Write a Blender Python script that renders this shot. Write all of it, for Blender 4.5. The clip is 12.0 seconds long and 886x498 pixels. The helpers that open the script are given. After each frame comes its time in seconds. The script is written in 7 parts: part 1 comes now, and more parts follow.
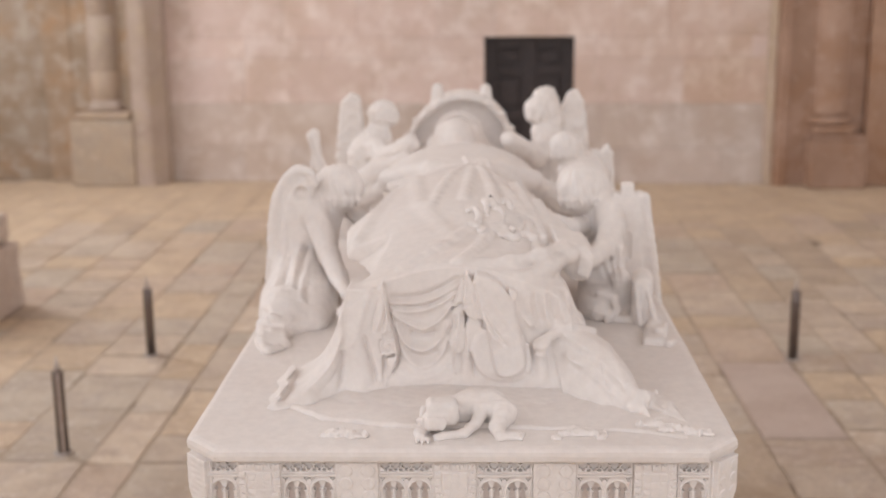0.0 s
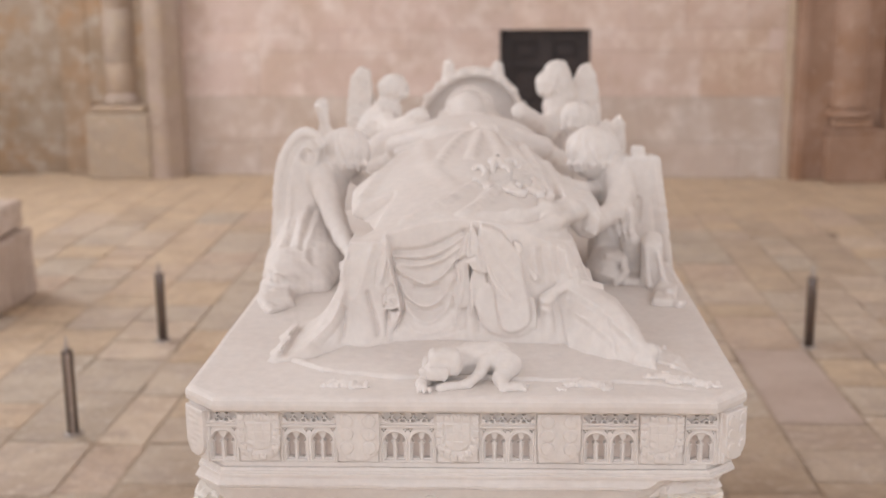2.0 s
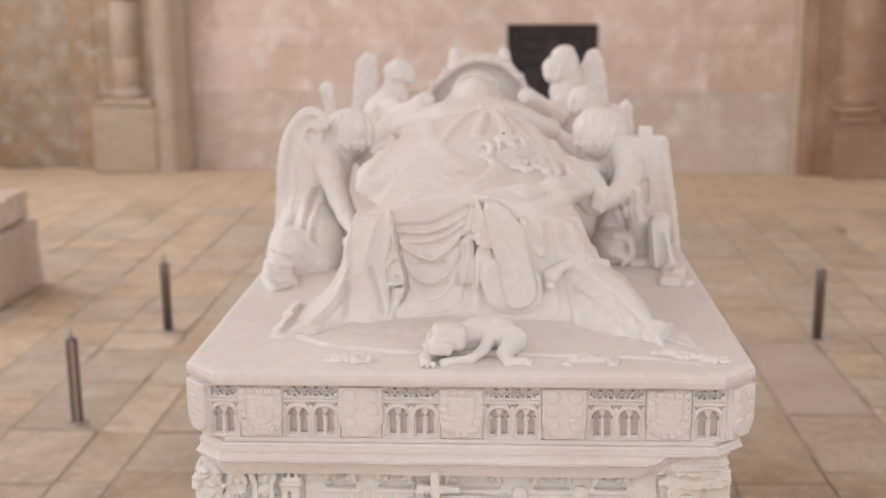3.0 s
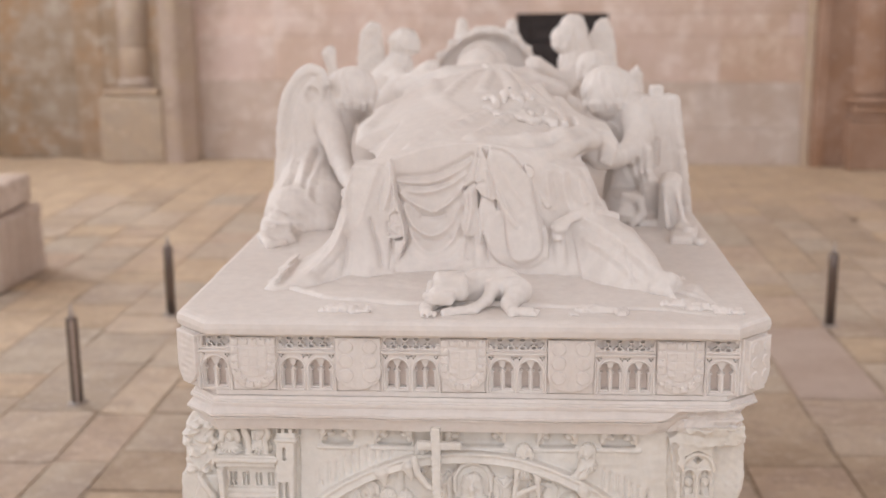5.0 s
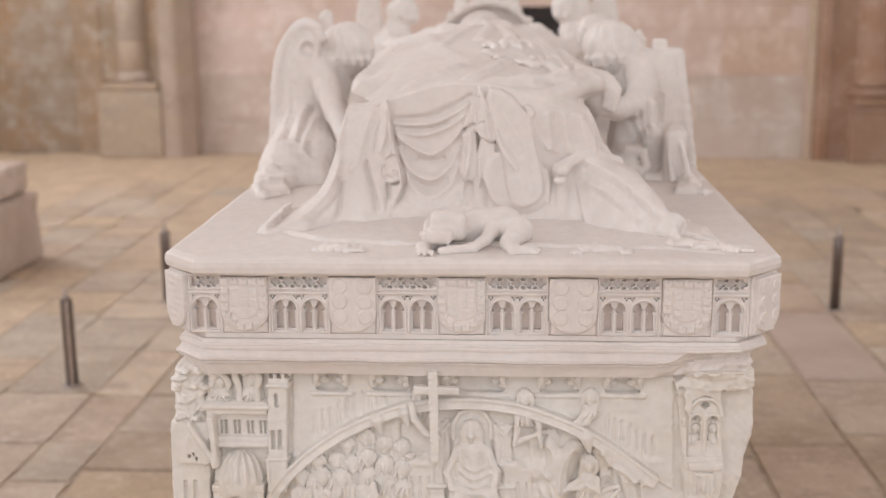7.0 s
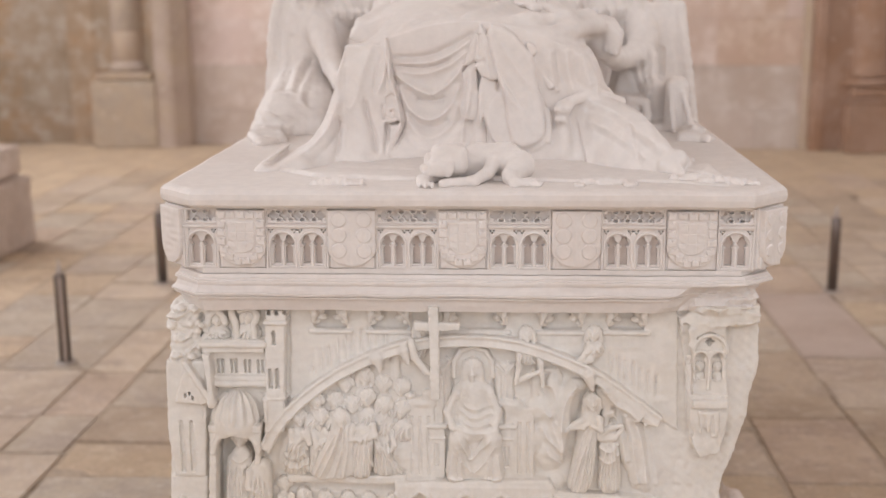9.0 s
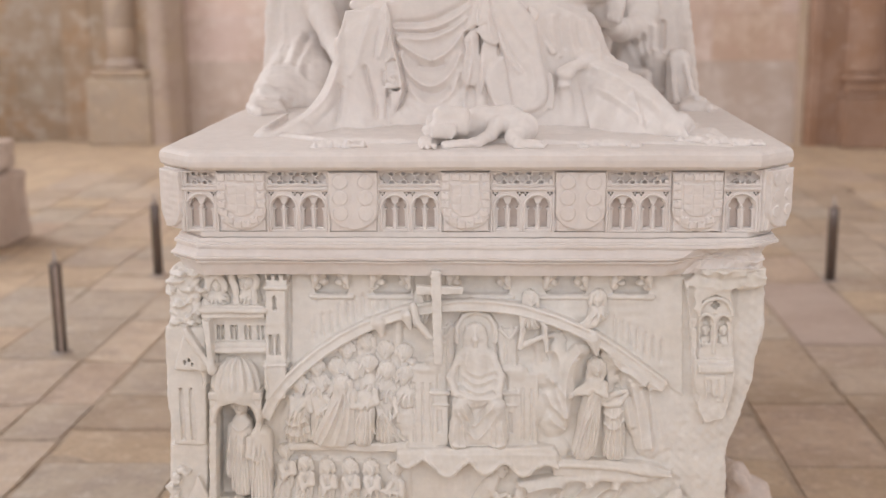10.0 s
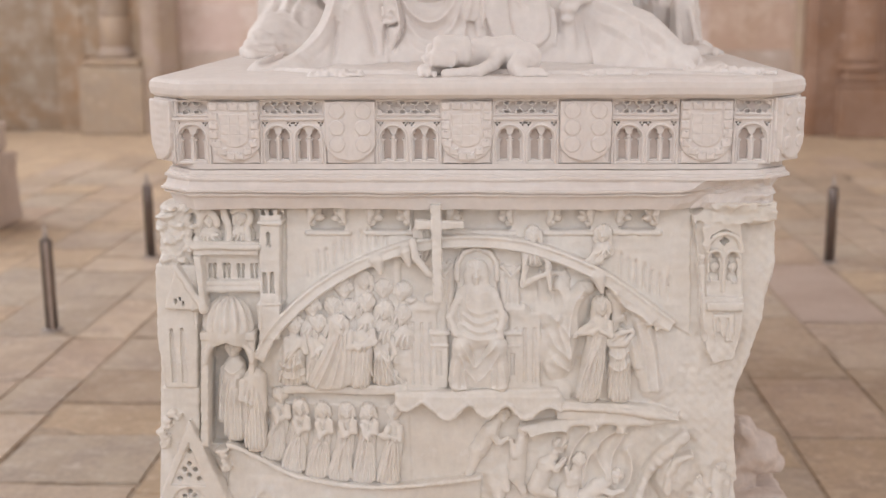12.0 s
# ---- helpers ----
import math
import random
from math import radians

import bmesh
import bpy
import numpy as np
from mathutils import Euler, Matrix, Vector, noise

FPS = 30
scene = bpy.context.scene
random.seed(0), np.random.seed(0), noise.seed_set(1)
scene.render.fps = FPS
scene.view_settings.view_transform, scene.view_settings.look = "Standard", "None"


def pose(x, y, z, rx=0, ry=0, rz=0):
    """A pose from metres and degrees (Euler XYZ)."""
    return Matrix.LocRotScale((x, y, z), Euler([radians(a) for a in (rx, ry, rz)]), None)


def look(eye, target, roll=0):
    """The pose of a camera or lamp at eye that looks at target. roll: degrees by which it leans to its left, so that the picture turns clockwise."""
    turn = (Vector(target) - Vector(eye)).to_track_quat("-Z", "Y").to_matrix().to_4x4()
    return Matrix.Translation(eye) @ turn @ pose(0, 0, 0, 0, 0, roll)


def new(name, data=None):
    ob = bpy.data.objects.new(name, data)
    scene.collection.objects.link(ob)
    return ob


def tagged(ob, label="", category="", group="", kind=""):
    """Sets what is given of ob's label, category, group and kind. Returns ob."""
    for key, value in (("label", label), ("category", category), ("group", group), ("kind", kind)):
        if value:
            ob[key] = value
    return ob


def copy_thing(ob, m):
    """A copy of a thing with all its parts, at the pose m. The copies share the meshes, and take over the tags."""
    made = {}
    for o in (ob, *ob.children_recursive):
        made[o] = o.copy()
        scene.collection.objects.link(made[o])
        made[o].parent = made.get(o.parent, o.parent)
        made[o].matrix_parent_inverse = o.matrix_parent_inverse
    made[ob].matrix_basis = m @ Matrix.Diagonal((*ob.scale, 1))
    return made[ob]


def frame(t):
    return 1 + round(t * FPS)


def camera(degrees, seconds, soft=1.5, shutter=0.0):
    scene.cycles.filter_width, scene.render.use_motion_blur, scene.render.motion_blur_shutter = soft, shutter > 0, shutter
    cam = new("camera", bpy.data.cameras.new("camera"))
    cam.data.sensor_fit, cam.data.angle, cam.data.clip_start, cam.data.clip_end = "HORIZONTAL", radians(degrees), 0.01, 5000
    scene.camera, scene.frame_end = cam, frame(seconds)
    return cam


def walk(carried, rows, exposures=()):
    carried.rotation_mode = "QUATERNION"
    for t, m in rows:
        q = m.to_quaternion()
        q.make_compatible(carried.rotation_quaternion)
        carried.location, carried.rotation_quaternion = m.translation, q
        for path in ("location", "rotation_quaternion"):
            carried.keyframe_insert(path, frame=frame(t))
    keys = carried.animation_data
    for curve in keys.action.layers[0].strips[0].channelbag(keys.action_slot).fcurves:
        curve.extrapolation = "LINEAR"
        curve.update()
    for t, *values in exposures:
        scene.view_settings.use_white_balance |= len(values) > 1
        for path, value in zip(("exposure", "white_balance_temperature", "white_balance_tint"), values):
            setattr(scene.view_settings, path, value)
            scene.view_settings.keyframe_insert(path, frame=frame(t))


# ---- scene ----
cam = camera(40.5, 12.0)
PATH = [
    (0, (0.059, -0.207, 2.723), (-0.003, 1.741, 2.271), -0.6),
    (0.5, (0.069, -0.201, 2.682), (-0.001, 1.747, 2.233), -0.6),
    (1, (0.077, -0.194, 2.649), (0.0, 1.753, 2.201), -0.6),
    (1.5, (0.081, -0.187, 2.615), (-0.001, 1.76, 2.167), -0.5),
    (2, (0.091, -0.184, 2.581), (0.0, 1.764, 2.136), -0.6),
    (2.5, (0.093, -0.175, 2.547), (-0.003, 1.772, 2.102), -0.5),
    (3, (0.096, -0.161, 2.512), (-0.007, 1.786, 2.067), -0.5),
    (5, (0.107, -0.072, 2.366), (-0.011, 1.875, 1.922), -0.4),
    (5.5, (0.111, -0.049, 2.329), (-0.009, 1.897, 1.885), -0.5),
    (6, (0.111, -0.034, 2.291), (-0.009, 1.913, 1.848), -0.5),
    (6.5, (0.113, -0.022, 2.244), (-0.009, 1.925, 1.806), -0.5),
    (7, (0.11, -0.013, 2.201), (-0.01, 1.936, 1.767), -0.5),
    (9, (0.094, -0.002, 2.051), (-0.016, 1.948, 1.62), -0.4),
    (9.5, (0.087, 0.001, 2.0), (-0.019, 1.952, 1.575), -0.5),
    (10, (0.076, 0.007, 1.963), (-0.025, 1.959, 1.537), -0.5),
    (10.5, (0.06, 0.017, 1.927), (-0.031, 1.968, 1.5), -0.4),
    (11, (0.056, 0.024, 1.896), (-0.033, 1.976, 1.467), -0.4),
    (11.5, (0.058, 0.039, 1.855), (-0.032, 1.991, 1.428), -0.4),
    (12, (0.06, 0.059, 1.811), (-0.031, 2.011, 1.387), -0.4),
]
walk(cam, [(t, look(eye, target, roll)) for t, eye, target, roll in PATH])
cam.data.dof.use_dof, cam.data.dof.focus_distance, cam.data.dof.aperture_fstop = True, 2.45, 2.8

# ---- light ----
world = bpy.data.worlds.new("world")
scene.world = world
world.use_nodes = True
wn = world.node_tree.nodes
sky = wn.new("ShaderNodeTexSky")
sky.sky_type, sky.sun_disc, sky.sun_elevation, sky.sun_rotation = "NISHITA", False, radians(40), radians(250)
world.node_tree.links.new(sky.outputs[0], wn["Background"].inputs[0])
wn["Background"].inputs[1].default_value = 0.1
scene.view_settings.exposure = -0.36


def window_lamp(name, m, w, h, power, colour):
    """Daylight that enters through a window's opening."""
    data = bpy.data.lights.new(name, "AREA")
    data.shape, data.size, data.size_y, data.energy, data.color = "RECTANGLE", w, h, power, colour
    ob = new(name, data)
    ob.matrix_basis = m
    return ob


# windows: centre along the wall, sill height, width, height
WEST_X, EAST_X, SOUTH_Y, TOP = -9.0, 10.0, -7.0, 13.0
WEST_WINDOWS = [(-1.5, 3.0, 3.6, 8.0), (5.5, 3.0, 3.6, 8.0), (12.0, 3.0, 3.0, 8.0)]
EAST_WINDOWS = [(-1.5, 3.6, 3.4, 7.0), (5.5, 3.6, 3.4, 7.0), (12.0, 3.6, 2.6, 7.0)]
SOUTH_WINDOWS = [(-5.2, 2.2, 4.4, 8.4), (0.5, 2.2, 4.8, 8.8), (6.2, 2.2, 4.4, 8.4)]
DAY = (0.99, 0.966, 0.982)
for (c, sill, w, h), power in zip(WEST_WINDOWS, (130, 270, 720)):
    window_lamp("window_light", look((WEST_X + 0.3, c, sill + h / 2), (WEST_X + 5, c, sill + h / 2 - 1.6)), w, h, power, DAY)
for (c, sill, w, h), power in zip(EAST_WINDOWS, (90, 200, 200)):
    window_lamp("window_light", look((EAST_X - 0.3, c, sill + h / 2), (EAST_X - 5, c, sill + h / 2 - 1.6)), w, h, power, DAY)
for (c, sill, w, h), power in zip(SOUTH_WINDOWS, (320, 320, 255)):
    window_lamp("window_light", look((c, SOUTH_Y + 0.3, sill + h / 2), (c, SOUTH_Y + 5, sill + h / 2 - 0.8)), w, h, power, DAY)

# ---- materials ----


def nodes_of(name):
    m = bpy.data.materials.new(name)
    m.use_nodes = True
    nt = m.node_tree
    return m, nt, nt.nodes["Principled BSDF"]


def noise_node(nt, scale, detail=4.0, rough=0.55, coord=None):
    n = nt.nodes.new("ShaderNodeTexNoise")
    n.inputs["Scale"].default_value, n.inputs["Detail"].default_value, n.inputs["Roughness"].default_value = scale, detail, rough
    if coord is not None:
        nt.links.new(coord, n.inputs["Vector"])
    return n.outputs["Fac"]


def ramp_node(nt, fac, stops):
    r = nt.nodes.new("ShaderNodeValToRGB")
    el = r.color_ramp.elements
    while len(el) < len(stops):
        el.new(0.5)
    for e, (pos, col) in zip(el, stops):
        e.position, e.color = pos, (*col, 1)
    nt.links.new(fac, r.inputs[0])
    return r.outputs["Color"]


def mix_node(nt, fac, a, b, mode="MIX"):
    n = nt.nodes.new("ShaderNodeMix")
    n.data_type, n.blend_type = "RGBA", mode
    for sock, value in ((n.inputs[0], fac), (n.inputs[6], a), (n.inputs[7], b)):
        if isinstance(value, (int, float)):
            sock.default_value = value
        elif isinstance(value, tuple):
            sock.default_value = (*value, 1)
        else:
            nt.links.new(value, sock)
    return n.outputs[2]


def bump_node(nt, bsdf, height, strength, distance):
    b = nt.nodes.new("ShaderNodeBump")
    b.inputs["Strength"].default_value, b.inputs["Distance"].default_value = strength, distance
    nt.links.new(height, b.inputs["Height"])
    nt.links.new(b.outputs[0], bsdf.inputs["Normal"])


def where(nt):
    return nt.nodes.new("ShaderNodeNewGeometry").outputs["Position"]


def stone(name, base, stain, grain=0.06, spots=None, big=1.3, vary=0.0, rough=0.8, bump=0.25, spread=(0.42, 0.68), soft=0.0, spots_at=(0.58, 0.72), patch=None):
    """Weathered limestone: a base tone, broad stains, fine grain, and a tone of its own for each block."""
    m, nt, bsdf = nodes_of(name)
    co = where(nt)
    broad = noise_node(nt, big, 5, 0.6, co)
    fine = noise_node(nt, 38, 5, 0.65, co)
    col = mix_node(nt, ramp_node(nt, broad, [(spread[0], (0, 0, 0)), (spread[1], (1, 1, 1))]), base, stain)
    if patch:
        tone, scale, low, high = patch
        col = mix_node(nt, ramp_node(nt, noise_node(nt, scale, 7, 0.68, co), [(low, (0, 0, 0)), (high, (1, 1, 1))]), col, tone)
    grey = ramp_node(nt, fine, [(0.25, (1 - grain * 2,) * 3), (0.75, (1 + grain,) * 3)])
    col = mix_node(nt, 1.0, col, grey, "MULTIPLY")
    if spots:
        mask = ramp_node(nt, noise_node(nt, big * 5.3, 6, 0.7, co), [(spots_at[0], (0, 0, 0)), (spots_at[1], (1, 1, 1))])
        col = mix_node(nt, mask, col, spots)
    if vary:
        info = nt.nodes.new("ShaderNodeObjectInfo")
        v = vary
        tone = ramp_node(nt, info.outputs["Random"], [(0.0, (1 - v, 1 - 1.15 * v, 1 - 1.3 * v)), (0.22, (1 + 0.3 * v, 1 - 0.05 * v, 1 - 0.75 * v)), (0.45, (1 - 0.1 * v, 1 - 0.35 * v, 1 - 0.4 * v)), (0.68, (1 - 0.5 * v, 1 - 0.3 * v, 1 - 0.2 * v)), (0.85, (1, 1, 1)), (1.0, (1 + 0.6 * v, 1 + 0.55 * v, 1 + 0.45 * v))])
        col = mix_node(nt, 1.0, col, tone, "MULTIPLY")
    nt.links.new(col, bsdf.inputs["Base Color"])
    bsdf.inputs["Roughness"].default_value = rough
    bsdf.inputs["Specular IOR Level"].default_value = 0.3
    if soft:
        bsdf.inputs["Subsurface Weight"].default_value, bsdf.inputs["Subsurface Scale"].default_value = soft, 0.007
        bsdf.inputs["Subsurface Radius"].default_value = (1.0, 1.0, 1.0)
    total = nt.nodes.new("ShaderNodeMath")
    total.operation = "ADD"
    nt.links.new(fine, total.inputs[0])
    nt.links.new(noise_node(nt, 9, 4, 0.6, co), total.inputs[1])
    bump_node(nt, bsdf, total.outputs[0], bump, 0.004)
    return m


def plain(name, col, rough=0.5, metal=0.0, grain=0.1, scale=30.0):
    m, nt, bsdf = nodes_of(name)
    co = where(nt)
    f = noise_node(nt, scale, 4, 0.6, co)
    c = mix_node(nt, 1.0, col, ramp_node(nt, f, [(0.3, (1 - grain,) * 3), (0.7, (1 + grain,) * 3)]), "MULTIPLY")
    nt.links.new(c, bsdf.inputs["Base Color"])
    bsdf.inputs["Roughness"].default_value, bsdf.inputs["Metallic"].default_value = rough, metal
    bump_node(nt, bsdf, f, 0.1, 0.001)
    return m


TOMB = stone("white_limestone", (0.834, 0.780, 0.740), (0.790, 0.724, 0.678), 0.035, None, 2.2, rough=0.62, bump=0.14, soft=0.55)
RELIEF = stone("carved_limestone", (0.838, 0.800, 0.750), (0.785, 0.725, 0.648), 0.045, (0.855, 0.818, 0.775), 3.1, rough=0.68, bump=0.18, soft=0.55)
WALL = stone("wall_limestone", (0.720, 0.580, 0.528), (0.640, 0.500, 0.425), 0.05, (0.810, 0.708, 0.660), 0.55, 0.05, 0.85, 0.35, spread=(0.44, 0.66), spots_at=(0.47, 0.70), patch=((0.575, 0.445, 0.360), 0.9, 0.50, 0.66))
WALL_PALE = stone("pale_wall_limestone", (0.620, 0.530, 0.470), (0.550, 0.452, 0.390), 0.05, (0.720, 0.648, 0.605), 0.7, 0.05, 0.85, 0.35, spots_at=(0.47, 0.70), patch=((0.560, 0.455, 0.380), 1.3, 0.48, 0.64))
WALL_RUST = stone("rosy_wall_limestone", (0.670, 0.520, 0.445), (0.590, 0.435, 0.350), 0.06, (0.750, 0.630, 0.560), 0.6, 0.06, 0.85, 0.35, spots_at=(0.47, 0.70), patch=((0.580, 0.430, 0.335), 1.0, 0.48, 0.64))
WALL_WARM = stone("ochre_wall_limestone", (0.390, 0.304, 0.230), (0.28, 0.200, 0.13), 0.08, (0.48, 0.415, 0.35), 0.9, 0.12, 0.85, 0.35, spots_at=(0.48, 0.70), patch=((0.40, 0.26, 0.155), 1.6, 0.50, 0.64))
WALL_IRON = stone("iron_stained_limestone", (0.43, 0.285, 0.175), (0.34, 0.24, 0.16), 0.08, (0.46, 0.38, 0.30), 1.4, 0.1, 0.85, 0.35, spots_at=(0.50, 0.66), patch=((0.50, 0.29, 0.13), 2.0, 0.50, 0.62))
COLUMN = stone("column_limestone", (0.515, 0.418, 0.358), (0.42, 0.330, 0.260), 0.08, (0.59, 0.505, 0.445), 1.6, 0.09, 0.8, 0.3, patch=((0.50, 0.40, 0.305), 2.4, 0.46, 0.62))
PLINTH = stone("grey_beige_limestone", (0.460, 0.385, 0.310), (0.39, 0.310, 0.240), 0.08, (0.62, 0.545, 0.47), 1.9, 0.09, 0.8, 0.3, patch=((0.48, 0.385, 0.29), 3.1, 0.46, 0.62))
# reddish stone, darkened to hold the shade on the pier's fronts
PIER = stone("shaded_rusty_limestone", (0.445, 0.302, 0.230), (0.345, 0.218, 0.155), 0.08, (0.54, 0.405, 0.328), 1.3, 0.08, 0.8, 0.3, patch=((0.37, 0.225, 0.15), 2.2, 0.46, 0.62))
MORTAR = stone("mortar", (0.50, 0.405, 0.35), (0.44, 0.35, 0.30), 0.1, None, 2.0)
FLOOR = stone("paving_limestone", (0.620, 0.518, 0.412), (0.490, 0.390, 0.298), 0.10, (0.660, 0.585, 0.505), 2.3, 0.16, 0.6, 0.4, spots_at=(0.52, 0.68), patch=((0.500, 0.408, 0.335), 3.4, 0.48, 0.62))
FLOOR_GREY = stone("grey_paving_limestone", (0.570, 0.480, 0.425), (0.495, 0.402, 0.345), 0.06, (0.61, 0.53, 0.475), 2.6, 0.05, 0.5, 0.3)
JOINT = stone("paving_joint", (0.50, 0.405, 0.315), (0.20, 0.145, 0.10), 0.15, None, 1.6, spread=(0.52, 0.66))
PLASTER = stone("pale_stonework", (0.70, 0.62, 0.56), (0.64, 0.56, 0.49), 0.06, None, 0.5)
STEEL = plain("brushed_dark_steel", (0.20, 0.165, 0.15), 0.34, 0.85, 0.2, 60)
TIP = plain("clear_grey_plastic", (0.50, 0.44, 0.40), 0.25, 0.0, 0.05)
DARKWOOD = plain("dark_painted_wood", (0.034, 0.025, 0.026), 0.5, 0.0, 0.3, 14)
STEEL_PALE = plain("pale_brushed_steel", (0.50, 0.43, 0.39), 0.38, 0.6, 0.15, 60)
# frieze backing, tinted with the warm bounced light of its holes
RECESS = stone("warm_shade_limestone", (0.80, 0.700, 0.635), (0.74, 0.620, 0.545), 0.06, None, 6.0)
WORN_STONE = stone("worn_pale_limestone", (0.70, 0.605, 0.550), (0.58, 0.48, 0.41), 0.08, (0.76, 0.68, 0.62), 4.0, 0.05, 0.75, 0.4, patch=((0.52, 0.42, 0.35), 7.0, 0.52, 0.68))
GLASS_DARK = plain("dark_iron", (0.05, 0.045, 0.042), 0.5, 0.6, 0.2)

# ---- tools ----
PLACE = {}


def thing(name, loc, label, category, group="", kind="", rz=0.0):
    ob = new(name)
    ob.matrix_basis = pose(*loc, 0, 0, rz)
    PLACE[ob.name] = ob.matrix_basis.copy()
    return tagged(ob, label, category, group, kind)


def as_mesh(name, data):
    if isinstance(data, bpy.types.Mesh):
        return data
    me = bpy.data.meshes.new(name)
    data.to_mesh(me)
    data.free()
    return me


def part(name, data, material, parent, label="", m=None, local=False):
    """Links a bmesh or mesh, made in world places, as one part of a thing; m moves it, local reads m in the thing's own frame."""
    me = as_mesh(name, data)
    if not me.materials:
        me.materials.append(material)
    ob = new(name, me)
    ob.parent = parent
    home = Matrix.Identity(4) if local else PLACE.get(parent.name, Matrix.Identity(4)).inverted()
    ob.matrix_basis = home @ (m if m is not None else Matrix.Identity(4))
    PLACE[ob.name] = PLACE.get(parent.name, Matrix.Identity(4)) @ ob.matrix_basis
    return tagged(ob, label)


def whole(name, data, material, base, label, category, group="", kind=""):
    """One top-level mesh, made in world places, with its origin at base."""
    me = as_mesh(name, data)
    me.transform(Matrix.Translation(-Vector(base)))
    me.materials.append(material)
    ob = new(name, me)
    ob.location = base
    return tagged(ob, label, category, group, kind)


def brick_form(bm, lo, hi, bevel=0.0, segments=1):
    made = bmesh.ops.create_cube(bm, size=1.0)
    vs = made["verts"]
    for v in vs:
        v.co = Vector([lo[i] + (v.co[i] + 0.5) * (hi[i] - lo[i]) for i in range(3)])
    if bevel:
        edges = list({e for v in vs for e in v.link_edges})
        bmesh.ops.bevel(bm, geom=edges, offset=bevel, segments=segments, affect="EDGES", profile=0.5)
    return bm


def box(lo, hi, bevel=0.0, segments=1):
    return brick_form(bmesh.new(), lo, hi, bevel, segments)


def turned(profile, sides=24, cx=0.0, cy=0.0, smooth=True):
    """A lathe form from (radius, z) pairs, closed at both ends."""
    bm = bmesh.new()
    rings = []
    for r, z in profile:
        rings.append([bm.verts.new((cx + r * math.cos(2 * math.pi * i / sides), cy + r * math.sin(2 * math.pi * i / sides), z)) for i in range(sides)])
    for a, b in zip(rings, rings[1:]):
        for i in range(sides):
            f = bm.faces.new((a[i], a[(i + 1) % sides], b[(i + 1) % sides], b[i]))
            f.smooth = smooth
    bm.faces.new(rings[-1])
    bm.faces.new(rings[0][::-1])
    return bm


def plan_ring(x0, x1, y0, y1, cham, off, step=0.06):
    """Points of a rectangle with cut corners, grown by off, as a closed line with many points."""
    x0, x1, y0, y1 = x0 - off, x1 + off, y0 - off, y1 + off
    c = max(cham + off * 0.59 - off * 0.0, 0.001)
    corners = [(x0 + c, y0), (x1 - c, y0), (x1, y0 + c), (x1, y1 - c), (x1 - c, y1), (x0 + c, y1), (x0, y1 - c), (x0, y0 + c)]
    counts = [96, 6, 60, 2, 20, 2, 60, 6]
    pts = []
    for (a, b), (p, q), n in zip(corners, corners[1:] + corners[:1], counts):
        pts += [(a + (p - a) * i / n, b + (q - b) * i / n) for i in range(n)]
    return pts


def courses(x0, x1, y0, y1, cham, profile, wear=0.0012, broken=False):
    """A moulded course round the chest: the cut-cornered plan, grown by each (offset, z) of the profile."""
    bm = bmesh.new()
    rings = []
    for off, z in profile:
        ring = []
        for x, y in plan_ring(x0, x1, y0, y1, cham, off):
            n = noise.noise_vector(Vector((x * 9, y * 9, z * 30))) * wear + noise.noise_vector(Vector((x * 40, y * 40, z * 60))) * wear * 0.5
            if broken and z < 1.434:
                # the lower mouldings are knocked off towards one corner
                rag = noise.noise(Vector((x * 14, y * 14, z * 40)))
                t = min(max((x - 0.425 - 0.03 * rag - (z - 1.40) * 1.2) / 0.05, 0), 1)
                deep = 0.040 + 0.014 * rag + 0.010 * noise.noise(Vector((x * 50, y * 50, z * 70)))
                x, y = min(x, x + t * (x1 - deep * 0.8 - x)) if x > x1 - 0.05 else x, max(y, y + t * (y0 + deep - y)) if y < 3.2 else y
            ring.append(bm.verts.new((x + n.x, y + n.y, z + n.z)))
        rings.append(ring)
    for a, b in zip(rings, rings[1:]):
        for i in range(len(a)):
            f = bm.faces.new((a[i], a[(i + 1) % len(a)], b[(i + 1) % len(a)], b[i]))
    bm.faces.new(rings[-1])
    bm.faces.new(rings[0][::-1])
    bmesh.ops.recalc_face_normals(bm, faces=bm.faces)
    return bm


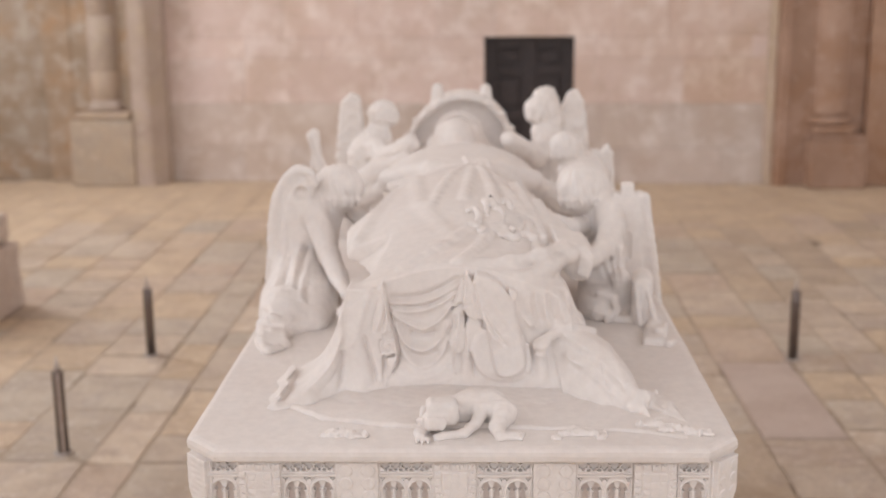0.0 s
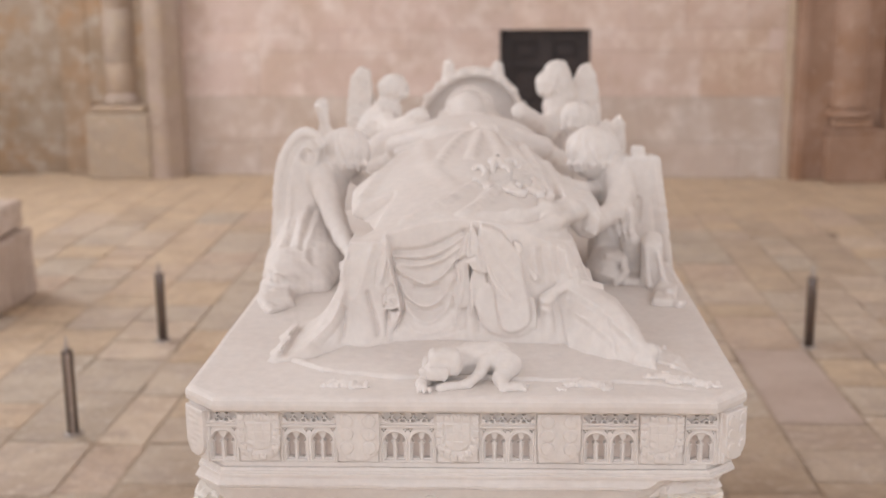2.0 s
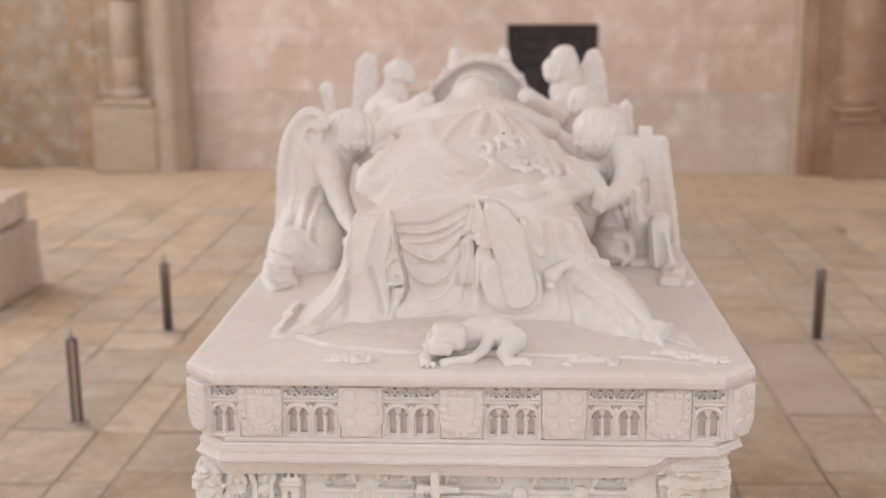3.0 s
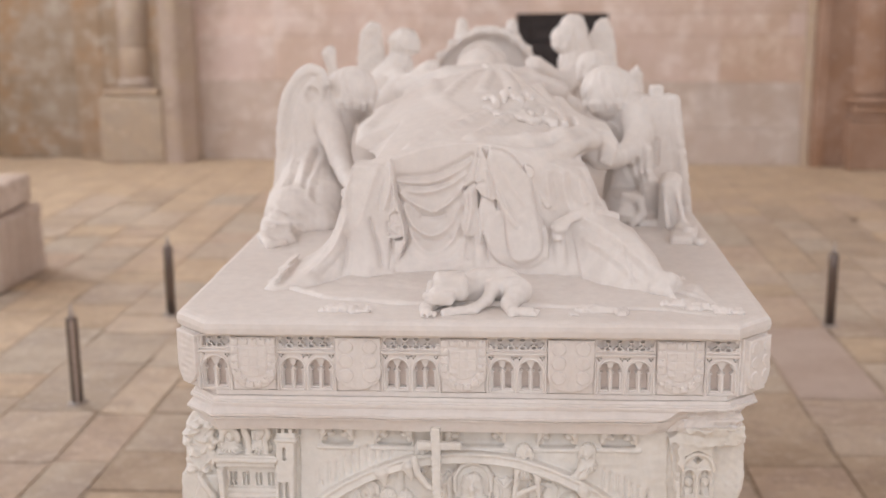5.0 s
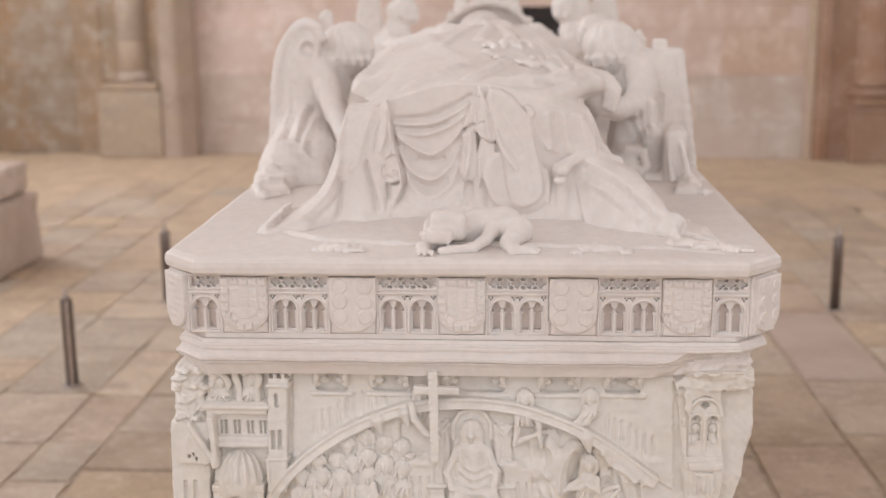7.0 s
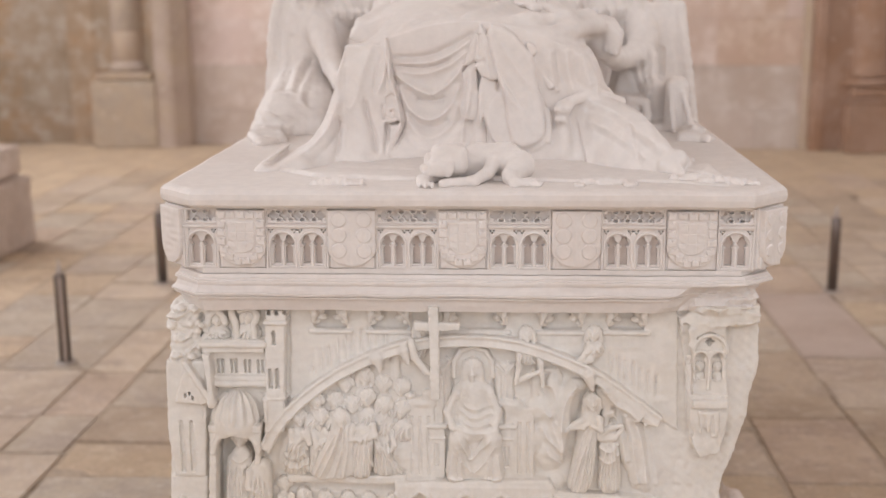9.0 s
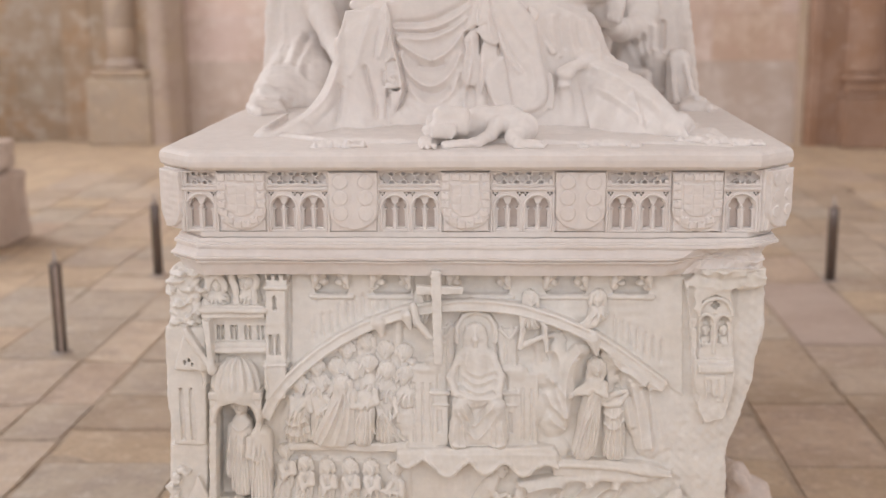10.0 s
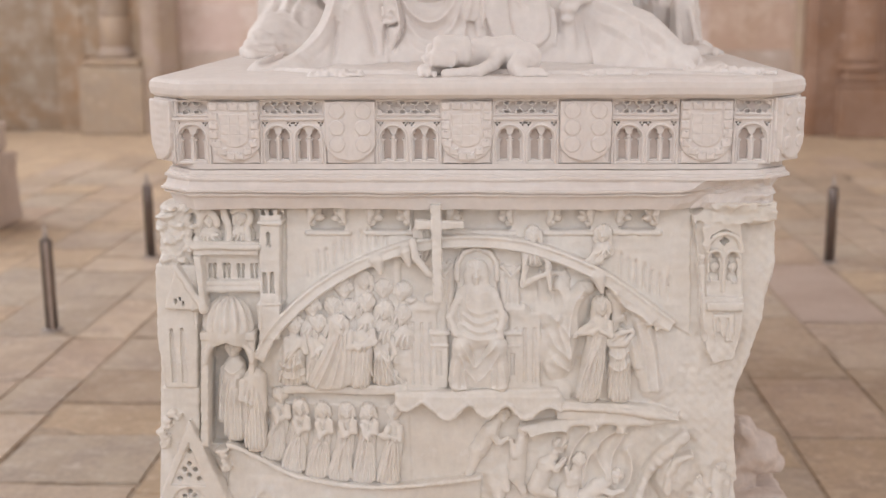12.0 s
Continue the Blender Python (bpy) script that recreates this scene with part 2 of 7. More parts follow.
class Clay:
    """A block of space that is modelled with soft-joined forms and then cast as a mesh."""

    def __init__(self, lo, hi, h, calm=2, reach=0.004):
        self.h, self.lo, self.calm, self.reach = h, np.array(lo, float), calm, reach
        self.n = np.ceil((np.array(hi, float) - self.lo) / h).astype(int) + 1
        self.ax = [(self.lo[i] + h * np.arange(self.n[i])).astype(np.float32) for i in range(3)]
        self.f = np.full(self.n, 0.5, np.float32)

    def room(self, lo, hi, pad):
        cut = []
        for i in range(3):
            a = int(max(0, math.floor((lo[i] - pad - self.lo[i]) / self.h)))
            b = int(min(self.n[i], math.ceil((hi[i] + pad - self.lo[i]) / self.h) + 1))
            if b <= a:
                return None, None
            cut.append(slice(a, b))
        x, y, z = self.ax[0][cut[0]][:, None, None], self.ax[1][cut[1]][None, :, None], self.ax[2][cut[2]][None, None, :]
        return tuple(cut), (x, y, z)

    def join(self, cut, d, k, dig=False):
        a = self.f[cut]
        if dig:
            a, d = -a, d
        if k > 0:
            q = np.maximum(k - np.abs(a - d), 0) / k
            out = np.minimum(a, d) - q * q * k * 0.25
        else:
            out = np.minimum(a, d)
        self.f[cut] = -out if dig else out

    def ball(self, c, r, k=0.01, rz=0.0, dig=False):
        r = (r, r, r) if isinstance(r, (int, float)) else r
        big = max(r) if rz else 0
        ext = [big or r[0], big or r[1], r[2]]
        cut, p = self.room([c[i] - ext[i] for i in range(3)], [c[i] + ext[i] for i in range(3)], k + 3 * self.h + self.reach)
        if cut is None:
            return self
        x, y, z = p[0] - c[0], p[1] - c[1], p[2] - c[2]
        if rz:
            co, si = math.cos(radians(rz)), math.sin(radians(rz))
            x, y = x * co + y * si, -x * si + y * co
        q = np.sqrt((x / r[0]) ** 2 + (y / r[1]) ** 2 + (z / r[2]) ** 2)
        self.join(cut, ((q - 1) * min(r)).astype(np.float32), k, dig)
        return self

    def limb(self, pts, radii, k=0.01, dig=False):
        if isinstance(radii, (int, float)):
            radii = [radii] * len(pts)
        for a, b, ra, rb in zip(pts, pts[1:], radii, radii[1:]):
            m = max(ra, rb)
            cut, p = self.room([min(a[i], b[i]) - m for i in range(3)], [max(a[i], b[i]) + m for i in range(3)], k + 3 * self.h + self.reach)
            if cut is None:
                continue
            d = [b[i] - a[i] for i in range(3)]
            l2 = sum(v * v for v in d) + 1e-12
            x, y, z = p[0] - a[0], p[1] - a[1], p[2] - a[2]
            t = np.clip((x * d[0] + y * d[1] + z * d[2]) / l2, 0, 1)
            q = np.sqrt((x - t * d[0]) ** 2 + (y - t * d[1]) ** 2 + (z - t * d[2]) ** 2) - (ra + (rb - ra) * t)
            self.join(cut, q.astype(np.float32), k, dig)
        return self

    def block(self, c, half, soft=0.004, k=0.003, rx=0.0, ry=0.0, rz=0.0, dig=False):
        m = Euler((radians(rx), radians(ry), radians(rz))).to_matrix()
        ext = [sum(abs(m[i][j]) * half[j] for j in range(3)) for i in range(3)]
        cut, p = self.room([c[i] - ext[i] for i in range(3)], [c[i] + ext[i] for i in range(3)], k + 3 * self.h + self.reach)
        if cut is None:
            return self
        x, y, z = p[0] - c[0], p[1] - c[1], p[2] - c[2]
        q = [np.abs(m[0][j] * x + m[1][j] * y + m[2][j] * z) - (half[j] - soft) for j in range(3)]
        out = np.sqrt(np.maximum(q[0], 0) ** 2 + np.maximum(q[1], 0) ** 2 + np.maximum(q[2], 0) ** 2)
        out = out + np.minimum(np.maximum(np.maximum(q[0], q[1]), q[2]), 0) - soft
        self.join(cut, out.astype(np.float32), k, dig)
        return self

    def prism(self, poly, y0, y1, soft=0.004, k=0.003, dig=False):
        """An (x, z) outline with depth from y0 to y1."""
        xs, zs = [p[0] for p in poly], [p[1] for p in poly]
        cut, p = self.room((min(xs), y0, min(zs)), (max(xs), y1, max(zs)), k + 3 * self.h + self.reach)
        if cut is None:
            return self
        x, z = p[0][:, 0, :], p[2][0, :, :]
        x, z = np.broadcast_arrays(x, z)
        best, sign = np.full(x.shape, 9.0), np.ones(x.shape)
        for (ax, az), (bx, bz) in zip(poly, poly[-1:] + poly[:-1]):
            ex, ez, wx, wz = bx - ax, bz - az, x - ax, z - az
            t = np.clip((wx * ex + wz * ez) / (ex * ex + ez * ez + 1e-12), 0, 1)
            best = np.minimum(best, (wx - ex * t) ** 2 + (wz - ez * t) ** 2)
            c1, c2, c3 = z >= az, z < bz, ex * wz > ez * wx
            sign = np.where((c1 & c2 & c3) | (~c1 & ~c2 & ~c3), -sign, sign)
        d2 = (sign * np.sqrt(best))[:, None, :] + soft
        dy = np.abs(p[1] - (y0 + y1) / 2) - (y1 - y0) / 2 + soft
        d = np.sqrt(np.maximum(d2, 0) ** 2 + np.maximum(dy, 0) ** 2) + np.minimum(np.maximum(d2, dy), 0) - soft
        self.join(cut, d.astype(np.float32), k, dig)
        return self

    def form(self, lo, hi, func, k=0.01, dig=False):
        cut, p = self.room(lo, hi, 0)
        if cut is not None:
            self.join(cut, np.broadcast_to(func(*p), self.f[cut].shape).astype(np.float32), k, dig)
        return self

    def ripple(self, lo, hi, func):
        """Presses folds into what is there: func gives metres of relief."""
        cut, p = self.room(lo, hi, 0)
        if cut is not None:
            self.f[cut] -= np.broadcast_to(func(*p), self.f[cut].shape).astype(np.float32)
        return self

    def press(self, pts, amp, width, y0, y1, power=1.4):
        """Raises (or, with a negative amp, sinks) a crest along an (x, z) line on what faces -y between y0 and y1."""
        xs, zs = [p[0] for p in pts], [p[1] for p in pts]
        pad = width * 2.6
        cut, p = self.room((min(xs), y0, min(zs)), (max(xs), y1, max(zs)), 0)
        cut, p = self.room((min(xs) - pad, y0, min(zs) - pad), (max(xs) + pad, y1, max(zs) + pad), 0)
        if cut is None:
            return self
        x, z = np.broadcast_arrays(p[0][:, 0, :], p[2][0, :, :])
        best = np.full(x.shape, 9.0)
        taper = np.zeros(x.shape)
        for i, ((ax, az), (bx, bz)) in enumerate(zip(pts, pts[1:])):
            ex, ez = bx - ax, bz - az
            t = np.clip(((x - ax) * ex + (z - az) * ez) / (ex * ex + ez * ez + 1e-12), 0, 1)
            d = np.sqrt((x - ax - ex * t) ** 2 + (z - az - ez * t) ** 2)
            taper = np.where(d < best, (i + t) / (len(pts) - 1), taper)
            best = np.minimum(best, d)
        ends = np.clip(np.minimum(taper, 1 - taper) * 6 + 0.35, 0, 1)
        crest = amp * ends * np.exp(-(best / width) ** power)
        fade = 1 - rise(p[1], y1 - (y1 - y0) * 0.2, y1)
        self.f[cut] -= (crest[:, None, :] * fade).astype(np.float32)
        return self

    def weather(self, amount, size, seed=0):
        """Uneven surface: smooth random waves of about that size."""
        rng = np.random.RandomState(seed)
        x, y, z = self.ax[0][:, None, None], self.ax[1][None, :, None], self.ax[2][None, None, :]
        for _ in range(7):
            v = rng.normal(size=3) * 2 * math.pi / size * rng.uniform(0.6, 1.5)
            ph = rng.uniform(0, 6.3, 3)
            self.f += (amount * 0.4 * np.sin(v[0] * x + ph[0]) * np.sin(v[1] * y + ph[1] + v[0] * 0.4 * x) * np.sin(v[2] * z + ph[2])).astype(np.float32)
        return self

    def probe(self, pos):
        """The field between the grid's points."""
        q = (pos - self.lo) / self.h
        base = np.clip(np.floor(q).astype(int), 0, np.array(self.f.shape) - 2)
        t = np.clip(q - base, 0, 1)
        out = np.zeros(len(pos))
        for i in (0, 1):
            for j in (0, 1):
                for k in (0, 1):
                    w = (t[:, 0] if i else 1 - t[:, 0]) * (t[:, 1] if j else 1 - t[:, 1]) * (t[:, 2] if k else 1 - t[:, 2])
                    out += w * self.f[base[:, 0] + i, base[:, 1] + j, base[:, 2] + k]
        return out

    def settle(self, pos):
        """Draws smoothed points back to the modelled surface."""
        for _ in range(2):
            v = np.clip(self.probe(pos), -self.h, self.h)
            g = np.zeros_like(pos)
            for a in range(3):
                d = np.zeros(3)
                d[a] = self.h * 0.6
                g[:, a] = np.clip(self.probe(pos + d), -3 * self.h, 3 * self.h) - np.clip(self.probe(pos - d), -3 * self.h, 3 * self.h)
            g /= self.h * 1.2
            step = g * (v / np.maximum((g * g).sum(1), 0.15))[:, None]
            pos = pos - np.clip(step, -0.6 * self.h, 0.6 * self.h)
        return pos

    def cast(self, name):
        f, h = self.f, self.h
        for a in (0, -1):
            f[a, :, :] = np.maximum(f[a, :, :], h * 0.2)
            f[:, a, :] = np.maximum(f[:, a, :], h * 0.2)
            f[:, :, a] = np.maximum(f[:, :, a], h * 0.2)
        s = f < 0
        n = [v - 1 for v in f.shape]
        cnt = np.zeros(n, np.int8)
        corner = [(i, j, k) for i in (0, 1) for j in (0, 1) for k in (0, 1)]
        for i, j, k in corner:
            cnt += s[i:i + n[0], j:j + n[1], k:k + n[2]]
        live = (cnt > 0) & (cnt < 8)
        ijk = np.argwhere(live)
        idx = np.full(n, -1, np.int32)
        idx[live] = np.arange(len(ijk))
        val = {c: f[ijk[:, 0] + c[0], ijk[:, 1] + c[1], ijk[:, 2] + c[2]] for c in corner}
        pos, num = np.zeros((len(ijk), 3)), np.zeros(len(ijk))
        for a in corner:
            for axis in range(3):
                if a[axis]:
                    continue
                b = tuple(a[q] + (q == axis) for q in range(3))
                fa, fb = val[a], val[b]
                hit = (fa < 0) != (fb < 0)
                t = np.where(hit, fa / np.where(fa == fb, 1, fa - fb), 0)
                add = np.tile(np.array(a, float), (len(ijk), 1))
                add[:, axis] += t
                pos += add * hit[:, None]
                num += hit
        pos = self.lo + (ijk + pos / np.maximum(num, 1)[:, None]) * h
        quads = []
        for axis in range(3):
            u, v = [(1, 2), (2, 0), (0, 1)][axis]
            lo, hi = [slice(None)] * 3, [slice(None)] * 3
            lo[axis], hi[axis] = slice(0, -1), slice(1, None)
            a, b = s[tuple(lo)], s[tuple(hi)]
            e = np.argwhere(a != b)
            e = e[(e[:, u] > 0) & (e[:, v] > 0) & (e[:, u] < n[u]) & (e[:, v] < n[v])]
            flip = a[e[:, 0], e[:, 1], e[:, 2]]
            q = []
            for du, dv in ((1, 1), (0, 1), (0, 0), (1, 0)):
                c = e.copy()
                c[:, u] -= du
                c[:, v] -= dv
                q.append(idx[c[:, 0], c[:, 1], c[:, 2]])
            q = np.stack(q, 1)
            q[~flip] = q[~flip][:, ::-1]
            quads.append(q)
        quads = np.concatenate(quads)
        for _ in range(self.calm):
            total, near = np.zeros_like(pos), np.zeros(len(pos))
            for a, c in ((0, 1), (1, 2), (2, 3), (3, 0)):
                for q in (0, 1, 2):
                    total[:, q] += np.bincount(quads[:, a], pos[quads[:, c], q], len(pos)) + np.bincount(quads[:, c], pos[quads[:, a], q], len(pos))
                near += np.bincount(quads[:, a], minlength=len(pos)) + np.bincount(quads[:, c], minlength=len(pos))
            pos = pos * 0.4 + 0.6 * total / np.maximum(near, 1)[:, None]
        if self.calm:
            pos = self.settle(pos)
        me = bpy.data.meshes.new(name)
        me.vertices.add(len(pos))
        me.vertices.foreach_set("co", pos.astype(np.float32).ravel())
        me.loops.add(quads.size)
        me.loops.foreach_set("vertex_index", quads.astype(np.int32).ravel())
        me.polygons.add(len(quads))
        me.polygons.foreach_set("loop_start", np.arange(0, quads.size, 4, dtype=np.int32))
        me.polygons.foreach_set("use_smooth", np.ones(len(quads), bool))
        me.update(calc_edges=True)
        me.validate()
        return me


def rise(v, a, b):
    t = np.clip((v - a) / (b - a), 0, 1)
    return t * t * (3 - 2 * t)


def eased(pts, rounds=2, closed=False):
    """The line with its corners cut off, again and again."""
    for _ in range(rounds):
        out = [] if closed else [pts[0]]
        for a, c in zip(pts, pts[1:] + (pts[:1] if closed else [])):
            out += [tuple(u * 0.75 + v * 0.25 for u, v in zip(a, c)), tuple(u * 0.25 + v * 0.75 for u, v in zip(a, c))]
        pts = out if closed else out + [pts[-1]]
    return pts


def at_depth(y, pts):
    return [(p[0], y, p[1]) for p in pts]


def arc(cx, cz, r, a0, a1, n=14, rz=None):
    rz = r if rz is None else rz
    return [(cx + r * math.cos(radians(a0 + (a1 - a0) * i / n)), cz + rz * math.sin(radians(a0 + (a1 - a0) * i / n))) for i in range(n + 1)]

# ---- the hall ----
FLOOR_LO, FLOOR_HI = (-9.0, -9.0), (10.0, 17.0)
floor = thing("floor", (0, 4, 0), "worn beige limestone paving with dark open joints", "floor", kind="structure")
part("bed", box((FLOOR_LO[0], FLOOR_LO[1], -0.3), (FLOOR_HI[0], FLOOR_HI[1], -0.008)), JOINT, floor)

# the wall behind the tomb, slightly askew to it
NORTH = dict(y=15.42, turn=-3.6)
wall_north = thing("wall_north", (0, NORTH["y"], 0), "pinkish beige limestone wall with pale weathered blocks", "wall", kind="structure", rz=NORTH["turn"])
DOOR = (0.12, 1.27, 1.89)
back = bmesh.new()
for lo, hi in (((-9.6, 0.0, -0.3), (DOOR[0], 0.9, TOP)), ((DOOR[1], 0.0, -0.3), (10.8, 0.9, TOP)), ((DOOR[0], 0.0, DOOR[2]), (DOOR[1], 0.9, TOP))):
    brick_form(back, lo, hi)
part("core", back, MORTAR, wall_north, local=True)


def walls_with_windows(name, axis, place, lo, hi, windows, thick, label):
    w = thing(name, (0, 0, 0), label, "wall", kind="structure")
    bm = bmesh.new()
    a0, a1 = sorted((place, place + thick))

    def piece(u0, u1, z0, z1):
        if u1 - u0 > 0.01 and z1 - z0 > 0.01:
            brick_form(bm, (a0, u0, z0) if axis == 0 else (u0, a0, z0), (a1, u1, z1) if axis == 0 else (u1, a1, z1))
    u = lo
    for c, sill, width, height in windows:
        piece(u, c - width / 2, -0.3, TOP)
        piece(c - width / 2, c + width / 2, -0.3, sill)
        piece(c - width / 2, c + width / 2, sill + height, TOP)
        u = c + width / 2
    piece(u, hi, -0.3, TOP)
    part("masonry", bm, PLASTER, w)
    return w


walls_with_windows("wall_west", 0, WEST_X, -9.6, 16.4, WEST_WINDOWS, -0.6, "pale stone side wall with tall windows")
walls_with_windows("wall_east", 0, EAST_X, -9.6, 16.4, EAST_WINDOWS, 0.6, "pale stone side wall with high windows")
walls_with_windows("wall_south", 1, SOUTH_Y, WEST_X, EAST_X, SOUTH_WINDOWS, -0.6, "pale stone end wall with tall windows")
whole("ceiling", box((-9.6, -9.6, TOP), (10.6, 16.6, TOP + 0.5)), PLASTER, (0, 4, TOP), "pale stone ceiling", "ceiling", kind="structure")

# engaged column and plinth by the pale wall
left_pier = thing("engaged_column", (-4.86, 15.55, 0), "worn limestone half column on a tall square plinth", "column", kind="structure", rz=-3.6)
part("plinth", box((-0.43, -0.30, 0), (0.43, 0.5, 0.86), 0.02, 2), PLINTH, left_pier, local=True)
part("plinth_cap", box((-0.38, -0.26, 0.864), (0.38, 0.5, 0.96), 0.04, 3), COLUMN, left_pier, local=True)
part("shaft_base", turned([(0.25, 0.964), (0.26, 1.01), (0.235, 1.07), (0.215, 1.1)], 28, 0, 0.05), COLUMN, left_pier, local=True)
for z0, z1 in ((1.102, 1.49), (1.493, 2.20), (2.203, 2.95), (2.953, 4.0), (4.003, 9.0)):
    part("shaft_drum", turned([(0.211, z0), (0.215, z0 + 0.006), (0.215, z1 - 0.006), (0.211, z1)], 28, 0, 0.05), COLUMN, left_pier, local=True)
part("backing", box((-0.434, -0.02, 0.964), (0.434, 0.5, 9.0), 0.01), WALL_WARM, left_pier, local=True)
part("reveal", box((-0.82, -0.02, 0), (-0.434, 0.5, 9.0), 0.02, 2), WALL_WARM, left_pier, local=True)

right_pier = thing("clustered_pier", (4.54, 15.19, 0), "rusty limestone pier, darkened for shade, with a round shaft on a moulded base", "pier", kind="structure")


def splayed(points, z0, z1):
    """An upright block over an outline in plan."""
    bm = bmesh.new()
    rings = [[bm.verts.new((x, y, z)) for x, y in points] for z in (z0, z1)]
    for k in range(len(points)):
        n = (k + 1) % len(points)
        bm.faces.new((rings[0][k], rings[0][n], rings[1][n], rings[1][k]))
    bm.faces.new(rings[1])
    bm.faces.new(rings[0][::-1])
    bmesh.ops.recalc_face_normals(bm, faces=bm.faces)
    return bm


part("pilaster", splayed([(0.433, -0.27), (0.60, -0.27), (0.66, -0.25), (0.80, -0.06), (0.80, 0.5), (0.433, 0.5)], 0, 9.0), COLUMN, left_pier, local=True)
part("plinth", box((-0.36, -0.40, 0), (0.36, 0.6, 0.60), 0.025, 2), PIER, right_pier, local=True)
part("base_moulding", box((-0.34, -0.37, 0.604), (0.34, 0.5, 0.655), 0.025, 3), PIER, right_pier, local=True)
part("base_drum", box((-0.30, -0.30, 0.659), (0.20, 0.5, 0.79), 0.03, 2), PIER, right_pier, local=True)
part("base_ring", turned([(0.275, 0.794), (0.30, 0.82), (0.30, 0.845), (0.265, 0.88), (0.245, 0.90)], 28, -0.07, -0.05), PIER, right_pier, local=True)
part("shaft", turned([(0.235, 0.904), (0.222, 0.96), (0.220, 4.0), (0.22, 9.0)], 28, -0.08, -0.08), PIER, right_pier, local=True)
# splay added so that this edge catches the west light
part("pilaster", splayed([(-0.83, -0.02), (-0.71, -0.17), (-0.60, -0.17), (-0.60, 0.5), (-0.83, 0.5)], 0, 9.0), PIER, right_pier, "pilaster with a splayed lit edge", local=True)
part("recess", box((-0.60, -0.12, 0), (0.36, 0.6, 9.0), 0.01), PIER, right_pier, local=True)
# added strip of paler stone: the light on the edge is in its colour
part("edge_moulding", splayed([(-0.86, -0.04), (-0.78, -0.13), (-0.755, -0.11), (-0.83, -0.02)], 0, 9.0), COLUMN, right_pier, "paler strip painted as the pilaster's lit edge", local=True)
part("return_wall", box((0.36, -0.22, 0), (5.0, 0.6, 9.0), 0.01), PIER, right_pier, local=True)

# door of dark wood, set back in the wall
door = thing("door_1", (0, NORTH["y"], 0), "closed dark brown panelled wooden door in a plain stone wall", "door", kind="structure", rz=NORTH["turn"])
leaf = part("leaf", box((DOOR[0], 0.16, 0), (DOOR[1], 0.20, DOOR[2])), DARKWOOD, door, local=True)
mid = (DOOR[0] + DOOR[1]) / 2
for x0, x1 in ((DOOR[0] + 0.002, DOOR[0] + 0.15), (mid - 0.09, mid + 0.09), (DOOR[1] - 0.15, DOOR[1] - 0.002)):
    part("stile", box((x0, 0.125, 0.0), (x1, 0.158, DOOR[2] - 0.002), 0.006), DARKWOOD, leaf, local=True)
for x0, x1 in ((DOOR[0] + 0.152, mid - 0.092), (mid + 0.092, DOOR[1] - 0.152)):
    for z0, z1 in ((1.74, 1.885), (1.40, 1.52), (0.80, 0.95), (0.02, 0.25)):
        part("rail", box((x0, 0.127, z0), (x1, 0.157, z1), 0.006), DARKWOOD, leaf, local=True)
    for z0, z1 in ((1.55, 1.71), (0.99, 1.36), (0.29, 0.76)):
        part("panel", box((x0 + 0.04, 0.138, z0), (x1 - 0.04, 0.157, z1), 0.012), DARKWOOD, leaf, local=True)

# the second tomb at the side of the hall
other = thing("second_tomb", (-5.0, 9.05, 0), "pale grey limestone tomb with a stepped block on a plinth", "tomb")


def rough_box(lo, hi, h, soft, wear, seed):
    c = Clay([v - 3 * h for v in lo], [v + 3 * h for v in hi], h)
    c.block([(a + b) / 2 for a, b in zip(lo, hi)], [(b - a) / 2 for a, b in zip(lo, hi)], soft)
    return c.weather(wear, 0.25, seed).cast("block")


part("plinth", rough_box((-6.2, 8.585, 0.0), (-3.795, 9.50, 0.565), 0.03, 0.03, 0.014, 3), FLOOR_GREY, other)
part("chest", rough_box((-6.2, 8.68, 0.569), (-3.845, 9.44, 0.81), 0.03, 0.035, 0.014, 4), WORN_STONE, other)

# low barrier posts
post = thing("barrier_post", (-2.375, 6.29, 0), "low dark brushed steel barrier post with a clear pointed tip", "barrier post", "low posts round the tomb")


def post_parts(p):
    part("foot", turned([(0.058, 0.001), (0.058, 0.005), (0.036, 0.009)], 24), TIP, p, "pale round foot plate", local=True)
    shaft = turned([(0.0335, 0.010), (0.0335, 0.500), (0.030, 0.505)], 24)
    shaft = part("shaft", shaft, STEEL, p, local=True)
    part("tip", turned([(0.016, 0.506), (0.016, 0.53), (0.008, 0.555), (0.006, 0.585), (0.002, 0.59)], 12), TIP, shaft, "clear plastic tip", local=True)
    part("groove", box((-0.009, -0.0350, 0.012), (0.011, -0.0300, 0.498), 0.001), STEEL_PALE, shaft, "pale strip down one side of the shaft", m=pose(0, 0, 0, 0, 0, 18), local=True)


post_parts(post)
# the copies are turned so that their pale strip faces away
for x, y in ((-2.35, 8.12), (2.28, 8.02), (2.64, 6.17)):
    copy_thing(post, pose(x, y, 0, 0, 0, 150))

# ---- the tomb ----
X0, X1, Y0, Y1 = -0.628, 0.648, 2.425, 6.45
XC, LID = (X0 + X1) / 2, 1.640
tomb = thing("carved_tomb", (XC, 4.4, 0), "white limestone tomb chest with gothic relief, one corner broken", "tomb")
part("lid_slab", courses(X0, X1, Y0, Y1, 0.07, [(0.002, 1.600), (0.012, 1.602), (0.0195, 1.608), (0.0215, 1.620), (0.020, 1.631), (0.014, 1.637), (0.002, LID)]), TOMB, tomb)
part("chest_core", box((-0.628, 2.525, 0.625), (0.562, 6.40, 1.375), 0.006), RELIEF, tomb)
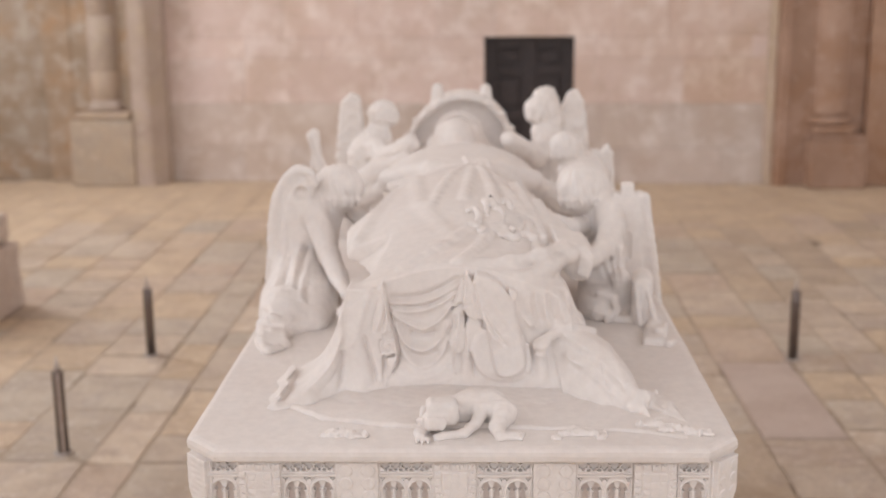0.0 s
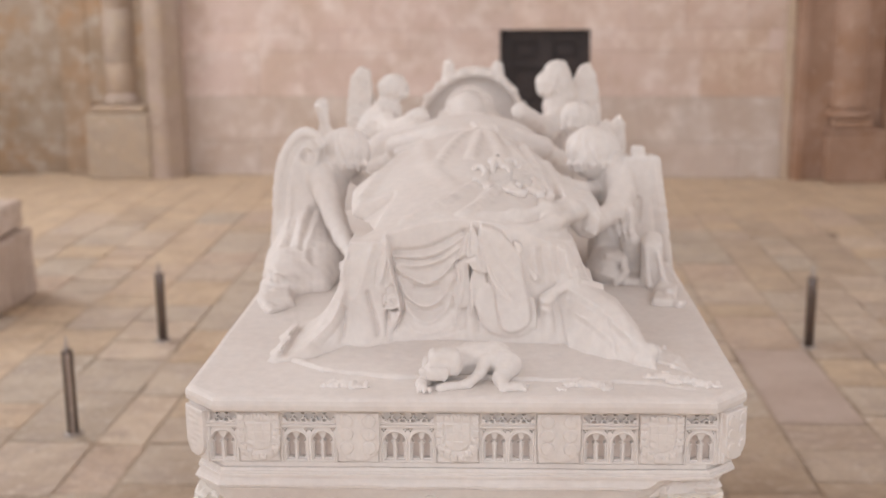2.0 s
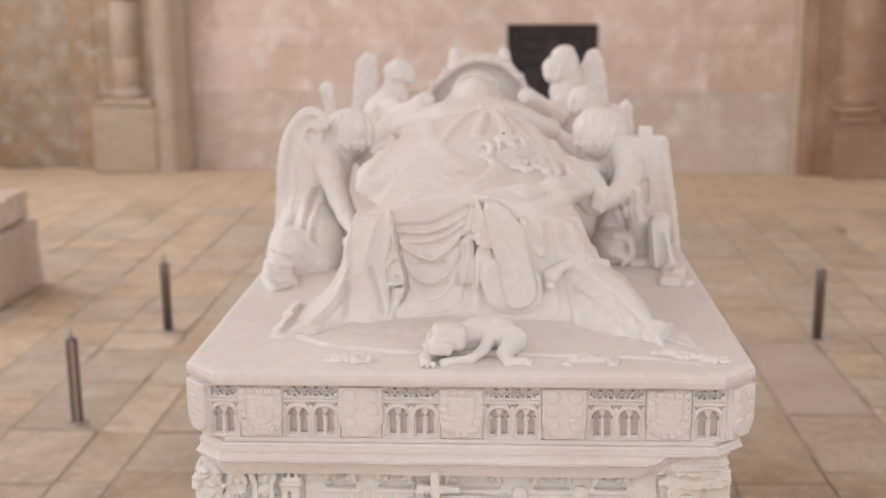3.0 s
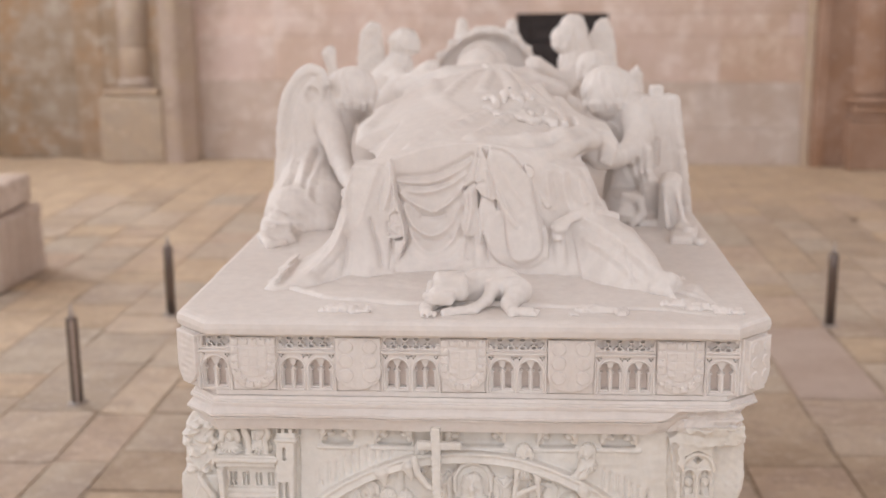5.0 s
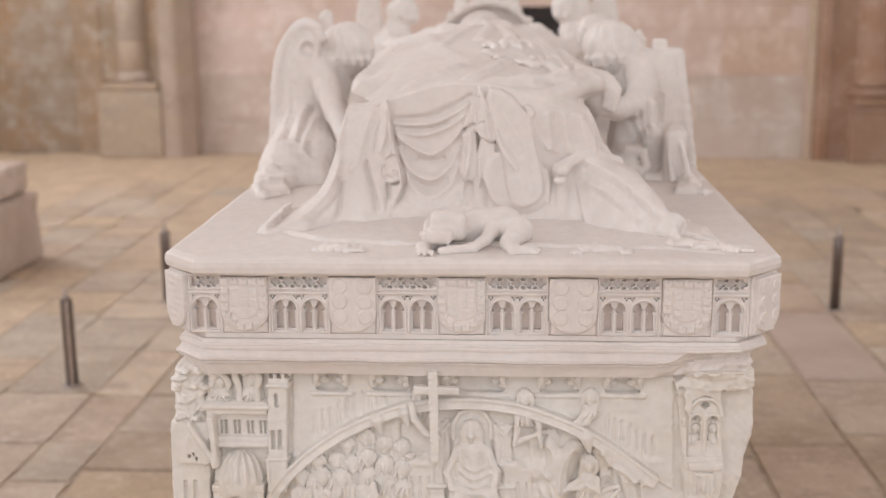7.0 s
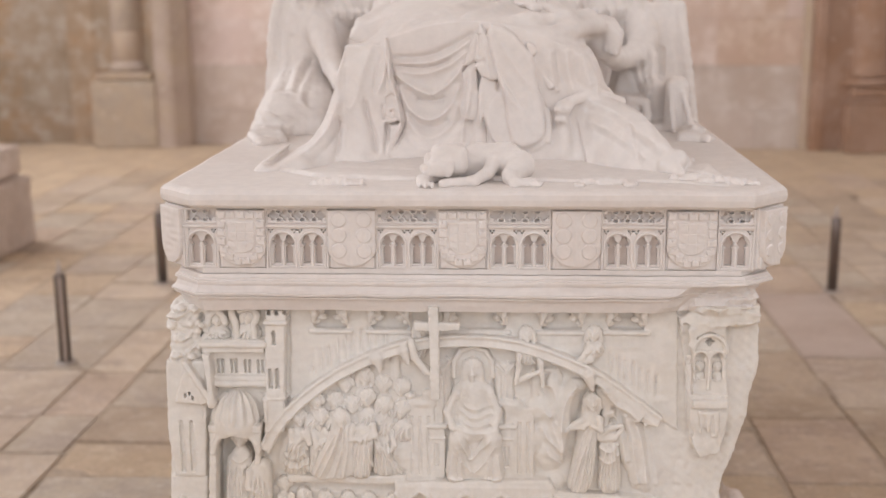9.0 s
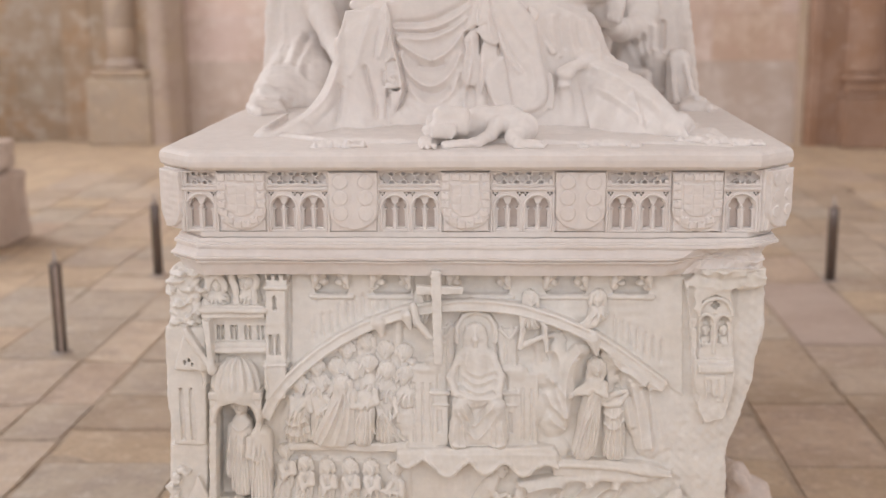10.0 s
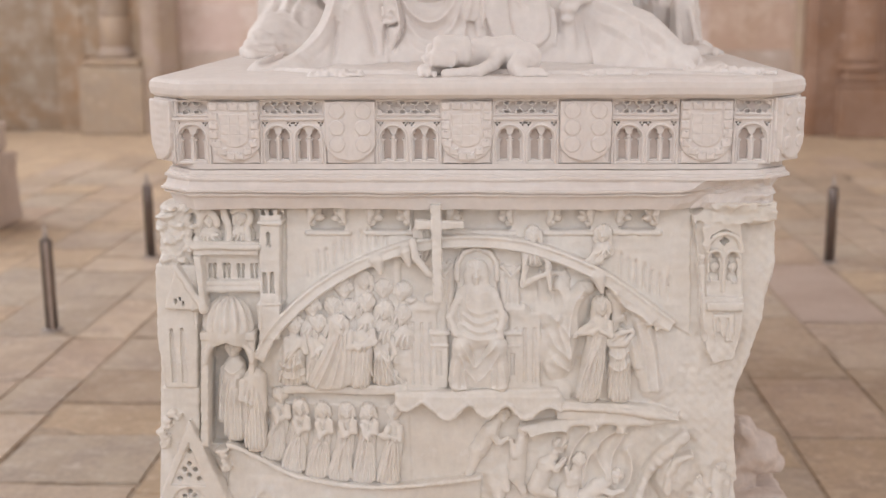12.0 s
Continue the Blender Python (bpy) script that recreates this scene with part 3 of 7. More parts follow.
part("frieze_top", courses(X0, X1, Y0, Y1, 0.07, [(-0.03, 1.5962), (-0.008, 1.5964), (-0.008, 1.599), (-0.03, 1.5995)]), TOMB, tomb)
part("frieze_base", courses(X0, X1, Y0, Y1, 0.07, [(-0.03, 1.4572), (-0.014, 1.4574), (-0.014, 1.468), (-0.03, 1.4682)]), TOMB, tomb)
CORNICE = [(-0.066, 1.372), (-0.018, 1.375), (-0.013, 1.388), (-0.009, 1.400), (-0.006, 1.4035), (0.001, 1.405), (0.002, 1.4085), (-0.002, 1.4095), (-0.001, 1.4115), (0.007, 1.413), (0.0075, 1.4175), (0.004, 1.4185), (-0.001, 1.424), (-0.004, 1.432),
           (-0.004, 1.4365), (0.001, 1.4375), (0.0005, 1.443), (-0.004, 1.4445), (-0.004, 1.447), (-0.008, 1.449), (-0.010, 1.4555), (-0.030, 1.457)]
part("cornice", courses(X0, X1, Y0, Y1, 0.065, CORNICE, 0.0022, broken=True), TOMB, tomb, "moulded cornice, one corner broken off")

# effigy under a great mantle, feet towards the near end: the body, then the finely folded cloth over the feet
TOPLINE = ((2.78, 1.925), (2.86, 1.955), (3.1, 1.995), (3.43, 2.022), (3.8, 2.045), (4.2, 2.02), (4.7, 1.98), (5.2, 1.93), (5.8, 1.85), (6.2, 1.80))
WIDE = ((2.78, 0.300), (3.0, 0.325), (3.2, 0.345), (3.46, 0.362), (3.7, 0.300), (4.0, 0.245), (4.5, 0.255), (5.2, 0.27), (6.2, 0.25))


def mound(x, y, z):
    """The mantle: a broad, gently arched top with a sharp side edge, drawn in below it."""
    ax = np.abs(x + 0.006)
    top = np.interp(y, [a for a, b in TOPLINE], [b for a, b in TOPLINE]) + 0.018
    w = np.interp(y, [a for a, b in WIDE], [b for a, b in WIDE])
    over = top - 0.105 * (ax / w) ** 2.0
    side = w - 0.135 * rise(y, 2.90, 3.02) * (1 - rise(z, 1.865, 1.925)) * (1 - rise(y, 3.7, 4.0))
    a, b, k = (z - over) * 0.9, (ax - side) * 0.85, 0.045
    q = np.maximum(k - np.abs(a - b), 0) / k
    return np.maximum(a, b) + q * q * k * 0.25


def curtain(x, z):
    """Depth of the cloth that hangs over the feet, with the legs pressing through."""
    left = np.exp(-((x + 0.262) / 0.050) ** 2)
    right = np.exp(-((x - 0.120) / 0.060) ** 2)
    hollow = np.exp(-((x + 0.075) / 0.07) ** 2) * rise(1.93 - z, 0, 0.12)
    deep = 0.034 * left * rise(1.965 - z, 0, 0.1) + 0.044 * right * rise(1.965 - z, 0, 0.1) * rise(z, 1.655, 1.70) - 0.016 * hollow
    deep = deep + 0.030 * rise(1.715 - z, 0, 0.07)
    return 2.842 - deep


def robe_left(x, y, z):
    """The train that spreads over the slab, a concave sheet with folds along it."""
    u = np.clip((-0.29 - x) / 0.20, 0, 1.3)
    edge = 2.815 - 0.19 * u
    fold = np.sin((y - edge) * 85 / (1 + 0.8 * u) + u * 2.0)
    h = 1.632 + 0.265 * (1 - np.clip(u, 0, 1)) ** 2.9 + 0.016 * rise(1.08 - u, 0, 0.2) + 0.004 * fold * rise(u, 0.0, 0.3)
    h = h - 0.05 * rise(y, 2.95, 3.15)
    low = np.clip((h - z) / (h - 1.60), 0, 1)
    wave = np.sin(low * 15 + u * 2)
    edge = edge + 0.05 * (1 - low) ** 2 * rise(u, 0.05, 0.3) - 0.005 * np.maximum(wave, -0.3) * rise(u, 0.02, 0.2)
    return np.maximum(np.maximum((z - h) * 0.6, (edge - y) * 0.6), np.maximum((y - 2.93 - 0.30 * u) * 0.8, x + 0.2))


def sheet_right(x, y, z):
    """The cloth that falls from the lifted edge of the mantle to the slab."""
    u = np.clip((x - 0.22) / 0.20, 0, 1.4)
    fold = np.sin((x - 0.2) * 95 + (1.9 - z) * 12)
    front_y = 2.865 + 0.10 * u - 0.05 * (1.9 - z) / 0.25 - 0.002 * fold
    h = 1.90 - 0.10 * rise(u, 0.30, 0.58) - 0.18 * rise(u, 0.58, 0.80)
    return np.maximum(np.maximum((z - h) * 0.7, (front_y - y) * 0.8), np.maximum(y - front_y - 0.10, np.maximum(0.15 - x, (x - 0.52) * 0.8)))


def shoulder(x, y, z):
    """Lets the cloth fall away over the outer leg, so that the mantle's corner stands free behind it."""
    cap = np.interp(x, [-0.36, -0.32, -0.308, -0.263, -0.233, -0.205, -0.17], [1.80, 1.846, 1.889, 1.919, 1.942, 1.965, 2.1])
    behind = np.interp(x, [-0.40, -0.30, -0.262, -0.22], [0.16, 0.13, 0.05, 0.0])
    return (z - cap + behind * rise(y, 2.865, 2.90) * (1 - rise(y, 3.04, 3.16))) * 0.6


front = Clay((-0.56, 2.56, 1.612), (0.60, 3.14, 2.06), 0.0031, 1)
front.form((-0.6, 2.50, 1.605), (0.64, 3.2, 2.2), lambda x, y, z: np.maximum(np.maximum(np.maximum(mound(x, y, z), (curtain(x, z) - y) * 0.8), y - 3.07), shoulder(x, y, z)), 0.0)
front.form((-0.6, 2.55, 1.605), (-0.15, 3.2, 2.0), robe_left, 0.02)
front.form((0.12, 2.62, 1.605), (0.62, 3.12, 2.0), sheet_right, 0.012)


def crease(pts, amp, width, rounds=2):
    """A crest (or, below nought, a valley) of the hanging cloth along (x, z) points."""
    front.press(eased(pts, rounds), amp, width, 2.66, 2.96, 1.5)


def sheet(pts, y0, y1, soft=0.005, k=0.004, rounds=1):
    """A layer of cloth with a clear edge, laid over what hangs behind it."""
    front.prism(eased(pts, rounds, True) if rounds else pts, y0, y1, soft, k)


# swags between the two gathers: shallow at the top, a sharp fold where they meet, wide loops below
for amp, width, pts in (
        (-0.011, 0.007, [(-0.181, 1.883), (-0.100, 1.883), (-0.041, 1.910), (0.007, 1.939)]),
        (0.009, 0.006, [(-0.177, 1.872), (-0.100, 1.867), (-0.042, 1.891), (0.004, 1.926)]),
        (-0.007, 0.004, [(-0.175, 1.864), (-0.100, 1.856), (-0.047, 1.875)]),
        (0.008, 0.007, [(-0.175, 1.853), (-0.107, 1.840), (-0.042, 1.867), (-0.004, 1.899)]),
        (0.013, 0.008, [(-0.178, 1.848), (-0.140, 1.815), (-0.093, 1.794)]),
        (0.012, 0.008, [(-0.012, 1.869), (-0.048, 1.820), (-0.093, 1.794)]),
        (-0.011, 0.007, [(-0.127, 1.783), (-0.093, 1.777), (-0.059, 1.786)]),
        (-0.006, 0.008, [(-0.156, 1.815), (-0.132, 1.793), (-0.121, 1.782)]),
        (0.014, 0.010, [(-0.173, 1.818), (-0.141, 1.754), (-0.093, 1.730), (-0.048, 1.763), (-0.023, 1.820)]),
        (-0.008, 0.008, [(-0.163, 1.774), (-0.128, 1.727), (-0.091, 1.710), (-0.048, 1.735)]),
        (0.012, 0.011, [(-0.165, 1.774), (-0.132, 1.707), (-0.091, 1.688), (-0.045, 1.721), (-0.023, 1.782)]),
        (0.008, 0.010, [(-0.150, 1.699), (-0.119, 1.668), (-0.084, 1.666), (-0.043, 1.682), (-0.021, 1.721)])):
    crease(pts, amp, width)
front.limb(at_depth(2.832, eased([(-0.178, 1.668), (-0.142, 1.654), (-0.091, 1.650), (-0.043, 1.657), (-0.005, 1.671)])), 0.007, 0.006)
# the near gather: an overlaid pleat with a stepped hem, a curl under it and a little prop
sheet([(-0.197, 1.937), (-0.210, 1.902), (-0.226, 1.861), (-0.242, 1.792), (-0.220, 1.806), (-0.215, 1.784), (-0.189, 1.799), (-0.174, 1.807), (-0.182, 1.869), (-0.191, 1.917)], 2.812, 2.86, 0.004, 0.005)
sheet([(-0.218, 1.805), (-0.215, 1.770), (-0.211, 1.742), (-0.201, 1.731), (-0.179, 1.737), (-0.167, 1.753), (-0.175, 1.805)], 2.822, 2.87, 0.004, 0.004)
crease([(-0.196, 1.915), (-0.197, 1.853), (-0.215, 1.802)], 0.007, 0.005)
crease([(-0.188, 1.888), (-0.184, 1.842), (-0.190, 1.802)], 0.006, 0.004)
crease([(-0.192, 1.902), (-0.192, 1.842), (-0.202, 1.796)], -0.006, 0.003)
crease([(-0.207, 1.888), (-0.219, 1.853), (-0.225, 1.804)], -0.005, 0.003)
crease([(-0.204, 1.777), (-0.207, 1.755), (-0.201, 1.738)], -0.006, 0.003)
CURL = [(-0.197, 1.737), (-0.178, 1.737), (-0.166, 1.751), (-0.173, 1.766), (-0.188, 1.767), (-0.194, 1.756), (-0.183, 1.749)]
front.limb(at_depth(2.820, eased(CURL)), 0.0042, 0.002)
front.block((-0.178, 2.838, 1.684), (0.0115, 0.016, 0.042), 0.003, 0.003)
crease([(-0.198, 1.730), (-0.200, 1.658)], -0.007, 0.003, 0)
# its trailing edge runs down in an S
crease([(-0.188, 1.891), (-0.180, 1.850), (-0.169, 1.807), (-0.157, 1.757), (-0.154, 1.729), (-0.164, 1.699), (-0.181, 1.671)], -0.012, 0.0036)
crease([(-0.193, 1.899), (-0.186, 1.850), (-0.176, 1.807), (-0.164, 1.757), (-0.162, 1.729), (-0.172, 1.702)], 0.010, 0.005)
# the far gather
sheet([(0.016, 1.954), (0.003, 1.914), (-0.013, 1.865), (-0.018, 1.849), (-0.012, 1.817), (-0.026, 1.759), (-0.009, 1.741), (0.010, 1.736), (0.022, 1.800), (0.018, 1.882)], 2.818, 2.87, 0.004, 0.005)
sheet([(0.021, 1.852), (0.020, 1.721), (0.030, 1.748), (0.041, 1.741), (0.048, 1.770), (0.064, 1.796), (0.060, 1.836)], 2.812, 2.87, 0.004, 0.004)
sheet([(0.020, 1.958), (0.010, 1.873), (0.012, 1.859), (0.030, 1.841), (0.065, 1.829), (0.058, 1.867), (0.045, 1.915), (0.029, 1.958)], 2.800, 2.87, 0.004, 0.004)
for amp, width, pts in (
        (-0.010, 0.0035, [(-0.017, 1.852), (-0.004, 1.865), (0.010, 1.872)]),
        (-0.007, 0.003, [(0.010, 1.871), (0.023, 1.876), (0.037, 1.880)]),
        (-0.004, 0.0035, [(0.018, 1.868), (0.019, 1.800), (0.020, 1.732), (0.009, 1.696), (-0.008, 1.673)]),
        (-0.005, 0.0035, [(0.030, 1.756), (0.031, 1.723), (0.037, 1.696), (0.045, 1.672)]),
        (0.007, 0.006, [(0.025, 1.800), (0.026, 1.732), (0.023, 1.673)]),
        (0.007, 0.005, [(0.002, 1.852), (0.002, 1.800), (-0.007, 1.748)]),
        (-0.006, 0.004, [(-0.006, 1.841), (-0.005, 1.800), (-0.016, 1.759)]),
        (-0.006, 0.0035, [(0.024, 1.941), (0.021, 1.906), (0.021, 1.882)]),
        (0.006, 0.005, [(0.037, 1.914), (0.042, 1.873), (0.048, 1.838)]),
        (0.008, 0.006, [(-0.004, 1.800), (-0.015, 1.732), (-0.018, 1.684)])):
    crease(pts, amp, width)
front.limb([(0.020, 2.836, 1.799), (0.024, 2.832, 1.666)], [0.012, 0.016], 0.010)
# leg under the cloth at one side: a smooth swell edged by soft pulls
crease([(-0.247, 1.787), (-0.239, 1.743), (-0.226, 1.701), (-0.220, 1.662)], -0.012, 0.006)
crease([(-0.228, 1.913), (-0.249, 1.850), (-0.269, 1.782), (-0.286, 1.762)], 0.005, 0.009)
crease([(-0.311, 1.751), (-0.309, 1.698), (-0.317, 1.648)], -0.010, 0.006)
front.limb([(-0.31, 2.812, 1.648), (-0.25, 2.792, 1.647), (-0.20, 2.806, 1.647)], [0.008, 0.011, 0.008], 0.012)
# broad apron with a rounded hem over a second, wider border
BORDER = [(0.029, 1.763), (0.040, 1.719), (0.056, 1.683), (0.099, 1.661), (0.159, 1.663), (0.188, 1.692), (0.185, 1.749), (0.168, 1.803), (0.067, 1.817)]
sheet(BORDER, 2.806, 2.88, 0.009, 0.006, 2)
TONGUE = [(0.034, 1.961), (0.090, 1.952), (0.133, 1.904), (0.150, 1.880), (0.153, 1.837), (0.168, 1.781), (0.178, 1.735), (0.176, 1.702), (0.154, 1.683), (0.122, 1.674), (0.098, 1.688), (0.088, 1.734), (0.083, 1.789), (0.059, 1.864)]
sheet(TONGUE, 2.787, 2.88, 0.012, 0.004)
for amp, width, pts in (
        (0.006, 0.006, [(0.062, 1.861), (0.078, 1.816), (0.115, 1.767)]),
        (-0.005, 0.005, [(0.067, 1.864), (0.088, 1.816), (0.126, 1.770)]),
        (0.004, 0.008, [(0.072, 1.920), (0.104, 1.864), (0.141, 1.818)]),
        (0.004, 0.010, [(0.134, 1.805), (0.147, 1.751), (0.150, 1.707)])):
    crease(pts, amp, width)
sheet([(0.127, 1.922), (0.151, 1.912), (0.155, 1.896), (0.144, 1.885)], 2.796, 2.86, 0.003, 0.003)
front.limb(at_depth(2.822, eased([(0.152, 1.884), (0.165, 1.849), (0.187, 1.814)])), 0.0045, 0.004)
front.limb(at_depth(2.815, eased([(0.182, 1.763), (0.188, 1.727), (0.184, 1.689)])), 0.006, 0.004)
# edge of the mantle, lifted into a roll that runs back to the hand


def mantle_roll(c):
    """The edge of the mantle, lifted into a roll that runs back to the hand."""
    c.limb([(0.10, 2.855, 1.930), (0.17, 2.86, 1.928), (0.24, 2.93, 1.942), (0.30, 3.04, 1.950), (0.335, 3.14, 1.945)], [0.014, 0.020, 0.022, 0.022, 0.020], 0.016)
    c.limb([(0.06, 2.88, 1.965), (0.14, 2.90, 1.968), (0.22, 2.96, 1.972), (0.29, 3.07, 1.975)], [0.008, 0.012, 0.013, 0.013], 0.03)


def on_mantle(x, y):
    """Height of the mantle's top."""
    w = float(np.interp(y, [a for a, b in WIDE], [b for a, b in WIDE]))
    return float(np.interp(y, [a for a, b in TOPLINE], [b for a, b in TOPLINE])) + 0.018 - 0.105 * (abs(x + 0.006) / w) ** 2


def mantle_pulls(c):
    """Soft pulls that spread from the hands over the mantle down to its hem."""
    for pts, r in (([(0.035, 4.0), (0.025, 3.7), (0.01, 3.42)], 0.008), ([(0.06, 3.95), (0.085, 3.7), (0.10, 3.45)], 0.008), ([(0.08, 3.95), (0.14, 3.65), (0.20, 3.32)], 0.008), ([(0.02, 4.0), (-0.05, 3.7), (-0.09, 3.35)], 0.006),
                   ([(0.03, 3.12), (-0.04, 2.97), (-0.15, 2.88)], 0.006), ([(0.08, 3.08), (0.05, 2.97), (0.0, 2.87)], 0.006)):
        c.limb([(x, y, on_mantle(x, y) - r * 0.45) for x, y in eased(pts, 2)], r, 0.022)


mantle_roll(front)
mantle_pulls(front)
# knot of cloth and the long train beside it
kx, kz = (0.217, 1.768)
front.ball((kx, 2.80, kz), (0.022, 0.03, 0.018), 0.006)
front.ball((kx - 0.004, 2.795, kz - 0.024), (0.015, 0.016, 0.012), 0.006)
front.limb([(kx, 2.82, kz - 0.02), (kx + 0.005, 2.83, 1.66)], [0.014, 0.018], 0.012)
for a, b in (((0.185, 1.90), (0.205, 1.80)), ((0.225, 1.90), (0.245, 1.80)), ((0.265, 1.89), (0.285, 1.815))):
    crease([a, ((a[0] + b[0]) / 2 - 0.006, (a[1] + b[1]) / 2), b], 0.007, 0.010)
    crease([(a[0] + 0.017, a[1]), ((a[0] + b[0]) / 2 + 0.012, (a[1] + b[1]) / 2), (b[0] + 0.012, b[1] + 0.02)], -0.004, 0.008)
front.limb([(kx + 0.012, 2.81, kz + 0.012), (0.29, 2.86, 1.800), (0.36, 2.90, 1.775)], [0.013, 0.012, 0.010], 0.010)


def train(x, y, z):
    """A broad flat length of cloth that comes forward over the slab."""
    u = (x - 0.25) / 0.19
    face = 2.850 - 0.150 * u - 0.050 * (1.762 - z) / 0.11 + 0.006 * np.sin(x * 46 + z * 20) + 0.004 * np.sin(x * 110 - z * 60)
    top = np.interp(x, [0.24, 0.325, 0.40, 0.45, 0.487, 0.52], [1.800, 1.780, 1.748, 1.695, 1.645, 1.60]) + 0.12 * np.minimum(y - face, 0.05)
    a, b = (face - y) * 0.72, (z - top) * 0.9
    q = np.maximum(0.04 - np.abs(a - b), 0) / 0.04
    return np.maximum(np.maximum(a, b) + q * q * 0.010, np.maximum(np.maximum(0.250 + 0.02 * (1.76 - z) / 0.1 - x, x - 0.475 + 0.5 * (z - 1.65)), y - face - 0.13))


front.form((0.20, 2.56, 1.605), (0.52, 3.1, 1.83), train, 0.010)
front.limb([(0.43, 2.69, 1.690), (0.462, 2.68, 1.655), (0.485, 2.70, 1.642), (0.51, 2.76, 1.650)], [0.014, 0.013, 0.010, 0.009], 0.010)
front.limb([(0.440, 2.655, 1.655), (0.468, 2.675, 1.668), (0.486, 2.71, 1.660)], [0.017, 0.018, 0.014], 0.014)
for amp, pts in ((0.007, [(0.275, 1.785), (0.34, 1.762), (0.42, 1.70)]), (-0.005, [(0.27, 1.765), (0.335, 1.742), (0.41, 1.685)]), (0.006, [(0.28, 1.74), (0.34, 1.712), (0.40, 1.665)]), (-0.004, [(0.29, 1.718), (0.345, 1.69), (0.385, 1.655)])):
    front.press(eased(pts), amp, 0.010, 2.58, 2.95)
front.press(eased([(0.368, 1.735), (0.380, 1.69), (0.388, 1.65)]), -0.005, 0.003, 2.58, 2.85)
front.press(eased([(0.27, 1.735), (0.33, 1.728), (0.41, 1.715)]), 0.004, 0.010, 2.58, 2.85)
for amp, pts in ((0.010, [(-0.32, 1.86), (-0.35, 1.77), (-0.41, 1.69), (-0.47, 1.655)]), (-0.008, [(-0.315, 1.82), (-0.34, 1.745), (-0.39, 1.685), (-0.45, 1.652)]), (0.009, [(-0.305, 1.79), (-0.33, 1.72), (-0.38, 1.67), (-0.44, 1.645)]), (-0.008, [(-0.30, 1.74), (-0.32, 1.69), (-0.36, 1.655)])):
    front.press(eased(pts), amp, 0.008, 2.58, 3.0)
front.limb([(-0.33, 2.80, 1.634), (-0.39, 2.72, 1.634), (-0.46, 2.67, 1.634)], [0.018, 0.018, 0.014], 0.03)
for i in range(5):
    a = i / 4
    front.limb([(0.46 + 0.02 * a, 2.72 + 0.08 * a, 1.638), (0.52 + 0.03 * a * (1 - a) * 2, 2.64 + 0.09 * a, 1.638), (0.565 - 0.02 * a, 2.58 + 0.08 * a, 1.636)], [0.012, 0.009 + 0.003 * (i % 3), 0.005], 0.010)
front.weather(0.0006, 0.34, 1)

effigy = Clay((-0.60, 2.82, 1.605), (0.64, 6.30, 2.24), 0.0064)

effigy.form((-0.6, 2.8, 1.605), (0.64, 6.3, 2.2), lambda x, y, z: np.maximum(np.maximum(mound(x, y, z), 2.87 - y), np.where(y < 3.17, shoulder(x, y, z), -1.0)), 0.0)
effigy.form((-0.6, 2.9, 1.605), (-0.15, 3.3, 2.0), lambda x, y, z: robe_left(x, y, z) + 0.005, 0.02)
effigy.prism([(0.27, 1.985), (0.36, 1.962), (0.385, 1.93), (0.375, 1.872), (0.35, 1.855), (0.318, 1.862), (0.285, 1.90)], 3.10, 3.30, 0.022, 0.012)
for i in range(3):
    effigy.limb([(0.345 + 0.012 * i, 3.10, 1.935 - 0.012 * i), (0.335 + 0.012 * i, 3.095, 1.885 - 0.006 * i)], [0.010, 0.007], 0.004)
mantle_roll(effigy)
# curled ornaments and long pulls on the mantle
mantle_pulls(effigy)
trim = Clay((-0.02, 2.96, 1.95), (0.27, 3.52, 2.08), 0.0027, 1)
for cx, cy, rx, ry, a0, a1 in ((0.036, 3.20, 0.020, 0.085, 130, -110), (0.092, 3.27, 0.014, 0.12, 200, 20), (0.115, 3.22, 0.012, 0.10, 120, -60), (0.150, 3.12, 0.017, 0.05, 0, 340), (0.180, 3.20, 0.016, 0.075, 150, -100), (0.205, 3.17, 0.011, 0.05, 60, -200), (0.135, 3.36, 0.016, 0.06, 180, 0)):
    trim.limb([(x, y, on_mantle(x, y) + 0.008) for x, y in ((cx + rx * math.cos(radians(a0 + (a1 - a0) * t / 10)), cy + ry * math.sin(radians(a0 + (a1 - a0) * t / 10))) for t in range(11))], [0.0070 + 0.0003 * i for i in range(11)], 0.010)
trim.ball((0.150, 3.12, on_mantle(0.150, 3.12) + 0.015), (0.009, 0.014, 0.010), 0.002)
for cx, cy, r in ((0.065, 3.10, 0.012), (0.10, 3.14, 0.014), (0.125, 3.10, 0.012), (0.165, 3.27, 0.014), (0.08, 3.40, 0.013), (0.20, 3.27, 0.012), (0.215, 3.08, 0.012)):
    trim.ball((cx, cy, on_mantle(cx, cy) + 0.004), (r * 1.4, r * 3.6, r * 0.8), 0.012)
effigy.ball((0.12, 3.24, on_mantle(0.12, 3.24) - 0.004), (0.055, 0.10, 0.016), 0.03)
effigy.limb([(0.24, 3.6, 1.985), (0.27, 3.3, 1.955), (0.31, 3.05, 1.945)], [0.022, 0.020, 0.016], 0.02)
effigy.limb([(0.18, 3.75, 2.02), (0.21, 3.45, 1.995), (0.24, 3.15, 1.975)], [0.016, 0.016, 0.012], 0.02)
effigy.limb([(0.06, 3.9, 2.055), (0.10, 3.6, 2.035), (0.12, 3.35, 2.02)], [0.012, 0.012, 0.010], 0.02)
effigy.limb([(-0.22, 3.75, 1.985), (-0.27, 3.45, 1.965), (-0.30, 3.2, 1.955)], [0.016, 0.014, 0.010], 0.04)
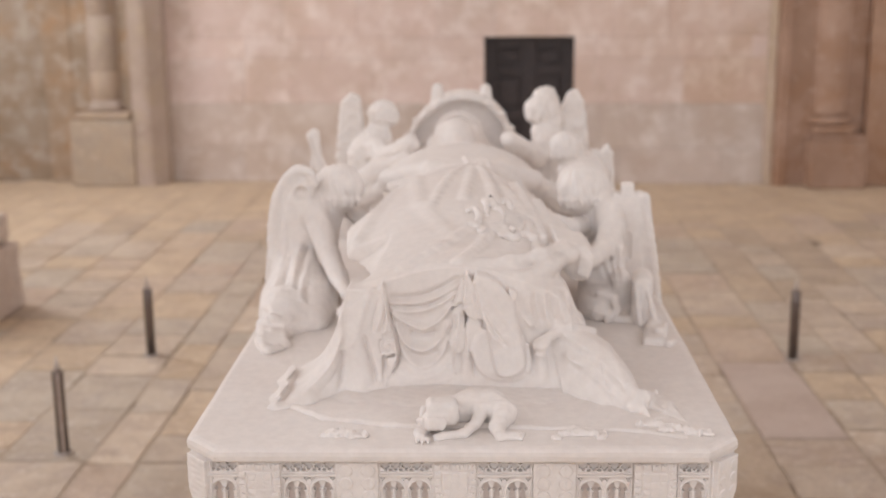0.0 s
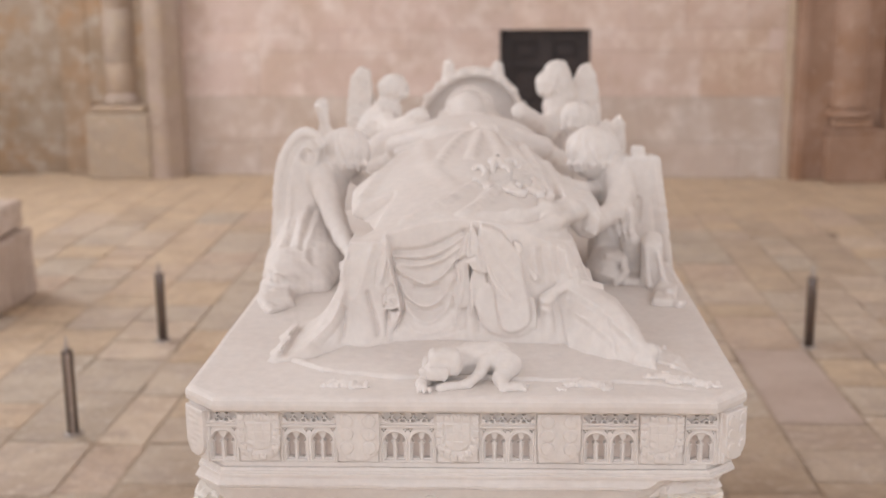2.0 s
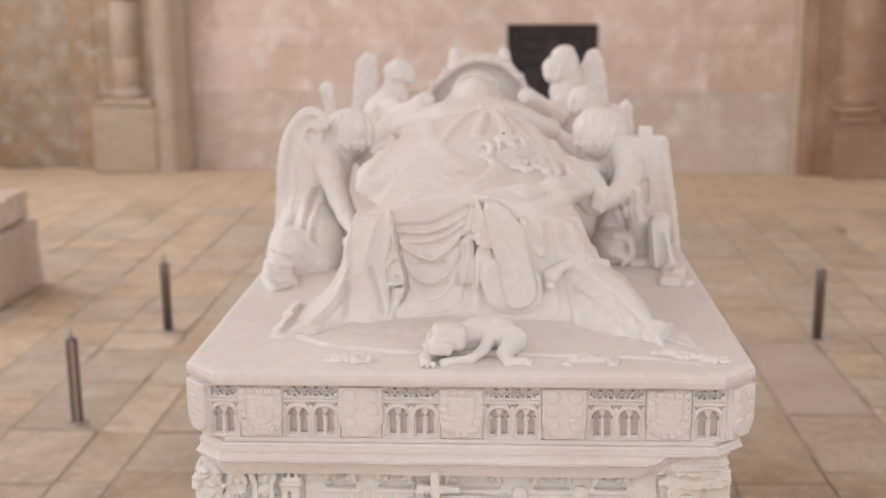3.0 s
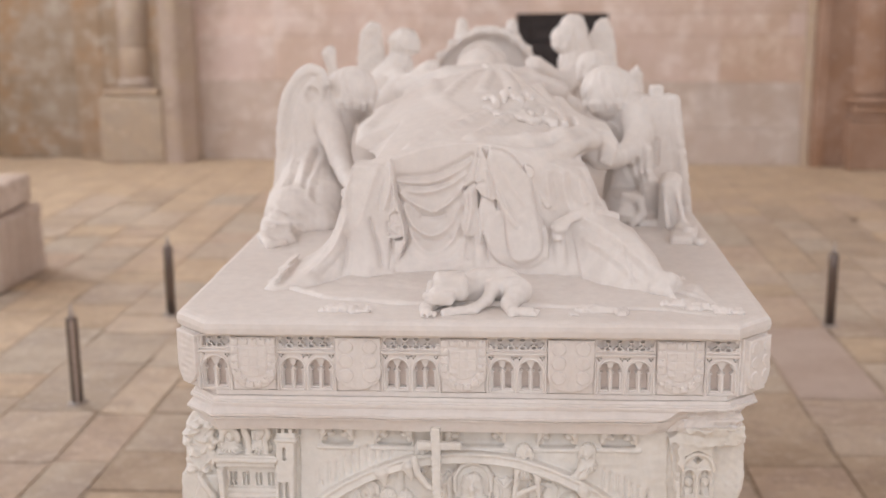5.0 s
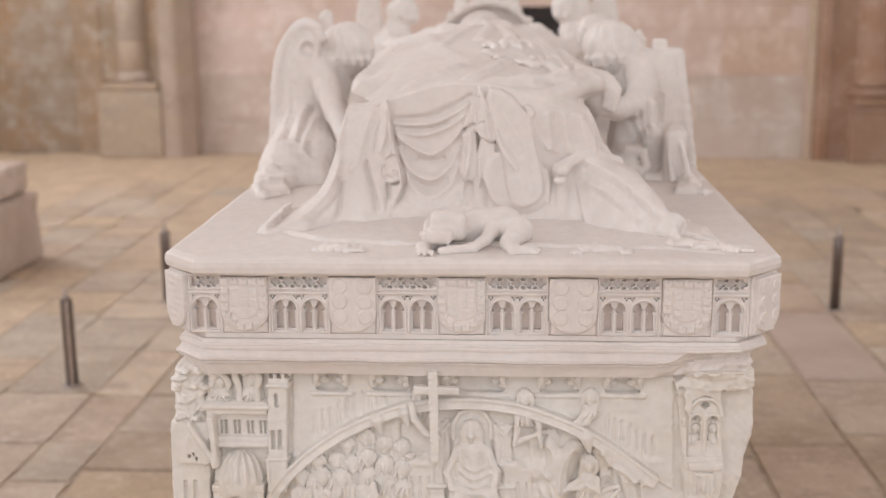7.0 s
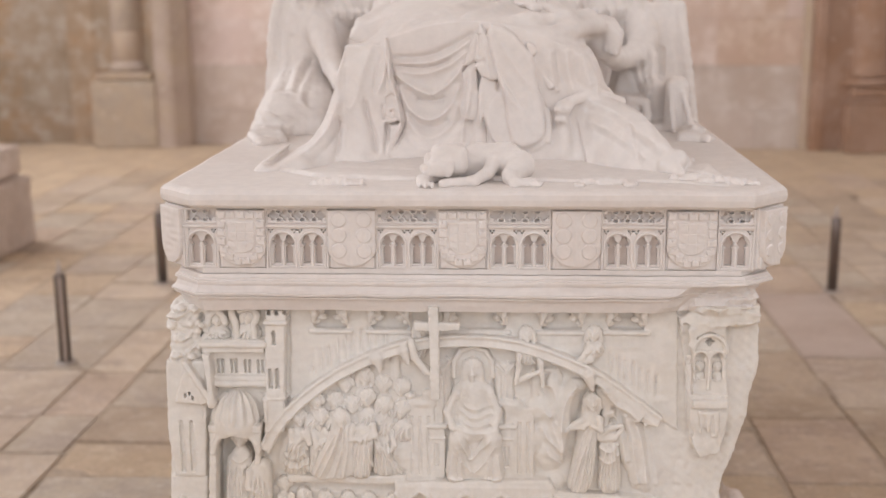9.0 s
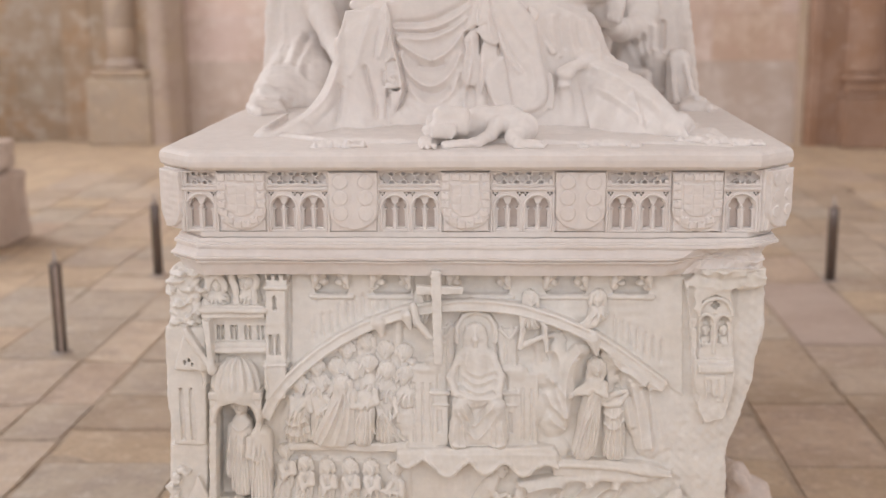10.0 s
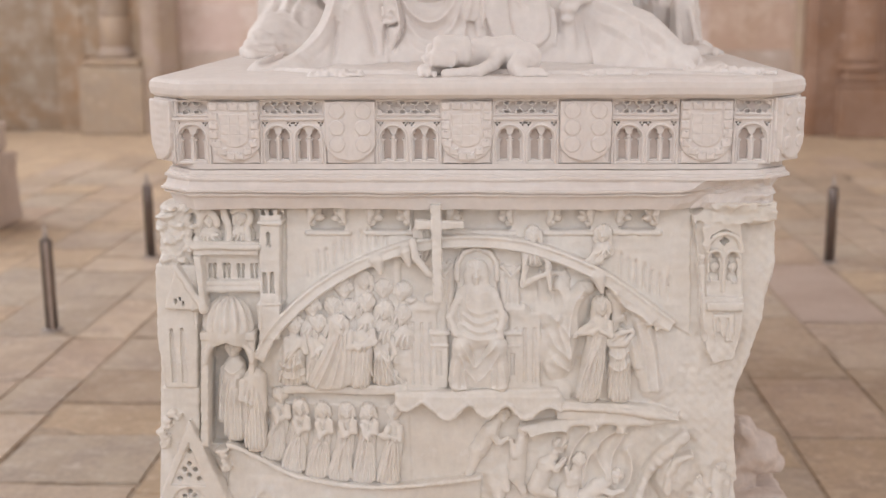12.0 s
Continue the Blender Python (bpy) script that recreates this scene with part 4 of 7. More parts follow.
effigy.limb([(-0.16, 3.85, 2.03), (-0.12, 3.4, 2.015), (-0.02, 3.05, 1.99)], [0.008, 0.010, 0.008], 0.035)
# breast, folded hands, shoulders
effigy.ball((-0.02, 4.55, 1.885), (0.31, 0.55, 0.15), 0.04)
effigy.limb([(-0.27, 4.12, 1.975), (-0.12, 4.04, 2.028), (0.03, 4.02, 2.038)], [0.045, 0.036, 0.024], 0.02)
effigy.limb([(-0.25, 3.98, 1.975), (-0.10, 3.93, 2.02), (0.02, 3.93, 2.03)], [0.022, 0.020, 0.014], 0.015)
effigy.limb([(0.25, 4.15, 1.965), (0.14, 4.09, 2.018), (0.05, 4.06, 2.038)], [0.045, 0.036, 0.024], 0.02)
for i in range(4):
    effigy.limb([(0.005 + 0.020 * i, 4.06, 2.066), (0.02 + 0.022 * i, 4.0, 2.058), (0.03 + 0.024 * i, 3.94, 2.03)], [0.011, 0.012, 0.009], 0.003)
# head, hair and crown on a cushion, with a carved canopy behind
outer = [(-0.318, 1.66), (-0.315, 1.86), (-0.285, 1.955), (-0.225, 2.025), (-0.165, 2.070), (-0.105, 2.104), (-0.035, 2.116), (0.040, 2.108), (0.085, 2.092), (0.140, 2.050), (0.190, 1.992), (0.228, 1.905), (0.240, 1.66)]
mid_x, mid_z = -0.04, 1.80
inner = [(mid_x + (x - mid_x) * 0.925, mid_z + (z - mid_z) * 0.925) for x, z in outer]
effigy.prism(outer, 5.80, 6.16, 0.010, 0.01)
effigy.prism(inner, 5.60, 5.90, 0.008, 0.004, dig=True)
effigy.ball((-0.045, 5.38, 1.945), (0.082, 0.12, 0.112), 0.02)
effigy.block((-0.04, 5.52, 1.925), (0.108, 0.13, 0.105), 0.055, 0.03)
effigy.limb([(-0.14, 5.2, 1.87), (-0.15, 5.45, 1.92)], [0.04, 0.045], 0.03)
effigy.limb([(0.05, 5.2, 1.87), (0.06, 5.45, 1.92)], [0.04, 0.045], 0.03)
effigy.block((-0.045, 5.72, 1.76), (0.20, 0.34, 0.09), 0.05, 0.04)
effigy.limb([(-0.045 + 0.104 * math.cos(radians(a)), 5.47, 1.955 + 0.108 * math.sin(radians(a))) for a in range(0, 181, 20)], 0.010, 0.008)
for x, z in ((-0.158, 2.105), (0.090, 2.098), (-0.035, 2.085)):
    tall = 0.03 if x != -0.035 else 0.01
    effigy.limb([(x, 5.98, z - 0.06), (x, 5.98, z + tall)], [0.04, 0.028], 0.015)
for (ax, az), (bx, bz) in zip(outer[1:-2], outer[2:-1]):
    effigy.ball(((ax + bx) / 2, 5.81, (az + bz) / 2), (0.026, 0.016, 0.020), 0.012)
effigy.weather(0.0006, 0.34, 1)
both = bmesh.new()
body, cloth, curls = effigy.cast("effigy"), front.cast("effigy_front"), trim.cast("effigy_trim")
both.from_mesh(body)
bmesh.ops.delete(both, geom=[f for f in both.faces if f.calc_center_median().y < 2.982], context="FACES")
feet = bmesh.new()
feet.from_mesh(cloth)
spare = []
for f in feet.faces:
    m = f.calc_center_median()
    flush = abs(float(np.maximum(mound(m.x, m.y, m.z), shoulder(m.x, m.y, m.z)))) < 0.004
    if m.y > 2.9865 and (m.z > 1.885 or flush or (f.normal.y > 0.7 and 3.06 < m.y < 3.08 and abs(m.x) < 0.3)):
        spare.append(f)
bmesh.ops.delete(feet, geom=spare, context="FACES")
feet.to_mesh(cloth)
feet.free()
both.from_mesh(cloth)
both.from_mesh(curls)
bpy.data.meshes.remove(curls)
bpy.data.meshes.remove(body)
bpy.data.meshes.remove(cloth)
whole("effigy", both, TOMB, (XC, 4.4, LID), "white limestone recumbent effigy in a draped mantle", "statue")
whole("iron_pin", turned([(0.0045, 2.036), (0.0045, 2.0475), (0.002, 2.049)], 10, 0.091, 3.43), GLASS_DARK, (0.091, 3.43, 2.036), "small dark iron pin set in the carved mantle", "pin")


def hair(c, x, y, z, s, r, seed, locks=7):
    """A bowed head: the crown of combed hair towards us, a fringe of loose locks, the face in shade below."""
    g = random.Random(seed)
    c.ball((x - s * 0.02 * r, y - 0.10 * r, z - 0.30 * r), (0.80 * r, 0.86 * r, 0.80 * r), 0.012)
    c.ball((x, y, z), (r, 1.08 * r, 0.98 * r), 0.012)
    c.ball((x + s * 0.35 * r, y + 0.35 * r, z - 0.15 * r), (0.85 * r, 0.8 * r, 0.85 * r), 0.02)
    for i in range(locks):
        a = radians(-62 + 124 * i / (locks - 1) + g.uniform(-5, 5))
        dx, dy = math.sin(a), -math.cos(a)
        low = -0.56 - 0.10 * dx * -s
        tip = (x + dx * r * 0.93, y + dy * r * 0.98, z + r * (low + g.uniform(-0.06, 0.03)))
        c.limb([(x + dx * r * 0.80, y + dy * r * 0.92, z + r * (low + 0.48)), (x + dx * r * 0.94, y + dy * r * 1.0, z + r * (low + 0.2)), tip], [0.05 * r, 0.14 * r, 0.11 * r], 0.006)
    c.ripple((x - 1.2 * r, y - 1.3 * r, z - 0.7 * r), (x + 1.2 * r, y + 1.2 * r, z + 1.2 * r), lambda px, py, pz: 0.0026 * np.sin(19 * np.arctan2(px - x, y + 0.5 * r - py) + 1.6 * np.sin(4 * np.arctan2(px - x, y - py) + 50 * pz)) * (1 - rise(pz, z + 0.75 * r, z + 1.0 * r)) * rise(pz, z - 0.75 * r, z - 0.3 * r))


def angel(lo, hi, s, wing, rim_of, head, h=0.0046, seed=0):
    """A kneeling winged figure that bends over the effigy; s is -1 at low x, +1 at high x."""
    c = Clay(lo, hi, h, 2, 0.016)

    def p(x, y, z):
        return (s * x, y, z)
    rim = eased(wing, 2, True)
    c.prism(rim, 3.74, 3.80, 0.014, 0.004)
    c.limb(at_depth(3.745, eased(wing[rim_of[0]:rim_of[1]], 2)), 0.012, 0.012)
    c.press(eased([(a - s * 0.030, z - 0.02) for a, z in wing[rim_of[0] + 1:rim_of[1]]]), -0.005, 0.006, 3.60, 3.78)
    # torso bent over
    c.limb([p(0.535, 3.86, 1.70), p(0.525, 3.84, 1.84), p(0.475, 3.84, 1.93)], [0.10, 0.088, 0.070], 0.03)
    hair(c, s * head[0], head[1], head[2], s, head[3], seed)
    c.limb([p(0.49, 3.86, 1.93), p(head[0] + 0.02, 3.87, head[2] - 0.04)], [0.055, 0.048], 0.02)
    return c


def kneeling(c, s):
    """The gown spread over folded legs, with the trailing foot."""
    def p(x, y, z):
        return (s * x, y, z)
    c.ball(p(0.545, 3.74, 1.69), (0.105, 0.22, 0.125), 0.05)
    c.ball(p(0.53, 3.55, 1.66), (0.11, 0.20, 0.085), 0.05)
    c.limb([p(0.60, 3.62, 1.66), p(0.56, 3.44, 1.665), p(0.535, 3.34, 1.650)], [0.060, 0.056, 0.030], 0.06)
    c.limb([p(0.50, 3.70, 1.70), p(0.48, 3.52, 1.69), p(0.455, 3.38, 1.655)], [0.065, 0.055, 0.028], 0.06)
    c.block(p(0.570, 3.27, 1.646), (0.048, 0.11, 0.026), 0.02, 0.04, rz=-s * 14)
    for k, (y0, z0) in enumerate(((3.40, 1.708), (3.32, 1.688), (3.26, 1.668), (3.20, 1.656))):
        c.limb([p(0.625 - 0.006 * k, y0 + 0.03, z0 - 0.018), p(0.575, y0 - 0.015 * (k % 2), z0), p(0.515 + 0.012 * k, y0 + 0.02, z0 - 0.012)], [0.012, 0.016 - 0.002 * k, 0.010], 0.010)
    c.limb([p(0.60, 3.20, 1.655), p(0.565, 3.12, 1.648), p(0.53, 3.15, 1.648)], [0.016, 0.014, 0.012], 0.014)


def gown_folds(c, s, lines):
    for amp, width, y0, y1, pts in lines:
        c.press(eased([(s * x, z) for x, z in pts]), amp * 0.62, width * 1.1, y0, y1)


lw = [(-0.492, 2.035), (-0.510, 2.072), (-0.548, 2.085), (-0.590, 2.056), (-0.628, 1.99), (-0.648, 1.89), (-0.662, 1.60), (-0.52, 1.60), (-0.52, 1.88)]
a1 = angel((-0.72, 3.00, 1.60), (-0.27, 4.02, 2.14), -1, lw, (0, 7), (0.425, 3.85, 2.000, 0.083), seed=11)
kneeling(a1, -1)
a1.limb([(-0.515, 3.80, 1.945), (-0.472, 3.70, 1.875), (-0.432, 3.60, 1.815), (-0.395, 3.50, 1.775), (-0.35, 3.38, 1.745)], [0.052, 0.041, 0.035, 0.031, 0.022], 0.012)
a1.limb([(-0.41, 3.92, 1.92), (-0.36, 3.90, 1.88), (-0.30, 3.86, 1.86)], [0.035, 0.028, 0.022], 0.012)
a1.ball((-0.540, 3.735, 1.998), (0.023, 0.032, 0.026), 0.008, dig=True)
gown_folds(a1, -1, [
    (-0.016, 0.010, 3.50, 3.86, [(0.570, 1.80), (0.574, 1.745), (0.560, 1.72)]), (0.013, 0.014, 3.45, 3.86, [(0.548, 1.84), (0.545, 1.77), (0.52, 1.71)]),
    (-0.012, 0.009, 3.45, 3.86, [(0.522, 1.83), (0.525, 1.76), (0.50, 1.70)]), (0.010, 0.010, 3.40, 3.86, [(0.505, 1.80), (0.51, 1.74), (0.475, 1.69)]),
    (-0.010, 0.008, 3.40, 3.80, [(0.49, 1.75), (0.48, 1.71), (0.45, 1.68)]), (0.010, 0.012, 3.30, 3.70, [(0.60, 1.72), (0.57, 1.69), (0.53, 1.66)]), (-0.010, 0.008, 3.10, 3.60, [(0.62, 1.69), (0.57, 1.675), (0.50, 1.655)]),
    (0.008, 0.012, 3.5, 3.86, [(0.60, 1.86), (0.60, 1.76), (0.605, 1.66)]), (-0.008, 0.010, 3.5, 3.86, [(0.585, 1.90), (0.588, 1.84), (0.59, 1.78)]), (0.010, 0.012, 3.4, 3.75, [(0.47, 1.70), (0.455, 1.68), (0.425, 1.66)])])
whole("angel_statue", a1.weather(0.0022, 0.11, 11).cast("angel"), TOMB, (-0.5, 3.7, LID), "white limestone kneeling angel with a long curved wing", "statue", "angels round the effigy")

rw = [(0.500, 2.000), (0.530, 1.990), (0.570, 1.994), (0.596, 2.000), (0.604, 1.998), (0.609, 1.985), (0.622, 1.90), (0.645, 1.76), (0.664, 1.60), (0.52, 1.60), (0.50, 1.88)]
a2 = angel((0.26, 3.00, 1.60), (0.73, 4.02, 2.14), 1, rw, (5, 9), (0.405, 3.84, 2.000, 0.084), seed=12)
a2.block((0.553, 3.775, 1.995), (0.021, 0.028, 0.030), 0.008, 0.004)
# fluted gown under the arm, thigh with its hem, a leg set back and the near shin with its foot
a2.prism([(0.412, 1.81), (0.45, 1.83), (0.50, 1.87), (0.526, 1.85), (0.535, 1.60), (0.385, 1.60), (0.398, 1.73)], 3.575, 3.80, 0.02, 0.01)
a2.ball((0.435, 3.53, 1.675), (0.062, 0.11, 0.058), 0.02)
a2.limb([(0.430, 3.46, 1.728), (0.478, 3.445, 1.716), (0.484, 3.43, 1.680), (0.455, 3.42, 1.648)], [0.010, 0.013, 0.013, 0.010], 0.008)
a2.block((0.508, 3.58, 1.69), (0.032, 0.075, 0.088), 0.03, 0.012, rz=8)
a2.block((0.510, 3.50, 1.63), (0.040, 0.07, 0.030), 0.02, 0.02)
a2.block((0.572, 3.49, 1.695), (0.033, 0.085, 0.090), 0.026, 0.006, rz=-8)
a2.limb([(0.545, 3.415, 1.765), (0.548, 3.40, 1.70), (0.553, 3.385, 1.650)], [0.008, 0.009, 0.009], 0.006)
a2.limb([(0.578, 3.405, 1.750), (0.590, 3.39, 1.70), (0.598, 3.37, 1.655)], [0.006, 0.008, 0.010], 0.006)
a2.block((0.588, 3.29, 1.640), (0.034, 0.10, 0.022), 0.014, 0.02, rz=-12)
a2.limb([(0.566, 3.30, 1.660), (0.590, 3.26, 1.664), (0.618, 3.30, 1.655)], [0.010, 0.012, 0.010], 0.008)
a2.limb([(0.585, 3.22, 1.652), (0.612, 3.185, 1.646), (0.635, 3.23, 1.640)], [0.012, 0.011, 0.010], 0.008)
a2.block((0.556, 3.70, 1.815), (0.010, 0.05, 0.046), 0.008, 0.004, dig=True)
a2.limb([(0.495, 3.80, 1.945), (0.495, 3.70, 1.875), (0.458, 3.58, 1.842), (0.398, 3.44, 1.842), (0.36, 3.33, 1.855)], [0.054, 0.044, 0.036, 0.031, 0.024], 0.012)
a2.limb([(0.41, 3.82, 1.865), (0.36, 3.70, 1.885), (0.30, 3.64, 1.915), (0.235, 3.60, 1.955)], [0.036, 0.034, 0.032, 0.028], 0.010)
gown_folds(a2, 1, [
    (0.011, 0.008, 3.5, 3.75, [(0.432, 1.80), (0.455, 1.75), (0.484, 1.712)]), (-0.010, 0.006, 3.5, 3.75, [(0.445, 1.81), (0.465, 1.76), (0.486, 1.72)]), (0.011, 0.008, 3.5, 3.75, [(0.458, 1.82), (0.475, 1.77), (0.489, 1.72)]),
    (-0.010, 0.006, 3.5, 3.75, [(0.470, 1.83), (0.482, 1.78), (0.492, 1.73)]), (0.011, 0.008, 3.5, 3.75, [(0.483, 1.84), (0.490, 1.78), (0.495, 1.73)]), (-0.010, 0.006, 3.5, 3.75, [(0.496, 1.85), (0.499, 1.79), (0.500, 1.74)]),
    (0.008, 0.007, 3.5, 3.75, [(0.510, 1.85), (0.510, 1.80), (0.506, 1.75)]), (-0.006, 0.006, 3.4, 3.60, [(0.40, 1.715), (0.44, 1.705), (0.47, 1.69)]), (0.006, 0.007, 3.4, 3.60, [(0.40, 1.68), (0.44, 1.675), (0.47, 1.66)])])
whole("angel_statue", a2.weather(0.0012, 0.11, 12).cast("angel"), TOMB, (0.5, 3.7, LID), "white limestone kneeling angel with a broad straight wing and bent arm", "statue", "angels round the effigy")


def small_angel(x, y, z_head, side, wing, label, seed, raised=True, hood=False):
    """The upper part of a farther angel: head, shoulders, arm, wing."""
    c = Clay((x - 0.36, y - 0.45, 1.60), (x + 0.36, y + 0.2, 2.30), 0.0078, 2, 0.02)
    c.limb([(x + side * 0.08, y + 0.02, 1.62), (x + side * 0.07, y, 1.88), (x + side * 0.035, y - 0.01, z_head - 0.115)], [0.12, 0.098, 0.070], 0.03)
    hair(c, x, y, z_head - 0.006, side, 0.066, seed, 5)
    if hood:
        c.limb([(x + 0.035, y + 0.02, z_head + 0.045), (x + 0.055, y + 0.02, z_head - 0.06)], [0.060, 0.066], 0.02)
    for o in (-0.03, 0.0, 0.03, 0.06):
        c.press(eased([(x + side * 0.03 + o, z_head - 0.12), (x + side * 0.06 + o, z_head - 0.25), (x + side * 0.05 + o * 1.6, 1.66)]), 0.010, 0.012, y - 0.3, y + 0.08)
    c.limb([(x + side * 0.06, y - 0.03, z_head - 0.15), (x - side * 0.02, y - 0.2, z_head - 0.19), (x - side * 0.14, y - 0.36, z_head - 0.10)], [0.055, 0.05, 0.04], 0.02)
    c.prism(wing, y + 0.04, y + 0.09, 0.015, 0.01)
    whole("angel_statue", c.weather(0.006, 0.07, seed).cast("angel"), TOMB, (x, y, LID), label, "statue", "angels round the effigy")


small_angel(0.410, 4.70, 2.018, 1, [(0.50, 1.97), (0.535, 1.995), (0.56, 1.985), (0.588, 2.02), (0.612, 1.98), (0.63, 1.66), (0.48, 1.66)], "white limestone angel half hidden behind a larger one", 21)
small_angel(0.330, 5.40, 2.092, 1, [(0.44, 2.09), (0.475, 2.165), (0.515, 2.18), (0.55, 2.12), (0.57, 1.95), (0.59, 1.66), (0.44, 1.66)], "white limestone hooded angel with an upright wing at the head end", 22, hood=True)
small_angel(-0.388, 5.40, 2.082, -1, [(-0.49, 2.03), (-0.505, 2.15), (-0.55, 2.165), (-0.60, 2.12), (-0.625, 1.9), (-0.64, 1.66), (-0.46, 1.66)], "white limestone angel with an upright wing leaning to the canopy", 23)
ra = Clay((-0.70, 4.3, 1.60), (-0.12, 5.0, 2.14), 0.009)
ra.limb([(-0.52, 4.75, 1.62), (-0.48, 4.75, 1.80), (-0.36, 4.72, 1.90), (-0.24, 4.65, 1.965)], [0.09, 0.075, 0.06, 0.045], 0.03)
ra.limb([(-0.42, 4.66, 1.81), (-0.33, 4.62, 1.86), (-0.22, 4.6, 1.90)], [0.03, 0.03, 0.03], 0.02)
ra.limb([(-0.56, 4.72, 1.80), (-0.606, 4.66, 1.95), (-0.612, 4.64, 2.03), (-0.618, 4.64, 2.07), (-0.612, 4.64, 2.085)], [0.05, 0.030, 0.018, 0.026, 0.016], 0.02)
whole("angel_statue", ra.weather(0.004, 0.12, 5).cast("angel"), TOMB, (-0.5, 4.75, LID), "white limestone draped angel reaching low along the effigy", "statue", "angels round the effigy")

# little dog curled at the feet
dog = Clay((-0.14, 2.40, 1.61), (0.20, 2.72, 1.78), 0.0030)
dog.limb([(-0.030, 2.57, 1.668), (0.03, 2.60, 1.676), (0.085, 2.60, 1.674), (0.112, 2.57, 1.664)], [0.032, 0.033, 0.036, 0.034], 0.02)
dog.limb([(-0.03, 2.60, 1.64), (0.10, 2.60, 1.64)], 0.03, 0.02)
dog.block((-0.034, 2.525, 1.688), (0.038, 0.034, 0.030), 0.016, 0.010, rz=8)
dog.block((-0.052, 2.495, 1.674), (0.026, 0.026, 0.016), 0.01, 0.01, rz=14)
dog.ball((-0.086, 2.50, 1.672), 0.008, 0.004)
dog.limb([(-0.078, 2.53, 1.693), (-0.083, 2.52, 1.672)], [0.009, 0.006], 0.004)
dog.limb([(-0.010, 2.53, 1.696), (-0.006, 2.513, 1.674)], [0.009, 0.006], 0.004)
dog.limb([(-0.06, 2.53, 1.655), (-0.088, 2.48, 1.648), (-0.082, 2.455, 1.646)], [0.016, 0.013, 0.012], 0.008)
dog.limb([(0.065, 2.57, 1.678), (0.048, 2.52, 1.660), (0.02, 2.48, 1.648), (-0.045, 2.462, 1.645)], [0.020, 0.013, 0.011, 0.010], 0.008)
dog.limb([(0.118, 2.56, 1.672), (0.098, 2.50, 1.655), (0.105, 2.465, 1.647), (0.145, 2.47, 1.646)], [0.030, 0.018, 0.012, 0.010], 0.008)
for i in range(3):
    dog.limb([(0.13 + 0.006 * i, 2.466 + 0.012 * i, 1.648), (0.155 + 0.004 * i, 2.458 + 0.016 * i, 1.644)], [0.006, 0.0045], 0.002)
    dog.limb([(-0.09 + 0.012 * i, 2.452, 1.646), (-0.092 + 0.013 * i, 2.436, 1.644)], [0.006, 0.0045], 0.002)
dog.weather(0.002, 0.05, 7)
whole("dog_statue", dog.cast("dog"), TOMB, (0.02, 2.55, LID), "small white limestone dog curled up at the effigy's feet", "statue")

# broken remains and low ledges on the slab
for name, pts, r, label in (
        ("stone_fragment", [(-0.30, 2.50), (-0.27, 2.49), (-0.245, 2.485)], 0.011, "broken stump of a carved paw on the lid"),
        ("stone_fragment", [(0.25, 2.49), (0.29, 2.50), (0.33, 2.49)], 0.010, "flat broken remains of carving on the lid"),
        ("stone_fragment", [(0.47, 2.56), (0.53, 2.53), (0.58, 2.50)], 0.011, "ragged broken hem of carving near the lid corner")):
    lo = [min(p[i] for p in pts) - 0.06 for i in (0, 1)]
    hi = [max(p[i] for p in pts) + 0.06 for i in (0, 1)]
    c = Clay((*lo, 1.625), (*hi, 1.69), 0.0028)
    rng = random.Random(len(name) + int(pts[0][0] * 100))
    c.limb([(a, b, 1.642) for a, b in pts], r, 0.01)
    for _ in range(12):
        a, b = rng.choice(pts)
        c.ball((a + rng.uniform(-0.03, 0.03), b + rng.uniform(-0.02, 0.02), 1.640), (rng.uniform(0.006, 0.016), rng.uniform(0.006, 0.014), rng.uniform(0.006, 0.012)), 0.006)
    for i in range(4):
        c.limb([(pts[-1][0] + 0.008 * i, pts[-1][1] + 0.014, 1.644), (pts[-1][0] + 0.009 * i, pts[-1][1] - 0.012, 1.643)], [0.006, 0.005], 0.002)
    whole(name, c.weather(0.003, 0.03, 3).cast(name), TOMB, (pts[0][0], pts[0][1], LID), label, "stone carving")
ledge = Clay((-0.52, 2.44, 1.615), (0.62, 2.95, 1.68), 0.006)
ledge.limb([(-0.44, 2.70, 1.632), (-0.33, 2.60, 1.632), (-0.15, 2.55, 1.634), (0.05, 2.55, 1.634), (0.28, 2.53, 1.634), (0.44, 2.52, 1.632), (0.54, 2.48, 1.63)], 0.0145, 0.01)
ledge.ball((-0.02, 2.82, 1.628), (0.40, 0.16, 0.022), 0.02)
ledge.weather(0.003, 0.06, 9)
part("plinth_ledge", ledge.cast("plinth_ledge"), TOMB, tomb)

# ---- carved front of the chest ----


def lancet(c, x, z0, z1, w, y0, y1, foil=0.0):
    """Cuts a narrow pointed light, with a lobed head where foil is given."""
    c.prism([(x - w, z0), (x + w, z0), (x + w, z1 - w), (x + w * 0.55, z1 - w * 0.25), (x, z1 + w * 0.5), (x - w * 0.55, z1 - w * 0.25), (x - w, z1 - w)], y0, y1, 0.0004, 0.0004, dig=True)
    if foil:
        c.ball((x, (y0 + y1) / 2, z1 + foil * 0.3), (foil, (y1 - y0) * 0.7, foil), 0.0004, dig=True)


